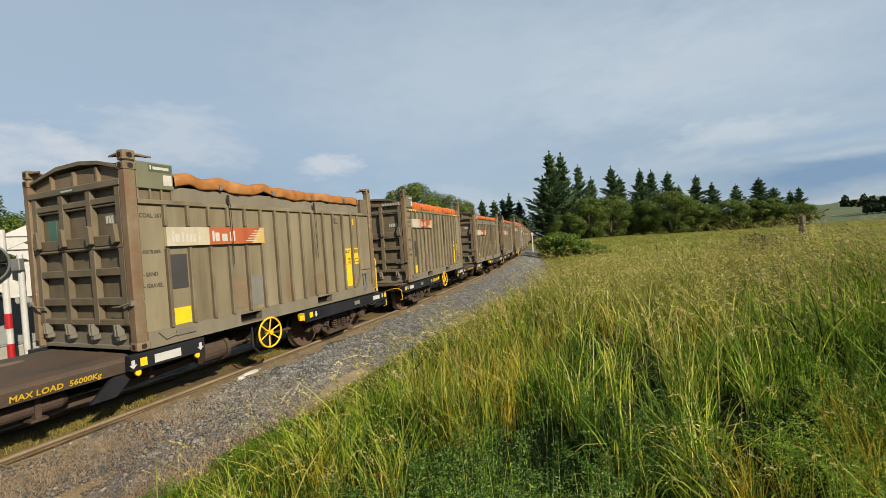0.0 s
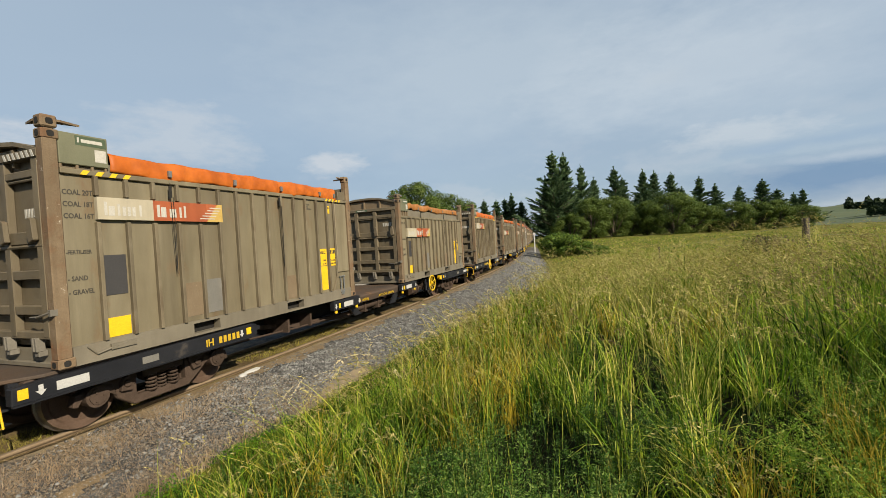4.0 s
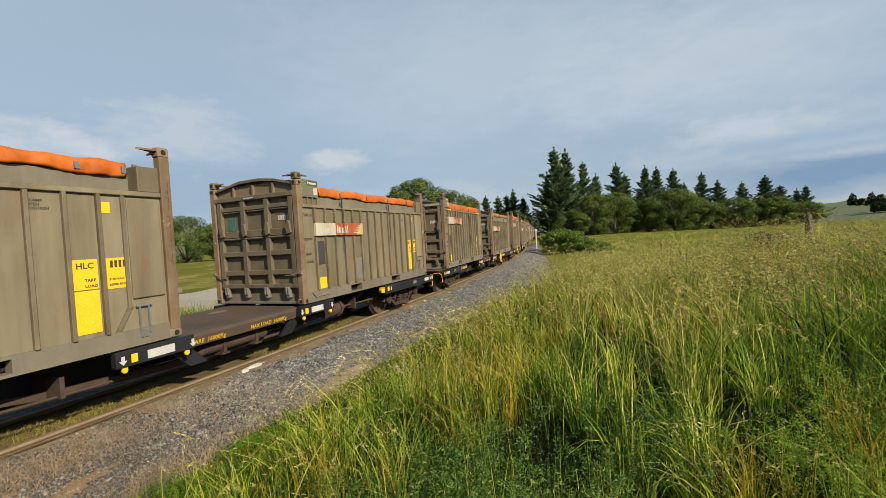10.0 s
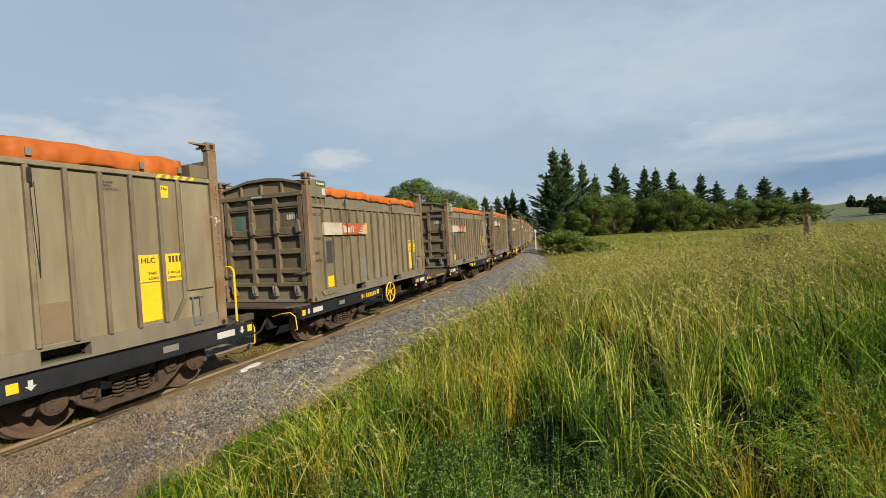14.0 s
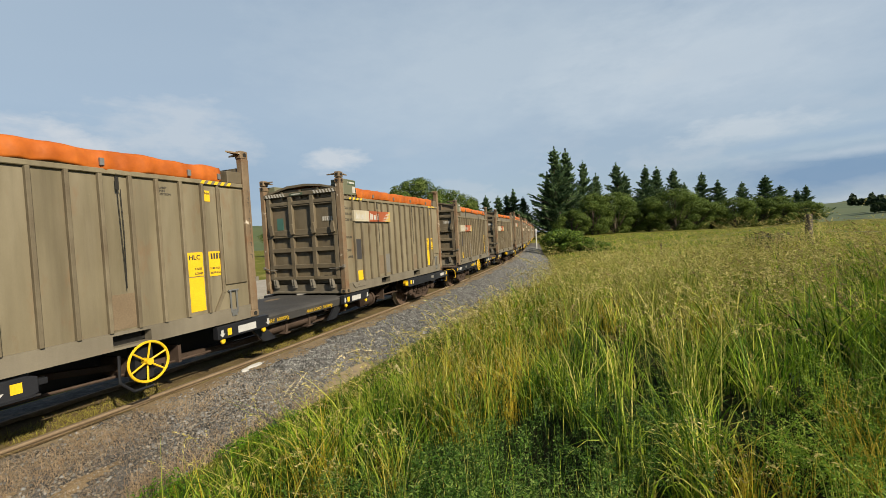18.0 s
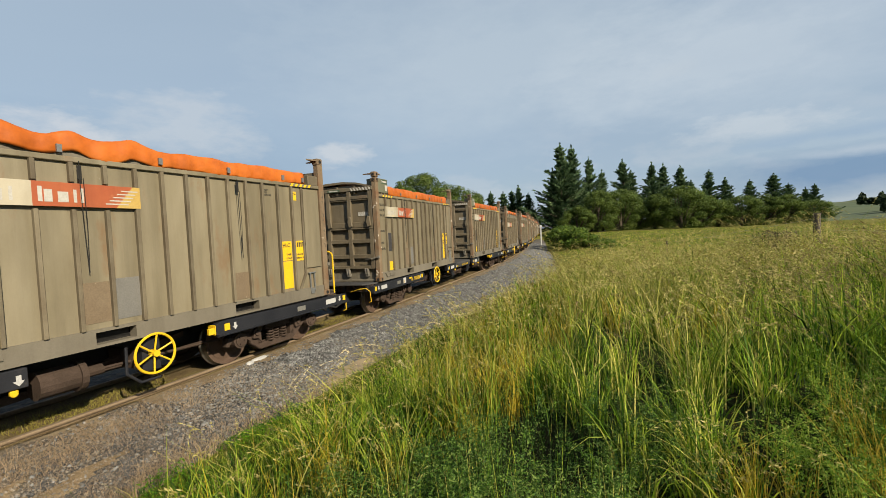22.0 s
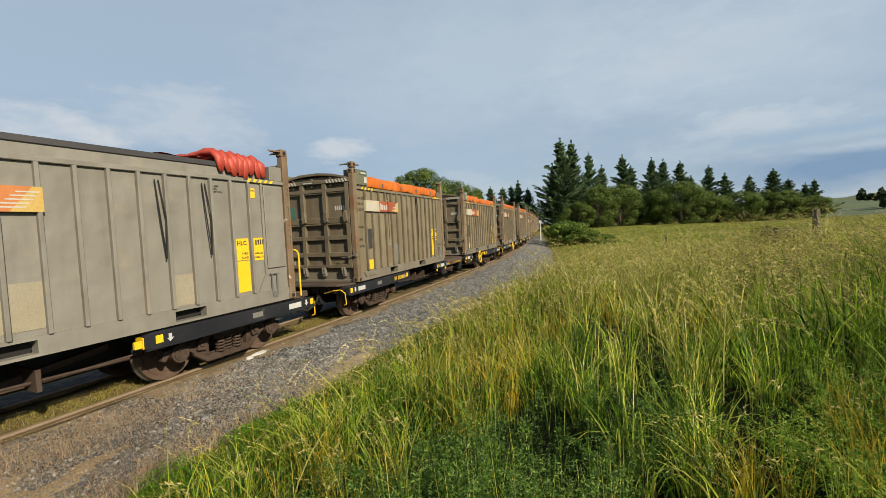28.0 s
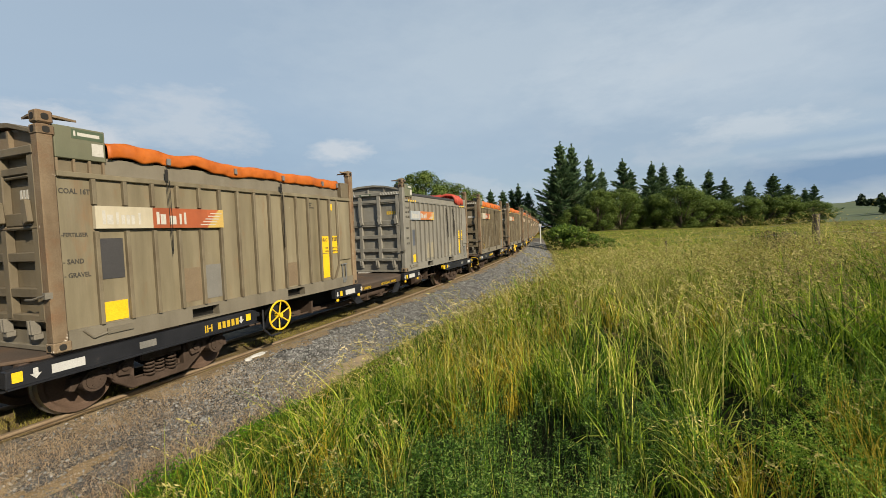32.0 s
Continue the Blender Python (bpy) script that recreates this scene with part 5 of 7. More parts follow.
    pipe(bm, [(-4.8, -0.6, 0.50), (-3.0, -0.8, 0.46), (-1.4, -0.82, 0.44)], 0.02, 6)
    part("brake_rod", bm, BOGIE, w)
    bm = bmesh.new()
    pipe(bm, [(1.4, -0.5, 0.44), (3.2, -0.6, 0.47), (4.8, -0.6, 0.50)], 0.02, 6)
    part("brake_rod", bm, BOGIE, w)
    for a in (-3.4, -2.7, 1.6, 3.5):
        block("cross_bearer", BOGIE, w, a, a + 0.05, -0.9, 0.9, 0.44, 0.70)
    # hand brake
    hx, hz = wheel_at, D - 0.25
    bm = bmesh.new()
    ring(bm, (hx, -1.20, hz), (0, 1, 0), 0.265, 0.018, 32, 6)
    spokes = []
    for k in range(6):
        a = k * math.pi / 3 + 0.4
        spoke = bmesh.new()
        rod(spoke, (hx, -1.17, hz), (hx + 0.262 * math.cos(a), -1.20, hz + 0.262 * math.sin(a)), 0.013, 6)
        spokes.append(spoke)
    hand = part("hand_brake_wheel", bm, YELLOW, w, "yellow spoked hand brake wheel")
    for spoke in spokes:
        part("spoke", spoke, YELLOW, hand)
    bm = bmesh.new()
    rod(bm, (hx, -1.23, hz), (hx, -1.02, hz), 0.045, 12)
    part("hub", bm, YELLOW, hand)
    bm = bmesh.new()
    brick_(bm, hx - 0.12, hx + 0.12, -1.10, -0.95, hz - 0.24, hz + 0.20)
    part("gear_box", bm, BLACK, hand)
    bm = bmesh.new()
    brick_(bm, hx - 0.04, hx + 0.04, -1.06, -0.95, hz + 0.2, D - 0.03)
    part("hanger", bm, BLACK, hand)
    bm = bmesh.new()
    pipe(bm, [(hx - 0.3, -1.08, D - 0.1), (hx - 0.32, -1.1, hz - 0.2), (hx - 0.15, -1.1, hz - 0.36), (hx + 0.1, -1.1, hz - 0.36)], 0.018, 6)
    part("brake_pipe", bm, BLACK, hand)
    # wagon class letters, the running number as plain bars
    sill_x = -5.55
    part("lettering", lettering(letters, 0.15, LETTER_Y), None, w, "yellow lettering", at=Matrix.Translation((sill_x, -1.2185, D - 0.205)))
    bars("number_bar", LETTER_Y, w, [(sill_x + 0.24 + 0.085 * i, sill_x + 0.295 + 0.085 * i, -1.219, -1.214, D - 0.205, D - 0.10) for i in range(5)])
    return w


OLD = build_container(OLIVE, False, ("COAL 16T",), LETTER_W)
NEWER = build_container(OLIVE, True, ("COAL 20T", "COAL 18T", "COAL 16T"), LETTER_W, 1.0)
GREY_ONE = build_container(PALE, True, ("COAL 20T", "COAL 18T", "COAL 16T"), LETTER_Y, 0.6)
FLAT_REAR, FLAT_FRONT, FLAT_MID = build_wagon("IH", -3.95, DECK_RUST), build_wagon("IH", 3.59, DECK_RUST), build_wagon("IK", -3.33, DECK_GREY)
TRAIN = []          # (thing, wagon number, place on the wagon)
FIRST, LAST = -9, 5
SLACK = {0: 0.05, 1: 0.08, 2: 0.05, 3: 0.0, 4: -0.075, 5: -0.08}      # play in the couplings
KEPT = ("side_wall", "base_rail", "top_rail", "coaming", "corner_post", "stacking_head", "end_door", "door_bar", "top_beam", "sign_board", "end_sill", "tarp_housing", "side_sill", "end_deck", "headstock", "well_deck", "centre_sill", "bogie", "side_frame", "wheelset", "container_mount")


def thinned(thing):
    """A far-off wagon or container without its small fittings."""
    for ob in list(thing.children_recursive):
        if ob.name.split(".")[0] not in KEPT:
            bpy.data.objects.remove(ob)
    return thing


for k in range(FIRST, LAST + 1):
    flat = copy_thing(FLAT_MID if k == 2 else FLAT_REAR if k in (1, 4, -1, -3) else FLAT_FRONT, Matrix())
    if k < -4:
        thinned(flat)
    tagged(flat, "black container flat wagon with brown dusty bogies, on the rails", "railway wagon", "wagons of the train")
    TRAIN.append((flat, k, None))
    for place in (-4.38 - 0.04 * (k == 2), 4.30 - 0.06 * (k == 3)):
        who = (k, "rear" if place < 0 else "front")
        pale = who in ((4, "front"), (-3, "rear"))
        new_kind = who in ((-1, "rear"), (2, "rear"), (3, "front"), (0, "rear"), (-2, "front"), (2, "front"), (3, "rear"))
        box = copy_thing(GREY_ONE if pale else NEWER if new_kind else OLD, Matrix())
        if k < -4:
            thinned(box)
        if pale:
            rolled_tarpaulin(box)
            label = "pale grey ribbed container with a rolled-back red tarpaulin"
        else:
            tarpaulin(box, 100 + 2 * k + (place > 0), (0.15 if who == (3, "rear") else 0.11) if new_kind else 0.0, rumple={(0, "front"): 0.6, (3, "front"): 0.8, (4, "rear"): 0.5, (1, "rear"): 0.4}.get(who, 0.1), cloth=FADED if who == (0, "front") else ORANGE)
            label = "olive-brown ribbed container with orange tarpaulin, on a flat wagon"
        tagged(box, label, "container", "containers of the train")
        TRAIN.append((box, k, place))
for proto in (OLD, NEWER, GREY_ONE, FLAT_REAR, FLAT_FRONT, FLAT_MID):
    for ob in [*proto.children_recursive, proto]:
        bpy.data.objects.remove(ob)


# ---- beside the track ----
def make_sleepers():
    bm = bmesh.new()
    brick_(bm, -0.11, 0.11, -1.05, 1.05, -0.25, -0.135)
    me = mesh_of(bm, "sleeper", SLEEPER)
    track = tagged(new("sleepers"), "weathered wooden sleepers sunk in the ballast", "sleepers", kind="structure")
    for i in range(90):
        s = 2.0 + 0.62 * i
        h = START_TURN + s / RADIUS
        part("sleeper", me, None, track, at=Matrix.Translation(on_track(s)) @ Matrix.Rotation(h, 4, "Z"))


make_sleepers()


def scatter_stones(n, spots, sizes, seed):
    """Crushed stones as uneven eight-sided lumps."""
    rng = np.random.default_rng(seed)
    base = np.array([(1, 0, 0), (-1, 0, 0), (0, 1, 0), (0, -1, 0), (0, 0, 1), (0, 0, -1)], float)
    tri = np.array([(0, 2, 4), (2, 1, 4), (1, 3, 4), (3, 0, 4), (2, 0, 5), (1, 2, 5), (3, 1, 5), (0, 3, 5)])
    v = base[None] * rng.uniform(0.55, 1.15, (n, 6, 1)) * sizes[:, None, None]
    v[:, :, 2] *= rng.uniform(0.55, 0.9, (n, 1))
    a = rng.uniform(0, 6.28, n)
    ca, sa = np.cos(a)[:, None], np.sin(a)[:, None]
    x, y = v[:, :, 0] * ca - v[:, :, 1] * sa, v[:, :, 0] * sa + v[:, :, 1] * ca
    tip = rng.uniform(-0.5, 0.5, (n, 1))
    verts = np.stack([x + spots[:, None, 0] + tip * v[:, :, 2], y + spots[:, None, 1], v[:, :, 2] + spots[:, None, 2]], -1).reshape(-1, 3)
    faces = (tri[None] + 6 * np.arange(n)[:, None, None]).reshape(-1, 3)
    return verts, faces


def make_stones():
    rng = np.random.default_rng(21)
    n = 98000
    s = 4.0 + 66.0 * rng.uniform(0, 1, n) ** 1.7
    r = 0.70 + rng.uniform(0, 1.9, n) * (1 + shoulder(s) / 1.75)
    edge = 2.44 + 0.14 * np.sin(s * 0.9) + 0.08 * np.sin(s * 2.3) + 1.1 * shoulder(s)
    keep = (r < edge) & ((r > 1.12) | (rng.uniform(0, 1, n) < 0.45)) & ~((s < 11.2) & (rng.uniform(0, 1, n) < 0.88 * (1 - step_(8.8, 11.2, s))))
    s, r = s[keep], r[keep]
    x, y = track_spots(s, r)
    z = bed_height(s, r) + rng.uniform(0.0, 0.02, len(s))
    size = rng.uniform(0.014, 0.033, len(s)) * (1 + 0.5 * step_(15, 40, s))
    verts, faces = scatter_stones(len(s), np.stack([x, y, z], -1), size, 22)
    tagged(new("ballast_stones", from_arrays("ballast_stones", verts, faces, STONES)), "grey crushed ballast stones along the rail", "ballast", kind="stuff")
    for spot in ((12.05, 0.80, 0.19), (11.78, 0.86, 0.08)):
        bm = bmesh.new()
        bmesh.ops.create_icosphere(bm, subdivisions=2, radius=1.0)
        for v in bm.verts:
            k = 1 + 0.25 * noise.noise(v.co * 2.1 + Vector((spot[0], 3, 1)))
            v.co = Vector((v.co.x * spot[2] * k, v.co.y * 0.06 * k, v.co.z * 0.045 * k))
        ob = part("white_stone", bm, WHITE)
        h = START_TURN + spot[0] / RADIUS
        ob.matrix_basis = Matrix.Translation(on_track(spot[0], spot[1], -0.06)) @ Matrix.Rotation(h, 4, "Z")
        tagged(ob, "whitewashed stone lying beside the rail", "stone", "white stones")


make_stones()


def leaf_cloud(spots, size, rng, flat=0.0, long=1.6, ways=None, facing=None):
    """Small four-cornered leaves at the spots, turned by chance."""
    n = len(spots)
    a = rng.normal(size=(n, 3)) if ways is None else ways.copy()
    a[:, 2] *= 1 - flat
    a /= np.linalg.norm(a, axis=1)[:, None]
    b = np.cross(a, rng.normal(size=(n, 3)))
    b /= np.linalg.norm(b, axis=1)[:, None] + 1e-9
    if facing is not None:   # leaves lie like scales, turned outwards
        a = np.cross(facing, rng.normal(size=(n, 3)))
        a /= np.linalg.norm(a, axis=1)[:, None] + 1e-9
        b = np.cross(facing, a)
    k = (size * rng.uniform(0.6, 1.35, n))[:, None]
    p = spots
    verts = np.stack([p - a * k * long / 2, p + b * k / 2, p + a * k * long / 2, p - b * k / 2], 1).reshape(-1, 3)
    return verts, np.arange(4 * n).reshape(n, 4)


def grow(name, xy, tall, wide, lean, material, label, category, seed, levels=4, droop=0.25, base_drop=0.03, out=None):
    """Tapered, bending blades at the places xy, each one a piece of its own."""
    rng = np.random.default_rng(seed)
    n = len(xy)
    z0 = height(xy[:, 0], xy[:, 1]) - base_drop
    turn = rng.uniform(0, 2 * np.pi, n)
    side = np.stack([np.cos(turn), np.sin(turn), np.zeros(n)], -1)
    way = rng.uniform(0, 2 * np.pi, n)
    bend = np.stack([np.cos(way), np.sin(way)], -1) * (lean * (0.12 + 1.5 * rng.uniform(0, 1, n) ** 1.8) * tall)[:, None] + np.array([-0.05, 0.03]) * tall[:, None]
    if out is not None:
        bend += out * (tall * rng.uniform(0.05, 0.42, n))[:, None]
    rows = []
    sag = rng.uniform(0.1, 1, n)
    sag += 0.9 * (rng.uniform(0, 1, n) < 0.3) * (droop > 0.3)
    for k in range(levels):
        u = k / (levels - 1)
        w = wide * (1 - 0.93 * u ** 1.5) * 0.5
        p = np.stack([xy[:, 0] + bend[:, 0] * u ** 2, xy[:, 1] + bend[:, 1] * u ** 2, z0 + tall * (u - droop * u ** 3 * sag)], -1)
        rows += [p - side * w[:, None], p + side * w[:, None]]
        tip = p
    verts = np.stack(rows, 1).reshape(-1, 3)
    quad = np.array([(2 * k, 2 * k + 1, 2 * k + 3, 2 * k + 2) for k in range(levels - 1)])
    faces = (quad[None] + 2 * levels * np.arange(n)[:, None, None]).reshape(-1, 4)
    ob = tagged(new(name, from_arrays(name, verts, faces, material)), label, category, kind="stuff")
    return ob, tip


GRASS = blades("long_green_grass", [(0.015, 0.045, 0.006), (0.065, 0.155, 0.011), (0.19, 0.335, 0.020), (0.42, 0.53, 0.045), (0.66, 0.60, 0.15)], 0.36, tuft=0.9)
GRASS_GOLD = blades("ripening_grass", [(0.030, 0.080, 0.008), (0.135, 0.235, 0.016), (0.33, 0.37, 0.045), (0.66, 0.58, 0.19)], 0.36, tuft=0.8)
# undergrowth tones lowered so that gaps between the tufts read as shade
SHADE_GRASS = blades("low_grass_shade_tones", [(0.010, 0.028, 0.005), (0.022, 0.055, 0.008), (0.05, 0.095, 0.014)], 0.2)
HERB = blades("dark_leafy_herb", [(0.009, 0.030, 0.005), (0.026, 0.072, 0.009), (0.065, 0.145, 0.017), (0.19, 0.27, 0.06)], 0.25)
FRESH_HERB = blades("fresh_leafy_herb", [(0.04, 0.10, 0.010), (0.11, 0.22, 0.020), (0.21, 0.34, 0.035), (0.34, 0.43, 0.08)], 0.42)
STALK = blades("straw_coloured_stalk", [(0.13, 0.20, 0.028), (0.30, 0.33, 0.06), (0.58, 0.52, 0.17)], 0.35)
LAWN = blades("short_fresh_grass", [(0.028, 0.072, 0.006), (0.09, 0.175, 0.009), (0.20, 0.29, 0.016), (0.40, 0.38, 0.05)], 0.40)
STRAW = blades("dead_straw", [(0.24, 0.17, 0.11), (0.36, 0.265, 0.17), (0.48, 0.37, 0.24)], 0.3)
SEED = blades("seed_head", [(0.21, 0.19, 0.05), (0.39, 0.345, 0.11), (0.60, 0.53, 0.22)], 0.35)
PLUME = blades("pale_plume", [(0.50, 0.42, 0.20), (0.66, 0.57, 0.32), (0.80, 0.70, 0.45)], 0.4)
DULL_SEED = blades("brown_seed_head", [(0.15, 0.105, 0.05), (0.24, 0.18, 0.085), (0.33, 0.26, 0.13)], 0.35)
CLOVER = blades("green_clover", [(0.035, 0.10, 0.008), (0.09, 0.22, 0.012), (0.17, 0.33, 0.020)], 0.35)
DRY_WEED = blades("yellow_brown_weed", [(0.16, 0.13, 0.04), (0.26, 0.22, 0.05), (0.34, 0.32, 0.06)], 0.3)
YELLOW_GRASS = blades("yellow_dry_grass", [(0.30, 0.25, 0.020), (0.48, 0.37, 0.030), (0.62, 0.47, 0.08)], 0.4)


def fan(rng, n, d0, d1, power=1.0):
    """Places spread over the ground in front, from d0 to d1 metres off."""
    a = radians(90) + rng.uniform(radians(-54), radians(50), n)
    d = d0 + (d1 - d0) * rng.uniform(0, 1, n) ** power
    return np.stack([d * np.cos(a), d * np.sin(a)], -1)


def patch_noise(xy, scale, seed):
    """Slow variation over the ground between 0 and 1."""
    x, y = xy[:, 0] * scale + seed, xy[:, 1] * scale - seed
    return 0.5 + 0.25 * (np.sin(x + 1.7 * np.sin(0.8 * y)) + np.sin(1.3 * y + 1.1 * np.sin(1.4 * x + 2)))


def tussocks(rng, centres, per, radius):
    """Places of blades gathered in tufts, each tuft's own vigour, and the way out of the tuft."""
    n = len(centres)
    size = rng.uniform(0.55, 1.35, n)
    m = (per * size * rng.uniform(0.6, 1.3, n)).astype(int) + 2
    i = np.repeat(np.arange(n), m)
    a, f = rng.uniform(0, 2 * np.pi, len(i)), rng.uniform(0, 1, len(i)) ** 0.6
    out = np.stack([np.cos(a), np.sin(a)], -1) * f[:, None]
    return centres[i] + out * (radius * size[i])[:, None], (0.30 + 0.75 * size * rng.uniform(0.7, 1.1, n))[i], out


def patch_sheet_along(name, material, s0, s1, r0, r1, label="dry brown stony soil beside the rail", frayed=0.0):
    """Earth trodden into the stones beside the rail, with a frayed outline."""
    ss, rr = np.meshgrid(np.arange(s0, s1, 0.08), np.arange(r0, r1, 0.06), indexing="ij")
    x, y = track_spots(ss, rr)
    z = np.interp(rr, (0.8, 1.35, 1.7, 2.05, 2.4, 2.8), (-0.085, -0.09, -0.13, -0.22, -0.33, -0.46)) + 0.02 + 0.008 * np.sin(ss * 7) * np.sin(rr * 9)
    i = np.arange(ss.size).reshape(ss.shape)
    faces = np.stack([i[:-1, :-1], i[1:, :-1], i[1:, 1:], i[:-1, 1:]], -1).reshape(-1, 4)
    far = s1 - 2.2 + 1.2 * np.sin(rr * 4.1) + 0.5 * np.sin(rr * 13 + ss * 3)
    keep = ((ss < far) & (rr < r1 - frayed * (0.5 + 0.3 * np.sin(ss * 2.3) + 0.2 * np.sin(ss * 7.1 + 1)))).ravel()[faces].all(1)
    tagged(new(name, from_arrays(name, np.stack([x, y, z], -1).reshape(-1, 3), faces[keep][:, ::-1], material, True)), label, "ground", kind="structure")


HERB_PATCHES = ((0.25, 2.35, 0.95), (0.95, 2.8, 0.75), (-0.3, 2.0, 0.5), (-0.7, 2.55, 0.5))
FRESH_PATCHES = ((2.35, 2.1, 0.75), (3.0, 3.0, 0.6), (3.3, 2.5, 0.5))


HOLLOWS = ((2.9, 4.6, 0.42), (3.75, 4.75, 0.36), (2.25, 3.2, 0.34), (0.62, 3.05, 0.30), (1.9, 5.5, 0.45), (4.9, 6.4, 0.5), (1.1, 2.2, 0.2), (0.3, 4.6, 0.3), (3.1, 6.9, 0.5))


def open_here(xy):
    """False where a hollow lies open between the tufts."""
    ok = np.ones(len(xy), bool)
    for cx, cy, rad in HOLLOWS:
        ok &= ((xy[:, 0] - cx) / 1.3) ** 2 + (xy[:, 1] - cy) ** 2 > rad ** 2
    return ok


def herb_share(xy, patches=HERB_PATCHES + FRESH_PATCHES):
    best = np.full(len(xy), -1.0)
    for cx, cy, rad in patches:
        best = np.maximum(best, 1 - ((xy[:, 0] - cx) ** 2 + (xy[:, 1] - cy) ** 2) / rad ** 2)
    return best


def make_herbs(patches, material, seed, label, strays):
    """Upright stems set with small narrow leaves, in dense patches."""
    rng = np.random.default_rng(seed)
    c = fan(rng, 9000, 1.35, 9.0, 0.7)
    r = verge(c[:, 0], c[:, 1])[1]
    share = herb_share(c, patches) + 0.5 * (patch_noise(c, 3.1, 2.0) - 0.5)
    c = c[(r > 3.9) & open_here(c) & ((share > 0.12) | (rng.uniform(0, 1, len(c)) < strays))]
    n, k = len(c), 120
    tall = (0.20 + 0.52 * patch_noise(c, 4.2, 7.0)) * rng.uniform(0.7, 1.25, n)
    lean = rng.normal(size=(n, 2)) * 0.16
    i = np.repeat(np.arange(n), k)
    u = rng.uniform(0.1, 1.0, n * k) ** 0.75
    a = rng.uniform(0, 2 * np.pi, n * k)
    reach = (0.065 - 0.045 * u) * rng.uniform(0.3, 1.1, n * k)
    z0 = height(c[:, 0], c[:, 1])
    spots = np.stack([c[i, 0] + lean[i, 0] * u ** 2 + reach * np.cos(a), c[i, 1] + lean[i, 1] * u ** 2 + reach * np.sin(a), z0[i] + tall[i] * u], -1)
    ways = np.stack([np.cos(a), np.sin(a), rng.uniform(-0.2, 1.1, n * k)], -1)
    verts, faces = leaf_cloud(spots, 0.0056, rng, 0.0, 3.4, ways)
    tagged(new("leafy_herbs", from_arrays("leafy_herbs", verts, faces, material)), label, "weeds", kind="stuff")
    grow("herb_stems", c, tall, np.full(n, 0.006), 0.2, GRASS, "thin green stems of leafy herbs", "weeds", seed + 1, 3, 0.05)


def head_sprays(tip, rng, big, mat, k=18, arch=1.0):
    """A loose drooping panicle of small grains at each tip."""
    m = len(tip)
    u = np.tile(np.arange(k) / (k - 1), m)
    droop = (rng.normal(size=(m, 2)) * 0.075 + np.array([-0.03, 0.03])) * arch
    hang = np.repeat(rng.uniform(0.05, 1.25, m), k)
    spots = np.repeat(tip, k, 0) + np.stack([np.repeat(droop[:, 0], k) * u * 1.5, np.repeat(droop[:, 1], k) * u * 1.5, 0.17 * u * (1 - hang * u)], -1) * big
    spots += rng.normal(size=(m * k, 3)) * (0.0085 * big * (1.1 - u))[:, None]
    ways = np.repeat(np.concatenate([droop * 1.6, np.full((m, 1), 0.05)], 1), k, 0) + rng.normal(size=(m * k, 3)) * 0.06
    verts, faces = leaf_cloud(spots, 0.0062 * big, rng, 0.0, 4.6, ways)
    tagged(new("seed_heads", from_arrays("seed_heads", verts, faces, mat)), "drooping golden seed heads of tall grass", "grass", kind="stuff")


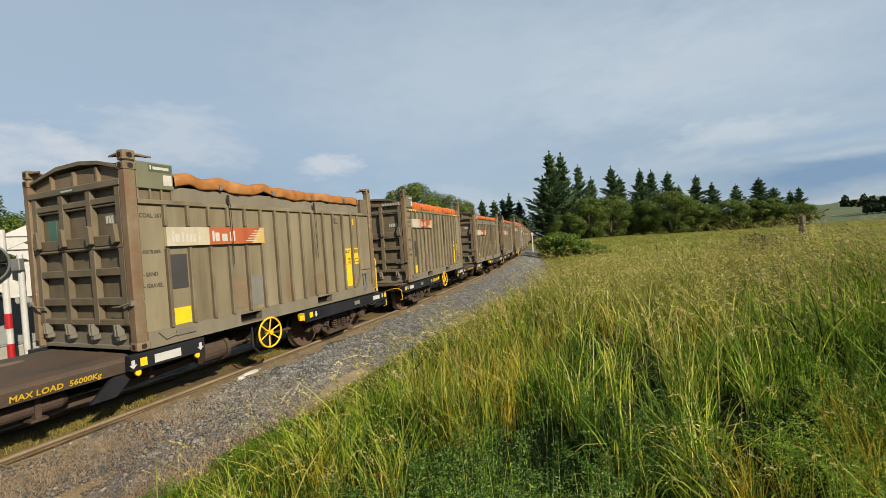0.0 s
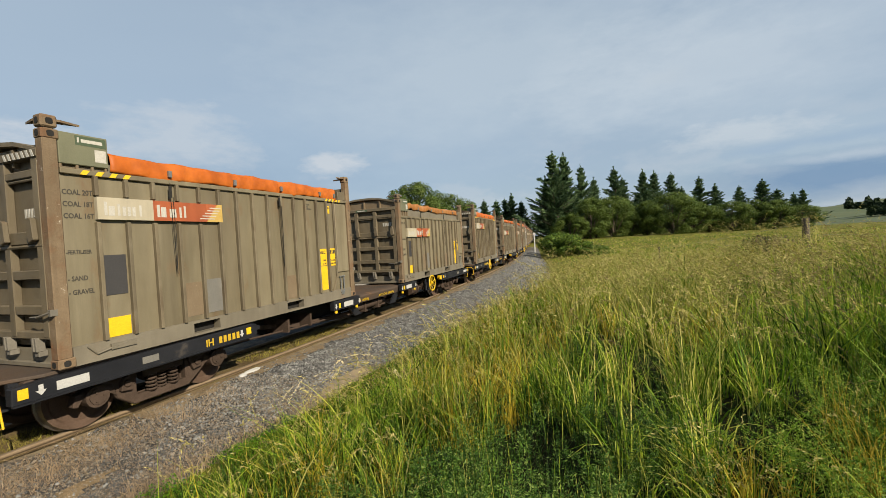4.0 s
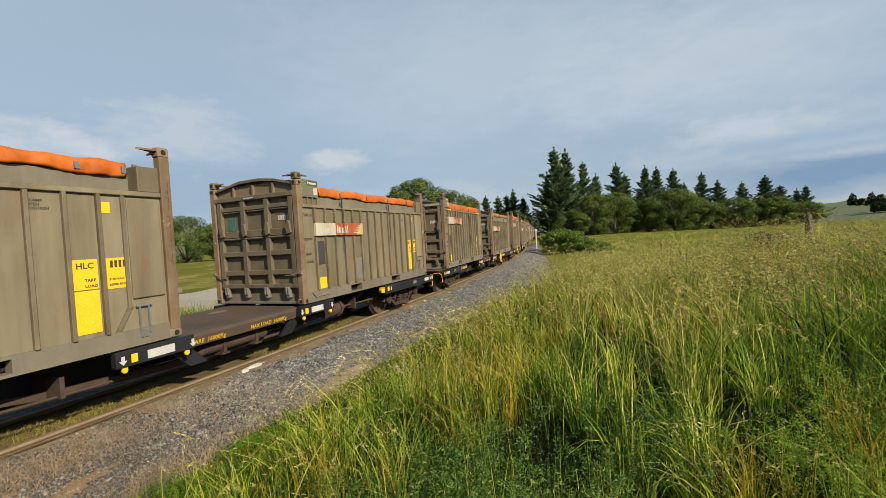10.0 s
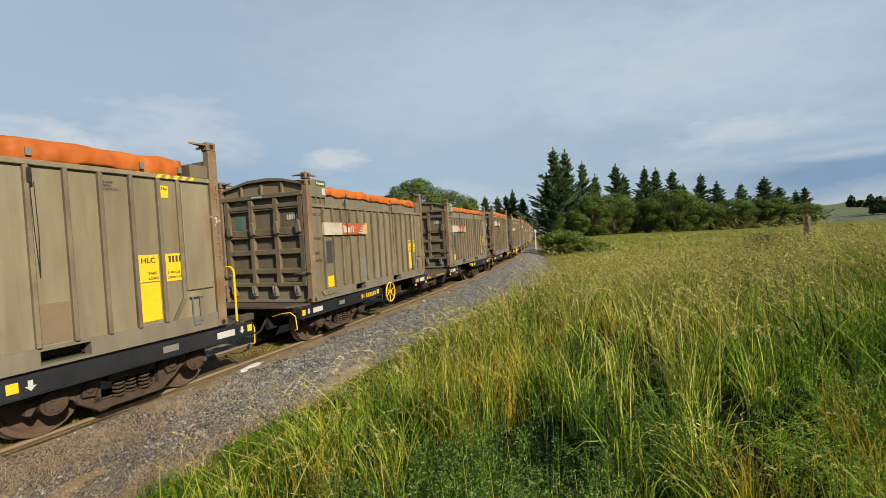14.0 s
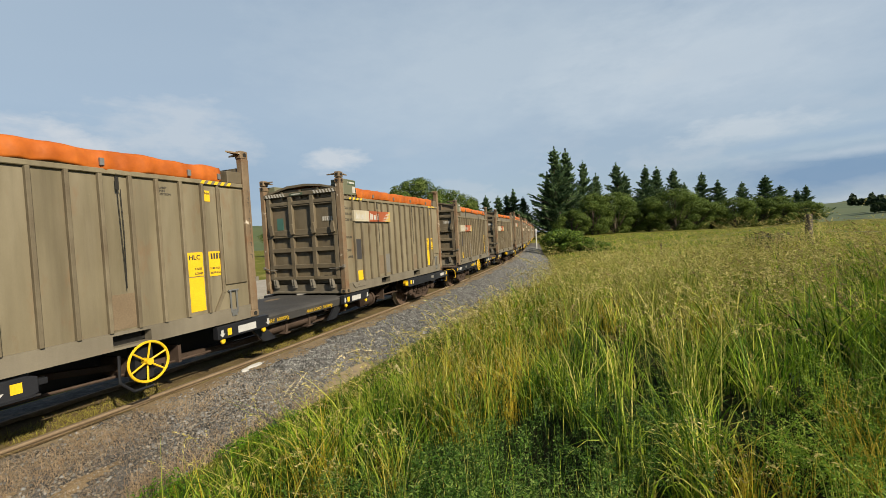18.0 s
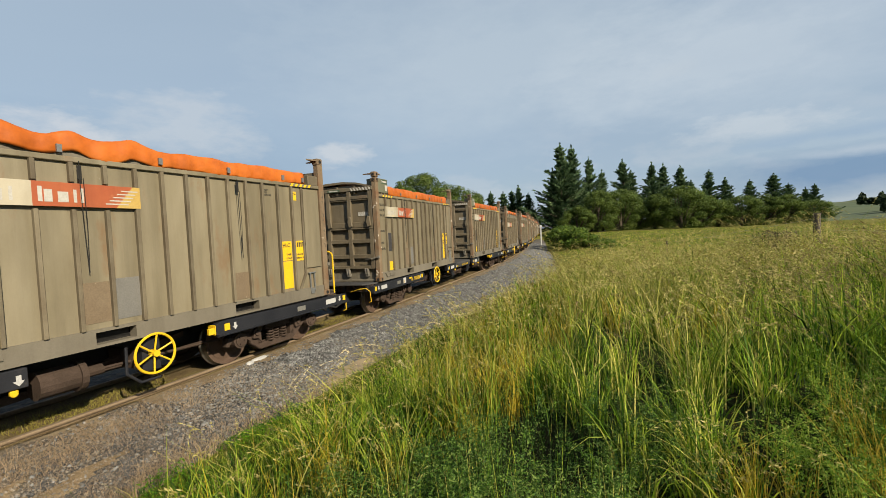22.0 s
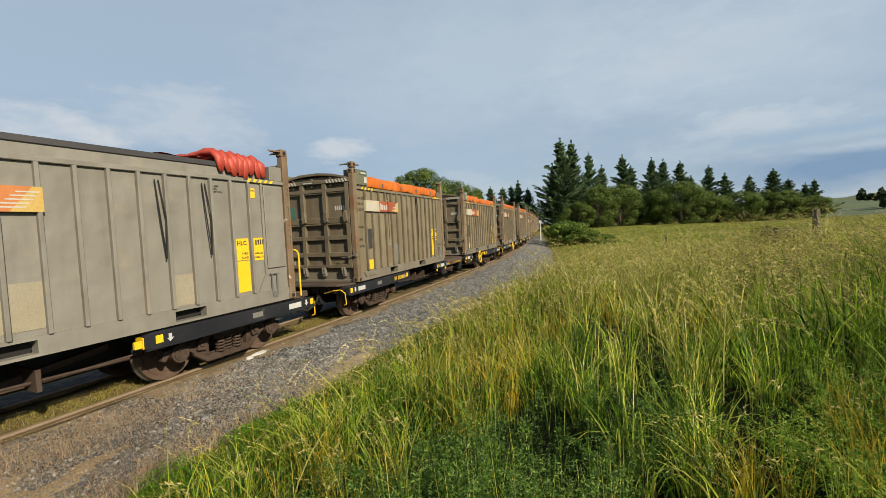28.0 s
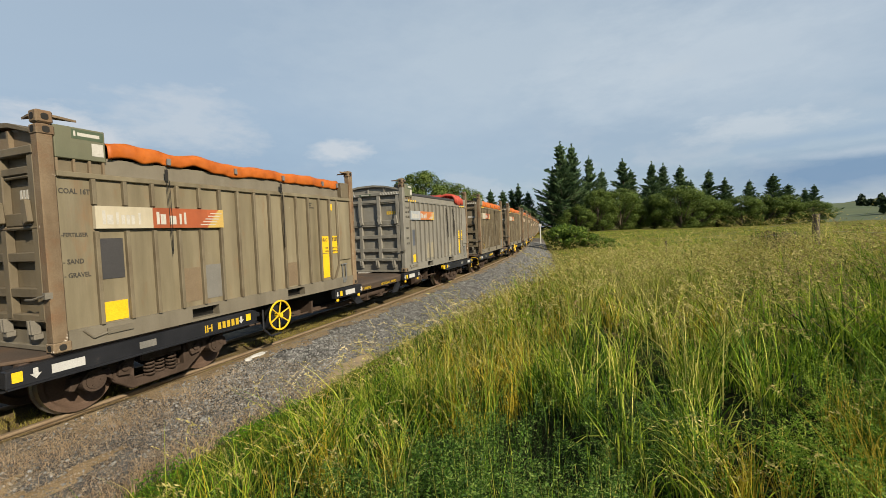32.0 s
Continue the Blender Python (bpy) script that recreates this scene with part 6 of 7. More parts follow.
def make_grass():
    rng = np.random.default_rng(31)
    for name, mat, n, per, d0, d1, power, tall, wide, levels, radius in (
            ("long_grass", GRASS, 300, 62, 1.35, 5.5, 0.62, 0.80, 0.0125, 6, 0.15),
            ("long_grass", GRASS, 820, 34, 5.0, 12.0, 0.62, 0.92, 0.021, 5, 0.19),
            ("long_grass", GRASS, 1000, 20, 11.5, 22.0, 0.7, 0.85, 0.036, 4, 0.26),
            ("ripe_grass", GRASS_GOLD, 190, 38, 2.0, 5.5, 0.7, 0.92, 0.010, 6, 0.12),
            ("ripe_grass", GRASS_GOLD, 760, 28, 5.0, 12.0, 0.65, 1.02, 0.017, 5, 0.15),
            ("ripe_grass", GRASS_GOLD, 1200, 20, 11.5, 22.0, 0.75, 0.95, 0.030, 4, 0.22),
            ("ripe_grass", GRASS_GOLD, 2400, 22, 20.0, 52.0, 0.7, 0.45, 0.032, 3, 0.35),
            ("meadow_grass", GRASS_GOLD, 2600, 16, 48.0, 108.0, 0.8, 0.30, 0.07, 3, 0.8)):
        c = fan(rng, n, d0, d1, power)
        d, r = np.hypot(c[:, 0], c[:, 1]), verge(c[:, 0], c[:, 1])[1]
        gap = patch_noise(c, 3.6, 4.0) + 0.5 * patch_noise(c, 6.1, 9.0)
        keep = ((gap > 0.76) | (r < 4.6) | (d > 18)) & ((herb_share(c) < 0.1) | (rng.uniform(0, 1, n) < 0.14))
        if mat is GRASS_GOLD and d0 < 10:
            keep &= patch_noise(c, 0.55, 1.0) + 0.35 * step_(5, 11, d) + 0.4 * (1 - step_(3.4, 5.0, r)) > 0.45
        if mat is GRASS and d0 < 10:
            keep &= (r > 3.4) | (rng.uniform(0, 1, n) < 0.4)
        keep &= open_here(c)
        keep &= (r > 3.5) | (verge(c[:, 0], c[:, 1])[0] > 9.5) | (rng.uniform(0, 1, n) < 0.05)
        xy, vigour, out = tussocks(rng, c[keep], per, radius)
        s, r = verge(xy[:, 0], xy[:, 1])
        d = np.hypot(xy[:, 0], xy[:, 1])
        ok = (r > 2.35 + 0.22 * np.sin(s * 0.8) + 0.12 * np.sin(s * 2.1 + 1)) & (d > 1.55)
        xy, r, vigour, out, d = xy[ok], r[ok], vigour[ok], out[ok], d[ok]
        low = 0.10 + 0.90 * step_(2.8, 5.0, r)
        t = tall * low * (0.75 + 0.25 * step_(1.6, 4.0, d)) * vigour * rng.uniform(0.35, 1.12, len(xy))
        grow(name, xy, t, wide * rng.uniform(0.5, 1.35, len(xy)), 0.52, mat, "long green and yellowing grass in tufts on the bank", "grass", n, levels, 0.42, 0.03, out)
    # taller ripe grass where the bank rises beside the fence
    a, d = rng.uniform(radians(36), radians(51), 200), 5.0 + 5.5 * rng.uniform(0, 1, 200) ** 0.8
    xy, vigour, out = tussocks(rng, np.stack([d * np.sin(a), d * np.cos(a)], -1), 34, 0.16)
    ob, tip = grow("long_grass", xy, 0.98 * vigour * rng.uniform(0.45, 1.1, len(xy)), 0.013 * rng.uniform(0.5, 1.3, len(xy)), 0.5, GRASS, "tall green grass beside the fence", "grass", 46, 5, 0.42, 0.03, out)
    head_sprays(tip[rng.uniform(0, 1, len(tip)) < 0.16], rng, 1.15, DULL_SEED)
    a, d = rng.uniform(radians(14), radians(51), 250), 7.0 + 6.0 * rng.uniform(0, 1, 250)
    xy, vigour, out = tussocks(rng, np.stack([d * np.sin(a), d * np.cos(a)], -1), 26, 0.20)
    ob, tip = grow("ripe_grass", xy, (0.72 + 0.55 * vigour) * (1 - 0.35 * step_(0.52, 0.70, np.arctan2(xy[:, 0], xy[:, 1]))) * rng.uniform(0.6, 1.1, len(xy)), 0.0105 * rng.uniform(0.6, 1.3, len(xy)), 0.40, STALK, "tall straw-coloured grass along the top of the bank", "grass", 47, 5, 0.30, 0.03, out)
    head_sprays(tip[rng.uniform(0, 1, len(tip)) < 0.35], rng, 1.5, SEED)
    # golden tufts along the ballast's edge and in drifts over the bank
    n = 420
    s, r = 8.0 + 26.0 * rng.uniform(0, 1, n) ** 1.4, rng.uniform(2.8, 5.0, n)
    x, y = track_spots(s, r + shoulder(s))
    c = np.concatenate([np.stack([x, y], -1), fan(rng, 700, 5.5, 16.0, 0.7)])
    r = verge(c[:, 0], c[:, 1])[1]
    c = c[(r > 3.4) & (patch_noise(c, 0.9, 6.0) > 0.42) & open_here(c)]
    c = np.concatenate([c, np.array([0.45, 5.2]) + rng.normal(size=(28, 2)) * (0.5, 0.7)])
    xy, vigour, out = tussocks(rng, c, 26, 0.13)
    r, d = verge(xy[:, 0], xy[:, 1])[1], np.hypot(xy[:, 0], xy[:, 1])
    xy, vigour, out, r, d = (v[r > 2.5] for v in (xy, vigour, out, r, d))
    t = 0.92 * (0.26 + 0.74 * step_(3.2, 5.0, r)) * vigour * rng.uniform(0.4, 1.1, len(xy))
    ob, tip = grow("golden_grass", xy, t, (0.0045 + 0.0009 * d) * rng.uniform(0.6, 1.3, len(xy)), 0.42, YELLOW_GRASS, "ripe golden grass in drifts on the bank", "grass", 45, 4, 0.5, 0.03, out)
    pick = rng.uniform(0, 1, len(tip)) < 0.18
    head_sprays(tip[pick], rng, 1.2, SEED)
    # bright dry tufts in the foreground
    c = np.array([(2.3, 2.3), (2.55, 2.6), (2.1, 2.05), (2.7, 3.0), (1.62, 2.35), (1.75, 2.5), (1.5, 2.2), (1.85, 2.3), (-0.62, 2.25), (-0.75, 2.5), (-0.9, 2.9), (-0.2, 4.3), (0.2, 4.8), (-0.6, 3.6), (0.0, 4.0), (0.35, 4.3), (0.5, 5.0), (-0.1, 5.2), (0.7, 4.6), (0.9, 5.4), (0.3, 5.8), (-0.3, 3.4), (-0.5, 3.0), (0.15, 3.6)])
    xy, vigour, out = tussocks(rng, c, 42, 0.10)
    ob, tip = grow("yellow_grass", xy, 0.72 * vigour * rng.uniform(0.4, 1.1, len(xy)), np.full(len(xy), 0.0055), 0.3, YELLOW_GRASS, "dry yellow grass tufts among the herbs", "grass", 44, 5, 0.35, 0.02, out)
    head_sprays(tip[rng.uniform(0, 1, len(tip)) < 0.14], rng, 0.9, SEED)
    # low undergrowth, its dark tones standing in for shade between the tufts
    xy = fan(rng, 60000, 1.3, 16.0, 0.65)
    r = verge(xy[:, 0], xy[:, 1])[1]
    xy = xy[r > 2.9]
    grow("undergrowth_grass", xy, rng.uniform(0.10, 0.36, len(xy)), 0.006 + 0.0007 * np.hypot(xy[:, 0], xy[:, 1]), 0.8, SHADE_GRASS, "low grass between the tufts, coloured dark as in shade", "grass", 77, 3)
    # short fresh grass along the ballast
    n = 44000
    s = rng.uniform(4.5, 26, n)
    r = 1.75 + 2.25 * rng.uniform(0, 1, n)
    keep = r > 2.12 - 0.26 * step_(9.0, 11.0, s) + 0.16 * np.sin(s * 0.8) + 0.12 * np.sin(s * 2.1 + 1) + 0.25 * (1 - step_(6.5, 9.5, s))
    x, y = track_spots(s[keep], r[keep] + shoulder(s[keep]))
    xy = np.stack([x, y], -1)
    grow("short_grass", xy, (0.03 + (0.06 + 0.20 * step_(2.3, 3.2, r[keep])) * rng.uniform(0, 1, len(xy)) ** 1.4 + 0.10 * step_(2.7, 3.8, r[keep])) * (0.6 + 0.8 * patch_noise(xy, 4.0, 3.0)), 0.008 * rng.uniform(0.5, 1.3, len(xy)), 0.7, LAWN, "short bright green grass beside the ballast", "grass", 41, 3)
    n = 34000
    s, r = rng.uniform(5.0, 11.0, n), rng.uniform(2.3, 3.9, n)
    x, y = track_spots(s, r)
    xy = np.stack([x, y], -1)
    keep = (r > 2.3 + 0.16 * np.sin(s * 0.8) + 0.12 * np.sin(s * 2.1 + 1) + 0.25 * (1 - step_(6.5, 9.5, s))) & (patch_noise(xy, 5.0, 1.0) > 0.30)
    spots = np.stack([x, y, height(x, y) + (0.05 + 0.16 * patch_noise(xy, 4.0, 3.0)) * rng.uniform(0.2, 1.0, n)], -1)[keep]
    verts, faces = leaf_cloud(spots, 0.013, rng, 0.5, 2.0)
    tagged(new("clover", from_arrays("clover", verts, faces, CLOVER)), "low bright green clover beside the ballast", "weeds", kind="stuff")
    make_herbs(HERB_PATCHES, HERB, 37, "dark green leafy herbs among the grass", 0.03)
    make_herbs(FRESH_PATCHES, FRESH_HERB, 39, "fresh green leafy herbs among the grass", 0.008)
    # stalks with seed heads
    for count, d0, d1, mat, big, seed in ((260, 2.4, 5.0, SEED, 1.0, 51), (3600, 4.2, 12.0, SEED, 1.5, 52), (700, 3.5, 14.0, DULL_SEED, 1.3, 53), (1700, 11.0, 24.0, SEED, 1.8, 54), (400, 22.0, 32.0, SEED, 2.2, 55)):
        xy = fan(rng, count, d0, d1, 0.7)
        r = verge(xy[:, 0], xy[:, 1])[1]
        xy = xy[(r > 3.5) & (patch_noise(xy, 1.7, seed) > 0.42) & (herb_share(xy) < 0.3)]
        m = len(xy)
        r, d = verge(xy[:, 0], xy[:, 1])[1], np.hypot(xy[:, 0], xy[:, 1])
        tall = (0.72 + 0.42 * rng.uniform(0, 1, m) ** 1.5) * (0.72 + 0.28 * step_(2.0, 5.0, d)) * (0.40 + 0.60 * step_(3.4, 5.2, r))
        ob, tip = grow("grass_stalks", xy, tall, np.full(m, 0.0038 * big), 0.42, STALK, "thin ripe grass stalks", "grass", seed, 4, 0.18)
        head_sprays(tip, rng, big, mat)
    # golden stalks leaning out over the ballast, and one tall sheaf on the bank
    n = 46
    s, r = 6.4 + 9.6 * rng.uniform(0, 1, n) ** 1.3, rng.uniform(3.3, 4.9, n)
    x, y = track_spots(s, r + shoulder(s))
    xy = np.stack([x, y], -1)
    ob, tip = grow("grass_stalks", xy, rng.uniform(0.5, 1.02, n), np.full(n, 0.0055), 0.34, YELLOW_GRASS, "tall pale grass stalks beside the ballast", "grass", 57, 5, 0.15)
    head_sprays(tip, rng, 1.0, SEED)
    n = 22
    xy = np.stack([rng.uniform(-1.3, 0.1, n), rng.uniform(2.0, 4.6, n)], -1)
    xy = xy[verge(xy[:, 0], xy[:, 1])[1] > 2.75]
    n = len(xy)
    ob, tip = grow("grass_stalks", xy, rng.uniform(0.5, 1.0, n), np.full(n, 0.005), 0.3, YELLOW_GRASS, "tall pale grass stalks beside the ballast", "grass", 56, 5, 0.15)
    head_sprays(tip, rng, 0.8, SEED, 22)
    # pale plumes arching over
    n = 26
    s, r = rng.uniform(9.0, 14.5, n), rng.uniform(3.6, 5.4, n)
    x, y = track_spots(s, r)
    ob, tip = grow("grass_stalks", np.stack([x, y], -1), rng.uniform(0.75, 1.1, n), np.full(n, 0.005), 0.3, GRASS_GOLD, "thin ripe grass stalks", "grass", 59, 4, 0.1)
    head_sprays(tip, rng, 1.1, PLUME, 40, 1.2)
    n = 120
    xy = np.array([7.35, 8.75]) + rng.normal(size=(n, 2)) * 0.22
    ob, tip = grow("grass_stalks", xy, rng.uniform(0.85, 1.4, n), np.full(n, 0.014), 0.3, GRASS_GOLD, "sheaf of golden stalks before the fence post", "grass", 60, 4, 0.15)
    head_sprays(tip, rng, 1.3, SEED)
    n = 130
    xy = np.array([8.2, 11.6]) + rng.normal(size=(n, 2)) * 0.28
    ob, tip = grow("grass_stalks", xy, rng.uniform(0.8, 1.65, n), np.full(n, 0.011), 0.3, GRASS_GOLD, "sheaf of tall golden stalks on the bank", "grass", 58, 4, 0.15)
    head_sprays(tip, rng, 1.4, SEED)
    # dead straw on the stony strip, weeds between the rails
    patch_sheet_along("ground_dirt", DIRT, 3.0, 9.8, 0.78, 2.50)
    patch_sheet_along("ground_strip", DIRT, 10.0, 62.0, 0.64, 1.30, "tan dusty strip along the rail", 0.45)
    patch_sheet_along("ground_track", TRACK_SOIL, 3.0, 48.0, -0.62, 0.655, "brown mossy soil between the rails")
    n = 15000
    s, r = rng.uniform(3.4, 12.0, n), rng.uniform(0.8, 2.5, n)
    x, y = track_spots(s, r)
    z = np.interp(r, (0.8, 1.35, 1.7, 2.05, 2.4, 2.8), (-0.085, -0.09, -0.13, -0.22, -0.33, -0.46)) + 0.022
    verts, faces = scatter_stones(n, np.stack([x, y, z], -1), rng.uniform(0.005, 0.02, n), 24)
    tagged(new("pebbles", from_arrays("pebbles", verts, faces, PEBBLE)), "small tan pebbles in the dry soil", "stones", kind="stuff")
    n = 34000
    s = rng.uniform(3.5, 12.5, n)
    r = rng.uniform(0.8, 2.6, n)
    keep = rng.uniform(0, 1, n) < (1 - step_(8.5, 12.0, s)) * (0.3 + 0.7 * step_(0.9, 1.6, r))
    x, y = track_spots(s[keep], r[keep])
    xy = np.stack([x, y], -1)
    grow("dead_straw", xy, rng.uniform(0.02, 0.12, len(xy)) + 0.15, np.full(len(xy), 0.006), 1.1, STRAW, "dead pinkish-brown straw on the stones", "dry grass", 61, 3, base_drop=0.02)
    n = 42000
    s = 3.5 + 40 * rng.uniform(0, 1, n) ** 1.4
    r = rng.uniform(-0.15, 0.53, n)
    keep = patch_noise(np.stack([s, r], -1), 1.4, 2.0) > 0.33
    x, y = track_spots(s[keep], r[keep])
    xy = np.stack([x, y], -1)
    grow("track_weeds", xy, rng.uniform(0.09, 0.17, len(xy)) + 0.03, np.full(len(xy), 0.010), 0.7, DRY_WEED, "yellow-brown weeds between the rails", "weeds", 62, 3, base_drop=0.0)


make_grass()


def make_verge():
    """Weeds and dry grass between the far rail and the road."""
    rng = np.random.default_rng(67)
    n = 520
    s, r = rng.uniform(6, 60, n), -rng.uniform(3.0, 8.4, n)
    keep = patch_noise(np.stack([s, r], -1), 0.8, 3.0) > 0.42
    x, y = track_spots(s[keep], r[keep])
    xy, vigour, out = tussocks(rng, np.stack([x, y], -1), 46, 0.30)
    grow("verge_grass", xy, 0.50 * vigour * rng.uniform(0.4, 1.1, len(xy)), np.full(len(xy), 0.02), 0.35, LAWN, "green weeds on the verge beside the road", "grass", 68, 3, 0.3, 0.02, out)
    n = 60
    s, r = rng.uniform(15.0, 21.0, n), -rng.uniform(6.2, 9.3, n)
    x, y = track_spots(s, r)
    xy, vigour, out = tussocks(rng, np.stack([x, y], -1), 60, 0.25)
    grow("verge_grass", xy, 0.85 * vigour * rng.uniform(0.4, 1.1, len(xy)), np.full(len(xy), 0.02), 0.35, LAWN, "tall green weeds at the road's edge", "grass", 70, 3, 0.3, 0.02, out)
    n = 160
    s, r = rng.uniform(14.5, 40, n), -rng.uniform(3.5, 9.0, n)
    x, y = track_spots(s, r)
    xy, vigour, out = tussocks(rng, np.stack([x, y], -1), 30, 0.22)
    ob, tip = grow("dry_weeds", xy, 0.62 * vigour * rng.uniform(0.4, 1.1, len(xy)), np.full(len(xy), 0.012), 0.3, STRAW, "dry brown weeds beside the track", "weeds", 69, 3, 0.1, 0.02, out)


make_verge()


# ---- trees, hedge and the far country ----
BARK = stuff("grey_brown_bark", [(0.07, 0.05, 0.035), (0.12, 0.09, 0.065)], 0.95, 0, 3.0, 0.5, 12)
PINE = blades("pine_needles", [(0.028, 0.060, 0.032), (0.060, 0.11, 0.052), (0.10, 0.165, 0.07), (0.15, 0.22, 0.09)], 0.3)
LEAF = blades("broad_leaves", [(0.035, 0.065, 0.012), (0.075, 0.12, 0.022), (0.115, 0.165, 0.034), (0.16, 0.21, 0.05)], 0.35)
BRAMBLE = blades("bramble_leaves", [(0.04, 0.08, 0.012), (0.10, 0.17, 0.024), (0.20, 0.26, 0.04)], 0.35)
HEDGE = blades("hedge_leaves", [(0.03, 0.06, 0.011), (0.06, 0.115, 0.020), (0.10, 0.155, 0.028), (0.24, 0.17, 0.085), (0.30, 0.21, 0.11)], 0.25)


def trunk(parent, tall, r, limbs, rng):
    bm = bmesh.new()
    pts = [Vector((0.02 * tall * math.sin(k * 1.3), 0.015 * tall * math.cos(k * 2.1), tall * k / 6)) for k in range(7)]
    for k in range(6):
        rod(bm, pts[k], pts[k + 1], r * (1 - k / 6.6), 8, r * (1 - (k + 1) / 6.6))
    for a, b, rr in limbs:
        rod(bm, a, b, rr, 5, rr * 0.35)
    part("trunk", bm, BARK, parent)


def build_pine(seed, tall=10.0):
    """A ragged conifer 10 m high: whorls of drooping boughs with gaps between."""
    rng = np.random.default_rng(seed)
    t = new("pine_tree")
    limbs, spots, ways = [], [], []
    z = 0.5
    while z < tall - 0.25:
        u = z / tall
        reach = (3.15 * (1 - u) ** 1.05 + 0.08) * rng.uniform(0.68, 1.2)
        for k in range(rng.integers(4, 7)):
            a = rng.uniform(0, 6.28)
            l = reach * rng.uniform(0.55, 1.15)
            rise = rng.uniform(0.0, 0.62) * (0.6 + 0.7 * u)
            tip = np.array([l * math.cos(a), l * math.sin(a), z + rise * l])
            limbs.append(((0, 0, z - 0.1), tuple(tip), 0.035 * (1.2 - u)))
            m = int(24 + 66 * l / 2)
            f = rng.uniform(0.10, 1.05, m)[:, None]
            p = np.array([0, 0, z]) * (1 - f) + tip * f + rng.normal(size=(m, 3)) * np.array([0.13, 0.13, 0.06]) * (1.1 - 0.6 * f)
            p[:, 2] += 0.26 * l * f[:, 0] ** 2
            spots.append(p)
            ways.append(np.tile((tip - np.array([0, 0, z])) / l, (m, 1)) + rng.normal(size=(m, 3)) * 0.40 + np.array([0, 0, 0.45]))
        z += rng.uniform(0.20, 0.34)
    spots.append(np.stack([rng.normal(size=30) * 0.05, rng.normal(size=30) * 0.05, rng.uniform(tall - 0.9, tall + 0.35, 30)], -1))
    ways.append(rng.normal(size=(30, 3)) * 0.3 + np.array([0, 0, 1.0]))
    trunk(t, tall, 0.17, limbs, rng)
    verts, faces = leaf_cloud(np.concatenate(spots), 0.115, rng, 0.1, 3.2, np.concatenate(ways))
    part("crown", from_arrays("crown", verts, faces, PINE), None, t)
    return t


def build_broadleaf(seed, mat=None, tall=6.0, wide=3.4, low=0.25, leaves=4200, size=0.17):
    """A round-headed tree: clumps of leaves set unevenly over limbs."""
    rng = np.random.default_rng(seed)
    t = new("broadleaf_tree")
    limbs, spots, outs = [], [], []
    clumps = 46
    for k in range(clumps):
        a = rng.uniform(0, 6.28)
        v = rng.uniform(-1.0, 1.0)
        ring_ = math.sqrt(max(0.0, 1 - v * v))
        rad = wide * 0.5 * rng.uniform(0.62, 1.0) * (1.0 if v < 0.3 else 0.9)
        c = np.array([rad * ring_ * math.cos(a), rad * ring_ * math.sin(a), tall * (low + (1 - low) * (0.5 + 0.46 * v))])
        if k % 3 == 0:
            limbs.append(((0, 0, tall * low * 1.2), tuple(c * 0.9), 0.05))
        m = leaves // clumps
        q = rng.normal(size=(m, 3))
        q /= np.linalg.norm(q, axis=1)[:, None]
        q *= (rng.uniform(0.3, 1.0, m) ** 0.5 * rng.uniform(0.35, 0.62) * wide / 3.4)[:, None]
        spots.append(c + q)
        outs.append(q / np.linalg.norm(q, axis=1)[:, None] + 0.5 * (c - np.array([0, 0, tall * 0.45])) / wide + rng.normal(size=(m, 3)) * 0.45)
    trunk(t, tall * 0.75, 0.16, limbs, rng)
    p = np.concatenate(spots)
    p[:, 2] = np.maximum(p[:, 2], 0.1)
    verts, faces = leaf_cloud(p, size, rng, 0.1, 1.4, None, np.concatenate(outs))
    part("crown", from_arrays("crown", verts, faces, mat or LEAF), None, t)
    return t


def plant(proto, x, y, top, label, category, group, wide=1.0, high=10.0, spin=0.0):
    z = float(height(np.array(x), np.array(y))) - 0.05
    k = (top - z) / high
    m = Matrix.Translation((x, y, z)) @ Matrix.Rotation(spin, 4, "Z") @ Matrix.Diagonal((k * wide, k * wide, k, 1))
    return tagged(copy_thing(proto, m), label, category, group)


PINES = [build_pine(71), build_pine(72), build_pine(73), build_pine(74)]
BROAD = [build_broadleaf(81, None, 6.0, 4.6, 0.02, 20000, 0.085), build_broadleaf(82, None, 6.0, 5.0, 0.04, 20000, 0.085), build_broadleaf(83, None, 6.0, 5.6, 0.0, 20000, 0.085)]
for i, (x, y, top, wide) in enumerate(((34.0, 126.1, 25.8, 0.78), (31.8, 127.0, 19.0, 0.55), (36.2, 128.5, 22.0, 0.6), (38.3, 129.5, 25.8, 0.60), (44.0, 131.7, 22.4, 0.60), (48.6, 133.5, 18.6, 0.7), (57.1, 138.7, 22.2, 0.75),
                                       (60.2, 139.6, 18.8, 0.8), (66.9, 139.8, 21.0, 0.7), (71.3, 141.0, 20.6, 0.72), (76.6, 140.5, 19.6, 0.8), (80.5, 141.5, 15.0, 0.8), (86.0, 140.8, 17.8, 0.85), (90.2, 139.3, 15.0, 0.9),
                                       (100.6, 142.9, 14.4, 0.8), (105.8, 139.4, 15.6, 1.0), (109.5, 138.0, 12.2, 1.1), (108.7, 130.7, 10.2, 0.9), (111.6, 130.8, 11.2, 0.9))):
    plant(PINES[i % 4], x, y, top, "tall dark ragged pine tree at the field's edge", "pine tree", "pines beyond the field", wide * 1.7, 10.0, i * 1.3)
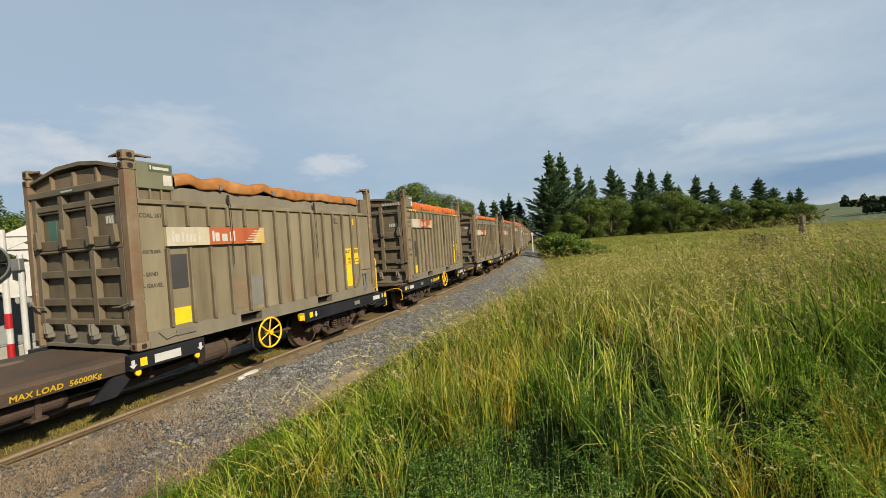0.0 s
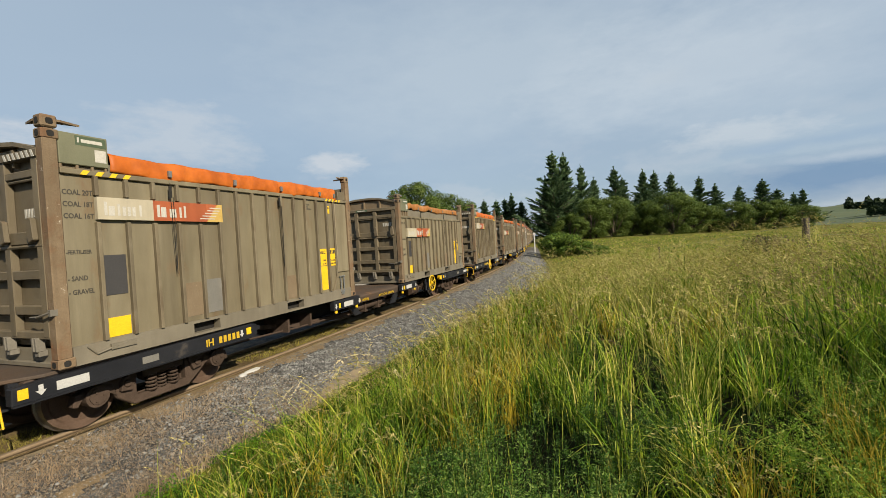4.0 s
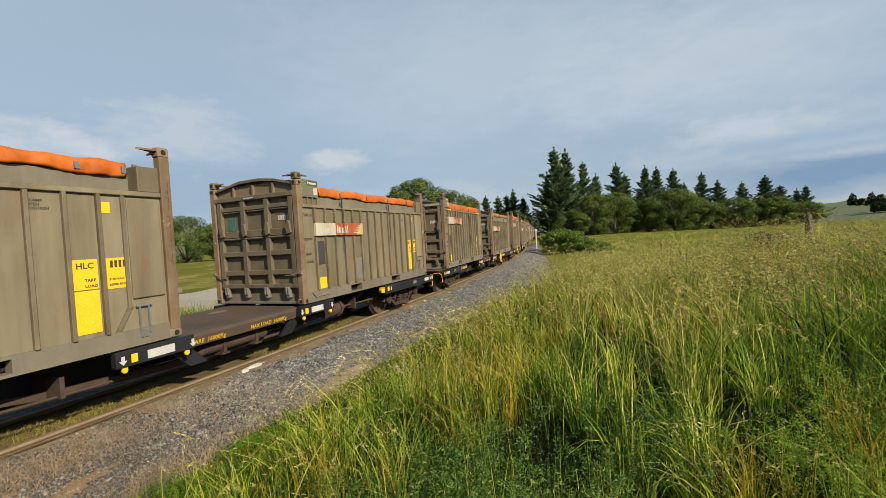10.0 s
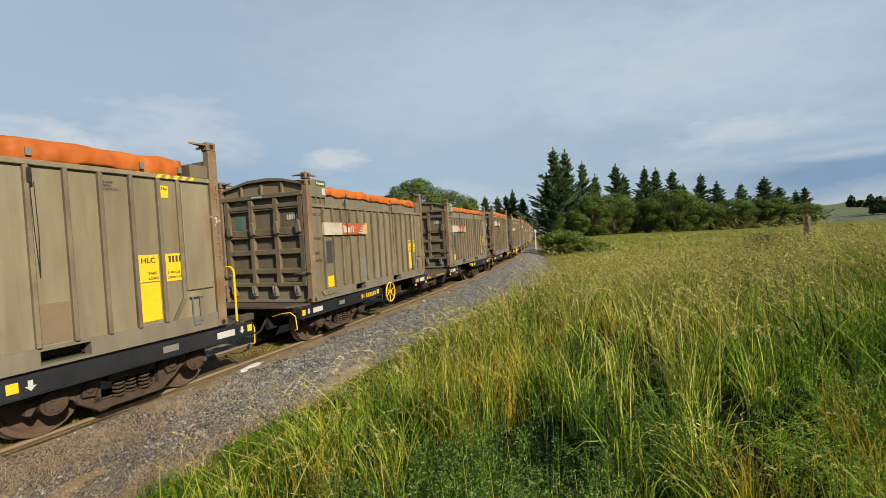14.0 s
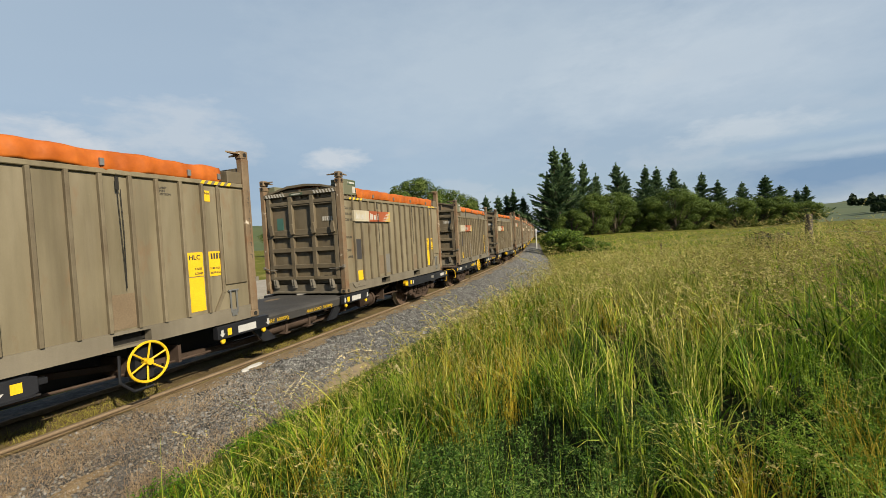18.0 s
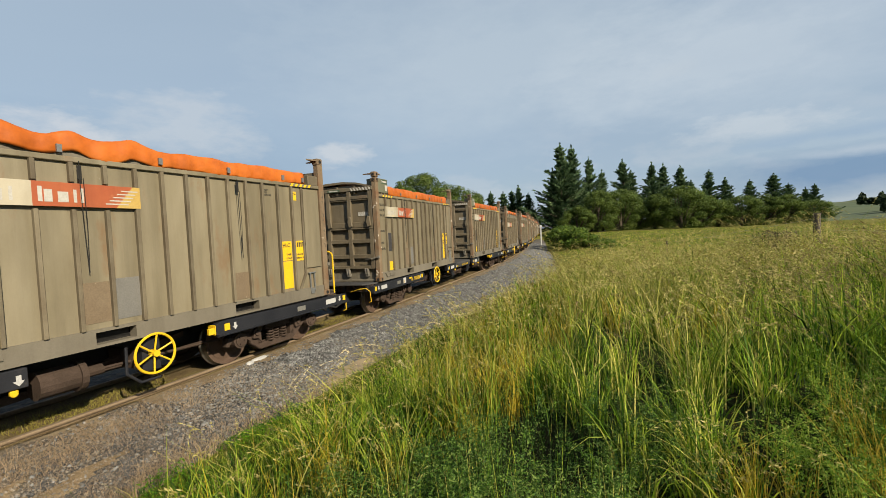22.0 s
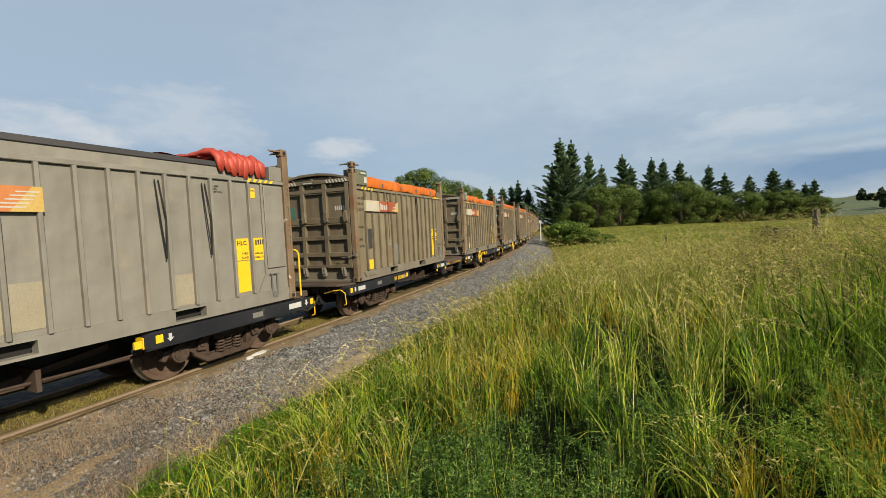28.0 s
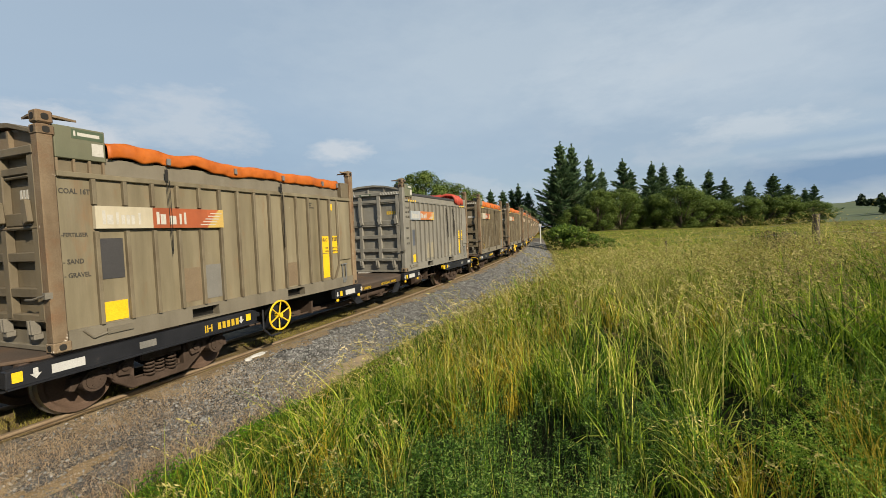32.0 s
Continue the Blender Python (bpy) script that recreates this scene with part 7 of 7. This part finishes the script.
for i, (x, y, top, wide) in enumerate(((34.0, 112.0, 7.0, 1.5), (40.8, 116.2, 11.2, 1.1), (49.9, 123.4, 11.6, 1.2), (55.5, 125.0, 9.0, 1.2), (60.0, 124.0, 10.0, 1.2), (65.3, 119.6, 11.4, 1.25), (70.5, 120.0, 9.6, 1.2), (76.5, 121.5, 7.4, 1.4), (82.0, 119.6, 8.0, 1.4),
                                       (87.5, 118.6, 8.2, 1.4), (93.0, 118.7, 7.8, 1.4), (101.0, 118.6, 6.0, 1.5))):
    plant(BROAD[i % 3], x, y, top, "rounded green broadleaf tree before the pines", "tree", "broadleaf trees beyond the field", wide * 1.2, 6.0, i * 2.1)
for i, (x, y, top, wide) in enumerate(((-11.5, 108.0, 15.2, 1.15), (-6.0, 109.7, 16.9, 1.1), (0.8, 120.0, 14.9, 1.2), (6.0, 122.0, 13.2, 1.2), (-20.0, 112.0, 13.0, 1.3), (-62.0, 102.5, 10.6, 1.2), (-55.0, 106.0, 9.2, 1.4), (-70.0, 98.0, 9.0, 1.4), (-40.0, 112.0, 10.0, 1.4), (-51.3, 49.3, 11.0, 1.0), (-55.5, 45.0, 9.5, 1.1))):
    plant(BROAD[i % 3], x, y, top, "green broadleaf tree standing behind the railway", "tree", "trees behind the railway", wide, 6.0, i * 1.7)
for i, (x, y, top, wide) in enumerate(((11.0, 139.0, 13.0, 0.9), (14.5, 139.4, 14.4, 0.9), (18.5, 138.8, 14.0, 0.9), (21.5, 141.0, 14.6, 0.8), (24.2, 143.0, 16.2, 0.8), (27.0, 141.0, 13.5, 0.9))):
    plant(PINES[(i + 1) % 4], x, y, top, "dark conifer standing behind the railway", "pine tree", "conifers behind the railway", wide * 1.6, 10.0, i * 1.9)

SCRUB = blades("dead_brown_scrub", [(0.06, 0.045, 0.03), (0.11, 0.08, 0.05), (0.17, 0.13, 0.08)], 0.2)
BUSHES = [build_broadleaf(91, BRAMBLE, 2.0, 3.0, 0.05, 3000, 0.11), build_broadleaf(92, BRAMBLE, 2.0, 3.4, 0.05, 3000, 0.11)]
for i, (x, y, top, wide) in enumerate(((12.0, 45.6, 1.85, 1.1), (13.1, 44.0, 1.70, 1.1), (14.0, 43.0, 1.15, 1.5), (15.0, 42.0, 0.65, 2.4), (13.6, 50.0, 1.95, 1.2), (15.0, 54.0, 2.0, 1.3))):
    ob = plant(BUSHES[i % 2], x, y, top, "low dark bramble bush beside the track", "bush", "brambles beside the track", wide, 2.0, i * 1.1)
    ob.name = "bramble_bush"
for proto in PINES + BROAD + BUSHES:
    for ob in [*proto.children_recursive, proto]:
        bpy.data.objects.remove(ob)


def make_hedge():
    """A tall trimmed hedge beyond the gravel road, with browned patches."""
    rng = np.random.default_rng(95)
    h = tagged(new("hedge"), "tall trimmed hedge with browned patches behind the road", "hedge")
    n = 110000
    s = rng.uniform(9.0, 31.5, n)
    r = -26.5 + 3.0 * rng.uniform(-0.5, 0.5, n) + 0.35 * np.sin(s * 1.9)
    up = rng.uniform(0, 1, n) ** 0.7
    x, y = track_spots(s, r)
    z = height(x, y) + up * (4.30 + 0.35 * np.sin(s * 0.9) + 0.2 * np.sin(s * 2.7))
    verts, faces = leaf_cloud(np.stack([x, y, z], -1), 0.085, rng, 0.1, 1.4)
    part("foliage", from_arrays("foliage", verts, faces, HEDGE), None, h)
    bm = bmesh.new()
    for k in range(12):
        p = on_track(10 + 1.8 * k, -26.5)
        z = float(height(np.array(p.x), np.array(p.y)))
        rod(bm, (p.x, p.y, z - 0.1), (p.x + 0.1, p.y, z + 3.2), 0.09, 6, 0.04)
    part("stem_row", bm, BARK, h)


make_hedge()
ROAD = stuff("pale_gravel_road", [(0.36, 0.32, 0.26), (0.45, 0.41, 0.34), (0.53, 0.49, 0.42)], 0.95, 0, 0.8, 0.4, 20)


def make_road():
    s = np.arange(-60, 120, 1.0)
    cols = np.linspace(-22.0, -8.0, 15)
    ss, rr = np.meshgrid(s, cols, indexing="ij")
    x, y = track_spots(ss, rr + 0.3 * np.sin(ss * 0.3))
    z = height(x, y) + 0.03
    i = np.arange(ss.size).reshape(ss.shape)
    faces = np.stack([i[:-1, :-1], i[1:, :-1], i[1:, 1:], i[:-1, 1:]], -1).reshape(-1, 4)
    tagged(new("road", from_arrays("road", np.stack([x, y, z], -1).reshape(-1, 3), faces[:, ::-1], ROAD, True)), "pale gravel road behind the railway", "road", kind="structure")


make_road()

PASTURE = stuff("far_pasture", [(0.055, 0.095, 0.024), (0.085, 0.125, 0.030), (0.135, 0.15, 0.045)], 0.95, 0, 0.012, 0.0, 0.3, grime=(0.05, 0.075, 0.03), grime_scale=0.02, grime_at=(0.55, 0.62))
FAR_HILL = stuff("far_wooded_hill", [(0.045, 0.075, 0.045), (0.07, 0.10, 0.06), (0.11, 0.13, 0.07)], 0.95, 0, 0.01, 0.0, 0.1)
# the haze of distance is put into the mountain's base colour
BLUE_HILL = stuff("hazy_blue_mountain", [(0.16, 0.22, 0.30), (0.19, 0.25, 0.33)], 0.95, 0, 0.005, 0.0, 0.1)


def make_hill(name, a0, a1, dist, tops, deep, mat, label):
    """A ridge seen at the bearings a0 to a1 (degrees right of forwards), sloping down towards the viewer."""
    n = len(tops)
    fine = np.interp(np.linspace(0, n - 1, 60), np.arange(n), tops)
    fine = fine * (1 + 0.03 * np.sin(np.arange(60) * 1.7) + 0.02 * np.sin(np.arange(60) * 4.1))
    rows = []
    for j, (k, f) in enumerate(((0.0, -0.02), (0.25, 0.10), (0.5, 0.38), (0.75, 0.75), (1.0, 1.0), (1.4, 0.6), (1.8, -0.05))):
        for i in range(60):
            a = radians(a0 + (a1 - a0) * i / 59)
            d = dist - deep + deep * k
            rows.append((d * math.sin(a), d * math.cos(a), fine[i] * f * (1 + 0.08 * math.sin(i * 0.9 + j))))
    i = np.arange(7 * 60).reshape(7, 60)
    faces = np.stack([i[:-1, :-1], i[1:, :-1], i[1:, 1:], i[:-1, 1:]], -1).reshape(-1, 4)
    tagged(new(name, from_arrays(name, np.array(rows), faces[:, ::-1], mat, True)), label, "hill", kind="structure")


make_hill("backdrop_hill", 30, 80, 1300, [14, 26, 32, 36, 33, 36, 32, 26], 700, PASTURE, "distant rolling green pasture hills")
make_hill("near_slope", 41, 85, 420, [0.5, 4.5, 10, 13, 14, 12], 240, PASTURE, "green pasture slope beyond the field")
make_hill("backdrop_mountain", 6, 18, 3800, [60, 175, 230, 150, 90, 40], 900, BLUE_HILL, "hazy blue mountain far away")
make_hill("backdrop_woods", -80, 6, 620, [35, 35, 35, 35, 36, 31, 26, 20, 12], 200, PASTURE, "green pasture ridge behind the railway")
PINEWOOD = blades("far_pine_wood", [(0.012, 0.028, 0.012), (0.03, 0.05, 0.02), (0.05, 0.07, 0.03)], 0.1)


def make_far_woods():
    rng = np.random.default_rng(97)
    spots = []
    for a0, a1, d, zlow, zhigh, count in ((43.6, 48.2, 400, 8, 14.5, 5000), (45.2, 48.5, 330, 3, 7.5, 3000), (35.2, 38.0, 300, 0, 7, 2500), (-58, -35.4, 622, 32, 52, 26000), (-34.7, -33.6, 616, 32, 46, 1500), (-31, -24, 600, 14, 30, 3000)):
        a = np.radians(rng.uniform(a0, a1, count))
        dd = d + rng.uniform(-15, 15, count)
        top = zhigh * (0.75 + 0.25 * np.sin(a * 400) * np.sin(a * 170))
        if zhigh > 40:   # an even-topped plantation
            top = zhigh * (0.95 + 0.03 * np.sin(a * 400) + 0.02 * np.sin(a * 930))
        spots.append(np.stack([dd * np.sin(a), dd * np.cos(a), zlow + (top - zlow) * rng.uniform(0, 1, count) ** 0.8], -1))
    p = np.concatenate(spots)
    verts, faces = leaf_cloud(p, 1.7, rng, 0.0, 1.5)
    tagged(new("far_woods", from_arrays("far_woods", verts, faces, PINEWOOD)), "dark woods on the far slopes", "woods", kind="stuff")


make_far_woods()

# ---- fence on the bank ----
POST = stuff("weathered_fence_wood", [(0.10, 0.08, 0.06), (0.17, 0.14, 0.105)], 0.9, 0, 4.0, 0.4, 30, stretch=(1, 1, 0.2))


def make_fence():
    fence = tagged(new("fence"), "weathered wooden fence posts with wire, deep in grass", "fence")
    tops = []
    for x, y, z1, w in ((8.26, 9.65, 2.13, 0.075), (11.2, 22.0, 1.15, 0.05), (5.2, -6.0, 2.0, 0.08)):
        z = float(height(np.array(x), np.array(y)))
        bm = bmesh.new()
        rod(bm, (x, y, z - 0.2), (x + 0.01, y, z1), w, 9, w * 0.92)
        part("post", bm, POST, fence, "", 0.008)
        tops.append(Vector((x, y, z1 - 0.12)))
    tops.sort(key=lambda p: p.y)
    for dz in (0.0, -0.25):
        for a, b in zip(tops, tops[1:]):
            bm = bmesh.new()
            mid = (a + b) / 2 + Vector((0, 0, dz - 0.04))
            pipe(bm, [a + Vector((0, 0, dz)), mid, b + Vector((0, 0, dz))], 0.0025, 4)
            part("wire", bm, GALV, fence)


make_fence()
heap = build_broadleaf(93, SCRUB, 0.55, 1.5, 0.0, 2500, 0.035)
heap.name = "dead_bramble"
heap.matrix_basis = Matrix.Translation((10.4, 13.4, float(height(np.array(10.4), np.array(13.4))) + 0.30)) @ Matrix.Diagonal((1.5, 1.2, 1.2, 1))
tagged(heap, "grey-brown heap of dead bramble in the grass", "bush")


def make_marker():
    p = on_track(62, 3.4)
    z = float(height(np.array(p.x), np.array(p.y)))
    m = tagged(new("marker_post"), "white lineside marker post with a small board", "marker post")
    m.matrix_basis = Matrix.Translation((12.75, 58.6, z))
    block("pole", WHITE, m, -0.08, 0.08, -0.05, 0.05, -0.2, 2.35 - z, 0.01)
    block("board", WHITE, m, -0.16, 0.16, -0.07, -0.05, 2.2 - z, 2.52 - z, 0.01, "small white board")


make_marker()


# ---- level crossing signs behind the train ----
def make_crossing():
    g = -0.46
    face = Matrix.Rotation(radians(50), 4, "Z")
    sign = tagged(new("crossbuck_sign"), "white crossbuck on a red-and-white striped post", "crossing sign")
    sign.matrix_basis = Matrix.Translation((-9.06, 8.9, g)) @ face
    for k in range(8):
        z0, z1 = 0.10 + 0.315 * k, 0.10 + 0.315 * (k + 1)
        bm = bmesh.new()
        rod(bm, (0, 0, z0), (0, 0, z1), 0.06, 14)
        red = k in (0, 2, 4)
        part("post_band", bm, SIGN_RED if red else WHITE, sign, "red band" if red else "white band")
    bm = bmesh.new()
    rod(bm, (0, 0, -0.3), (0, 0, 0.10), 0.06, 14)
    part("post_foot", bm, WHITE, sign)
    bm = bmesh.new()
    rod(bm, (0, 0, 2.62), (0, 0, 3.42), 0.06, 14)
    part("post_top", bm, WHITE, sign)
    for lean in (28, -28):
        bm = bmesh.new()
        brick_(bm, -0.80, 0.80, 0.065 + (0.012 if lean > 0 else 0), 0.075 + (0.012 if lean > 0 else 0), -0.15, 0.15)
        ob = part("blade", bm, WHITE, sign, "white blade", 0.003)
        ob.matrix_basis = Matrix.Translation((0, 0, 3.14)) @ Matrix.Rotation(radians(lean), 4, "Y")
    for z in (3.0, 3.28):
        bm = bmesh.new()
        rod(bm, (-0.6, 0.055, z), (0.6, 0.055, z), 0.012, 6)
        part("bracket", bm, GALV, sign)
    plate = tagged(new("octagonal_sign"), "white back of an octagonal road sign", "road sign")
    plate.matrix_basis = Matrix.Translation((-8.90, 9.05, g)) @ face
    bm = bmesh.new()
    slab(bm, [(0.40 * math.cos(radians(22.5 + 45 * k)), 2.36 + 0.40 * math.sin(radians(22.5 + 45 * k))) for k in range(8)], "y", 0.0, 0.006)
    part("plate", bm, WHITE, plate, "white octagonal plate")
    bm = bmesh.new()
    rod(bm, (0, 0.05, -0.3), (0, 0.05, 2.7), 0.03, 10)
    part("post", bm, GALV, plate)
    pole = tagged(new("white_pole"), "plain white pole beside the crossing", "pole")
    pole.matrix_basis = Matrix.Translation((-8.68, 8.86, g))
    bm = bmesh.new()
    rod(bm, (0, 0, -0.3), (0, 0, 2.88), 0.052, 14)
    part("pipe", bm, WHITE, pole)
    block("junction_box", GALV, pole, -0.09, 0.09, -0.12, 0.0, 2.55, 2.80, 0.01, "grey junction box")
    mirror = tagged(new("traffic_mirror"), "round convex traffic mirror with a grey rim", "mirror")
    tipped = Matrix.Translation((0, 0, 2.74)) @ Matrix.Rotation(radians(14), 4, "X") @ Matrix.Translation((0, 0, -2.74))
    mirror.matrix_basis = Matrix.Translation((-9.17, 8.50, g)) @ Matrix.Rotation(radians(40), 4, "Z")
    bm = bmesh.new()
    n, rings = 36, 8
    rows = []
    for j in range(rings + 1):
        r = 0.44 * j / rings
        rows.append([bm.verts.new((r * math.cos(2 * math.pi * i / n), -0.10 + 0.10 * (j / rings) ** 2, 2.74 + r * math.sin(2 * math.pi * i / n))) for i in range(n)] if j else [bm.verts.new((0, -0.10, 2.74))])
    for i in range(n):
        bm.faces.new((rows[0][0], rows[1][i], rows[1][(i + 1) % n]))
        for j in range(1, rings):
            bm.faces.new((rows[j][i], rows[j + 1][i], rows[j + 1][(i + 1) % n], rows[j][(i + 1) % n]))
    part("glass", bm, MIRROR, mirror, "convex mirror glass", smooth=True, at=tipped)
    bm = bmesh.new()
    ring(bm, (0, 0.0, 2.74), (0, 1, 0), 0.45, 0.022, 40, 8)
    part("rim", bm, GALV, mirror, smooth=True, at=tipped)
    bm = bmesh.new()
    rod(bm, (0, 0.01, 2.74), (0, 0.03, 2.74), 0.43, 30)
    part("back", bm, GALV, mirror, at=tipped)
    bm = bmesh.new()
    rod(bm, (0, 0.09, -0.3), (0, 0.09, 2.80), 0.035, 10)
    rod(bm, (0, 0.02, 2.74), (0, 0.10, 2.74), 0.03, 8)
    part("post", bm, GALV, mirror)
    cab = tagged(new("equipment_cabinet"), "grey steel equipment cabinet on a concrete plinth", "cabinet")
    cab.matrix_basis = Matrix.Translation((-10.9, 9.75, g)) @ face
    block("plinth", CONCRETE, cab, -1.2, 1.2, -0.45, 0.45, -0.2, 0.80, 0.02, "pale concrete plinth")
    block("body", CAB_GREY, cab, -1.1, 1.1, -0.38, 0.38, 0.80, 1.95, 0.02)
    for a in (-1.05, 0.02):
        door = block("door", CAB_GREY, cab, a, a + 1.03, -0.395, -0.38, 0.86, 1.88, 0.004)
        block("handle", GALV, door, a + 0.9, a + 0.94, -0.42, -0.395, 1.3, 1.45, 0.004)
    block("roof", GALV, cab, -1.16, 1.16, -0.46, 0.44, 1.95, 1.99, 0.006)


MIRROR = bpy.data.materials.new("mirror_glass")
MIRROR.use_nodes = True
MIRROR.node_tree.nodes["Principled BSDF"].inputs["Metallic"].default_value = 1.0
MIRROR.node_tree.nodes["Principled BSDF"].inputs["Roughness"].default_value = 0.03
MIRROR.node_tree.nodes["Principled BSDF"].inputs["Base Color"].default_value = (0.8, 0.82, 0.83, 1)
CONCRETE = stuff("pale_concrete", [(0.36, 0.345, 0.31), (0.44, 0.425, 0.385)], 0.9, 0, 2.0, 0.2, 30)
CAB_GREY = stuff("grey_cabinet_paint", [(0.25, 0.265, 0.275), (0.31, 0.325, 0.335)], 0.5, 0, 2.0, 0.05, 50)
make_crossing()


# ---- what moves ----
def wagon_pose(k, t):
    s = 8.61 - PITCH * k + advance(t) + SLACK.get(k, 0.05)
    a, b = on_track(s - 6.03), on_track(s + 6.03)
    way = b - a
    return Matrix.Translation((a + b) / 2) @ Matrix.Rotation(math.atan2(way.y, way.x), 4, "Z")


def motions():
    """The train draws away round the curve; its wheels roll."""
    for thing, k, place in TRAIN:
        offset = Matrix() if place is None else Matrix.Translation((place, 0, DECK))
        walk(thing, [(t, wagon_pose(k, t) @ offset) for t in range(0, 33)])
        if place is None:
            for part_ in thing.children_recursive:
                if part_.name.startswith("wheelset"):
                    spot = part_.matrix_basis.translation.copy()
                    rows = []
                    for i in range(0, 161):
                        t = i * 0.2
                        rows.append((t, Matrix.Translation(spot) @ Matrix.Rotation((advance(t) / AXLE) % (2 * math.pi), 4, "Y")))
                    walk(part_, rows)


motions()
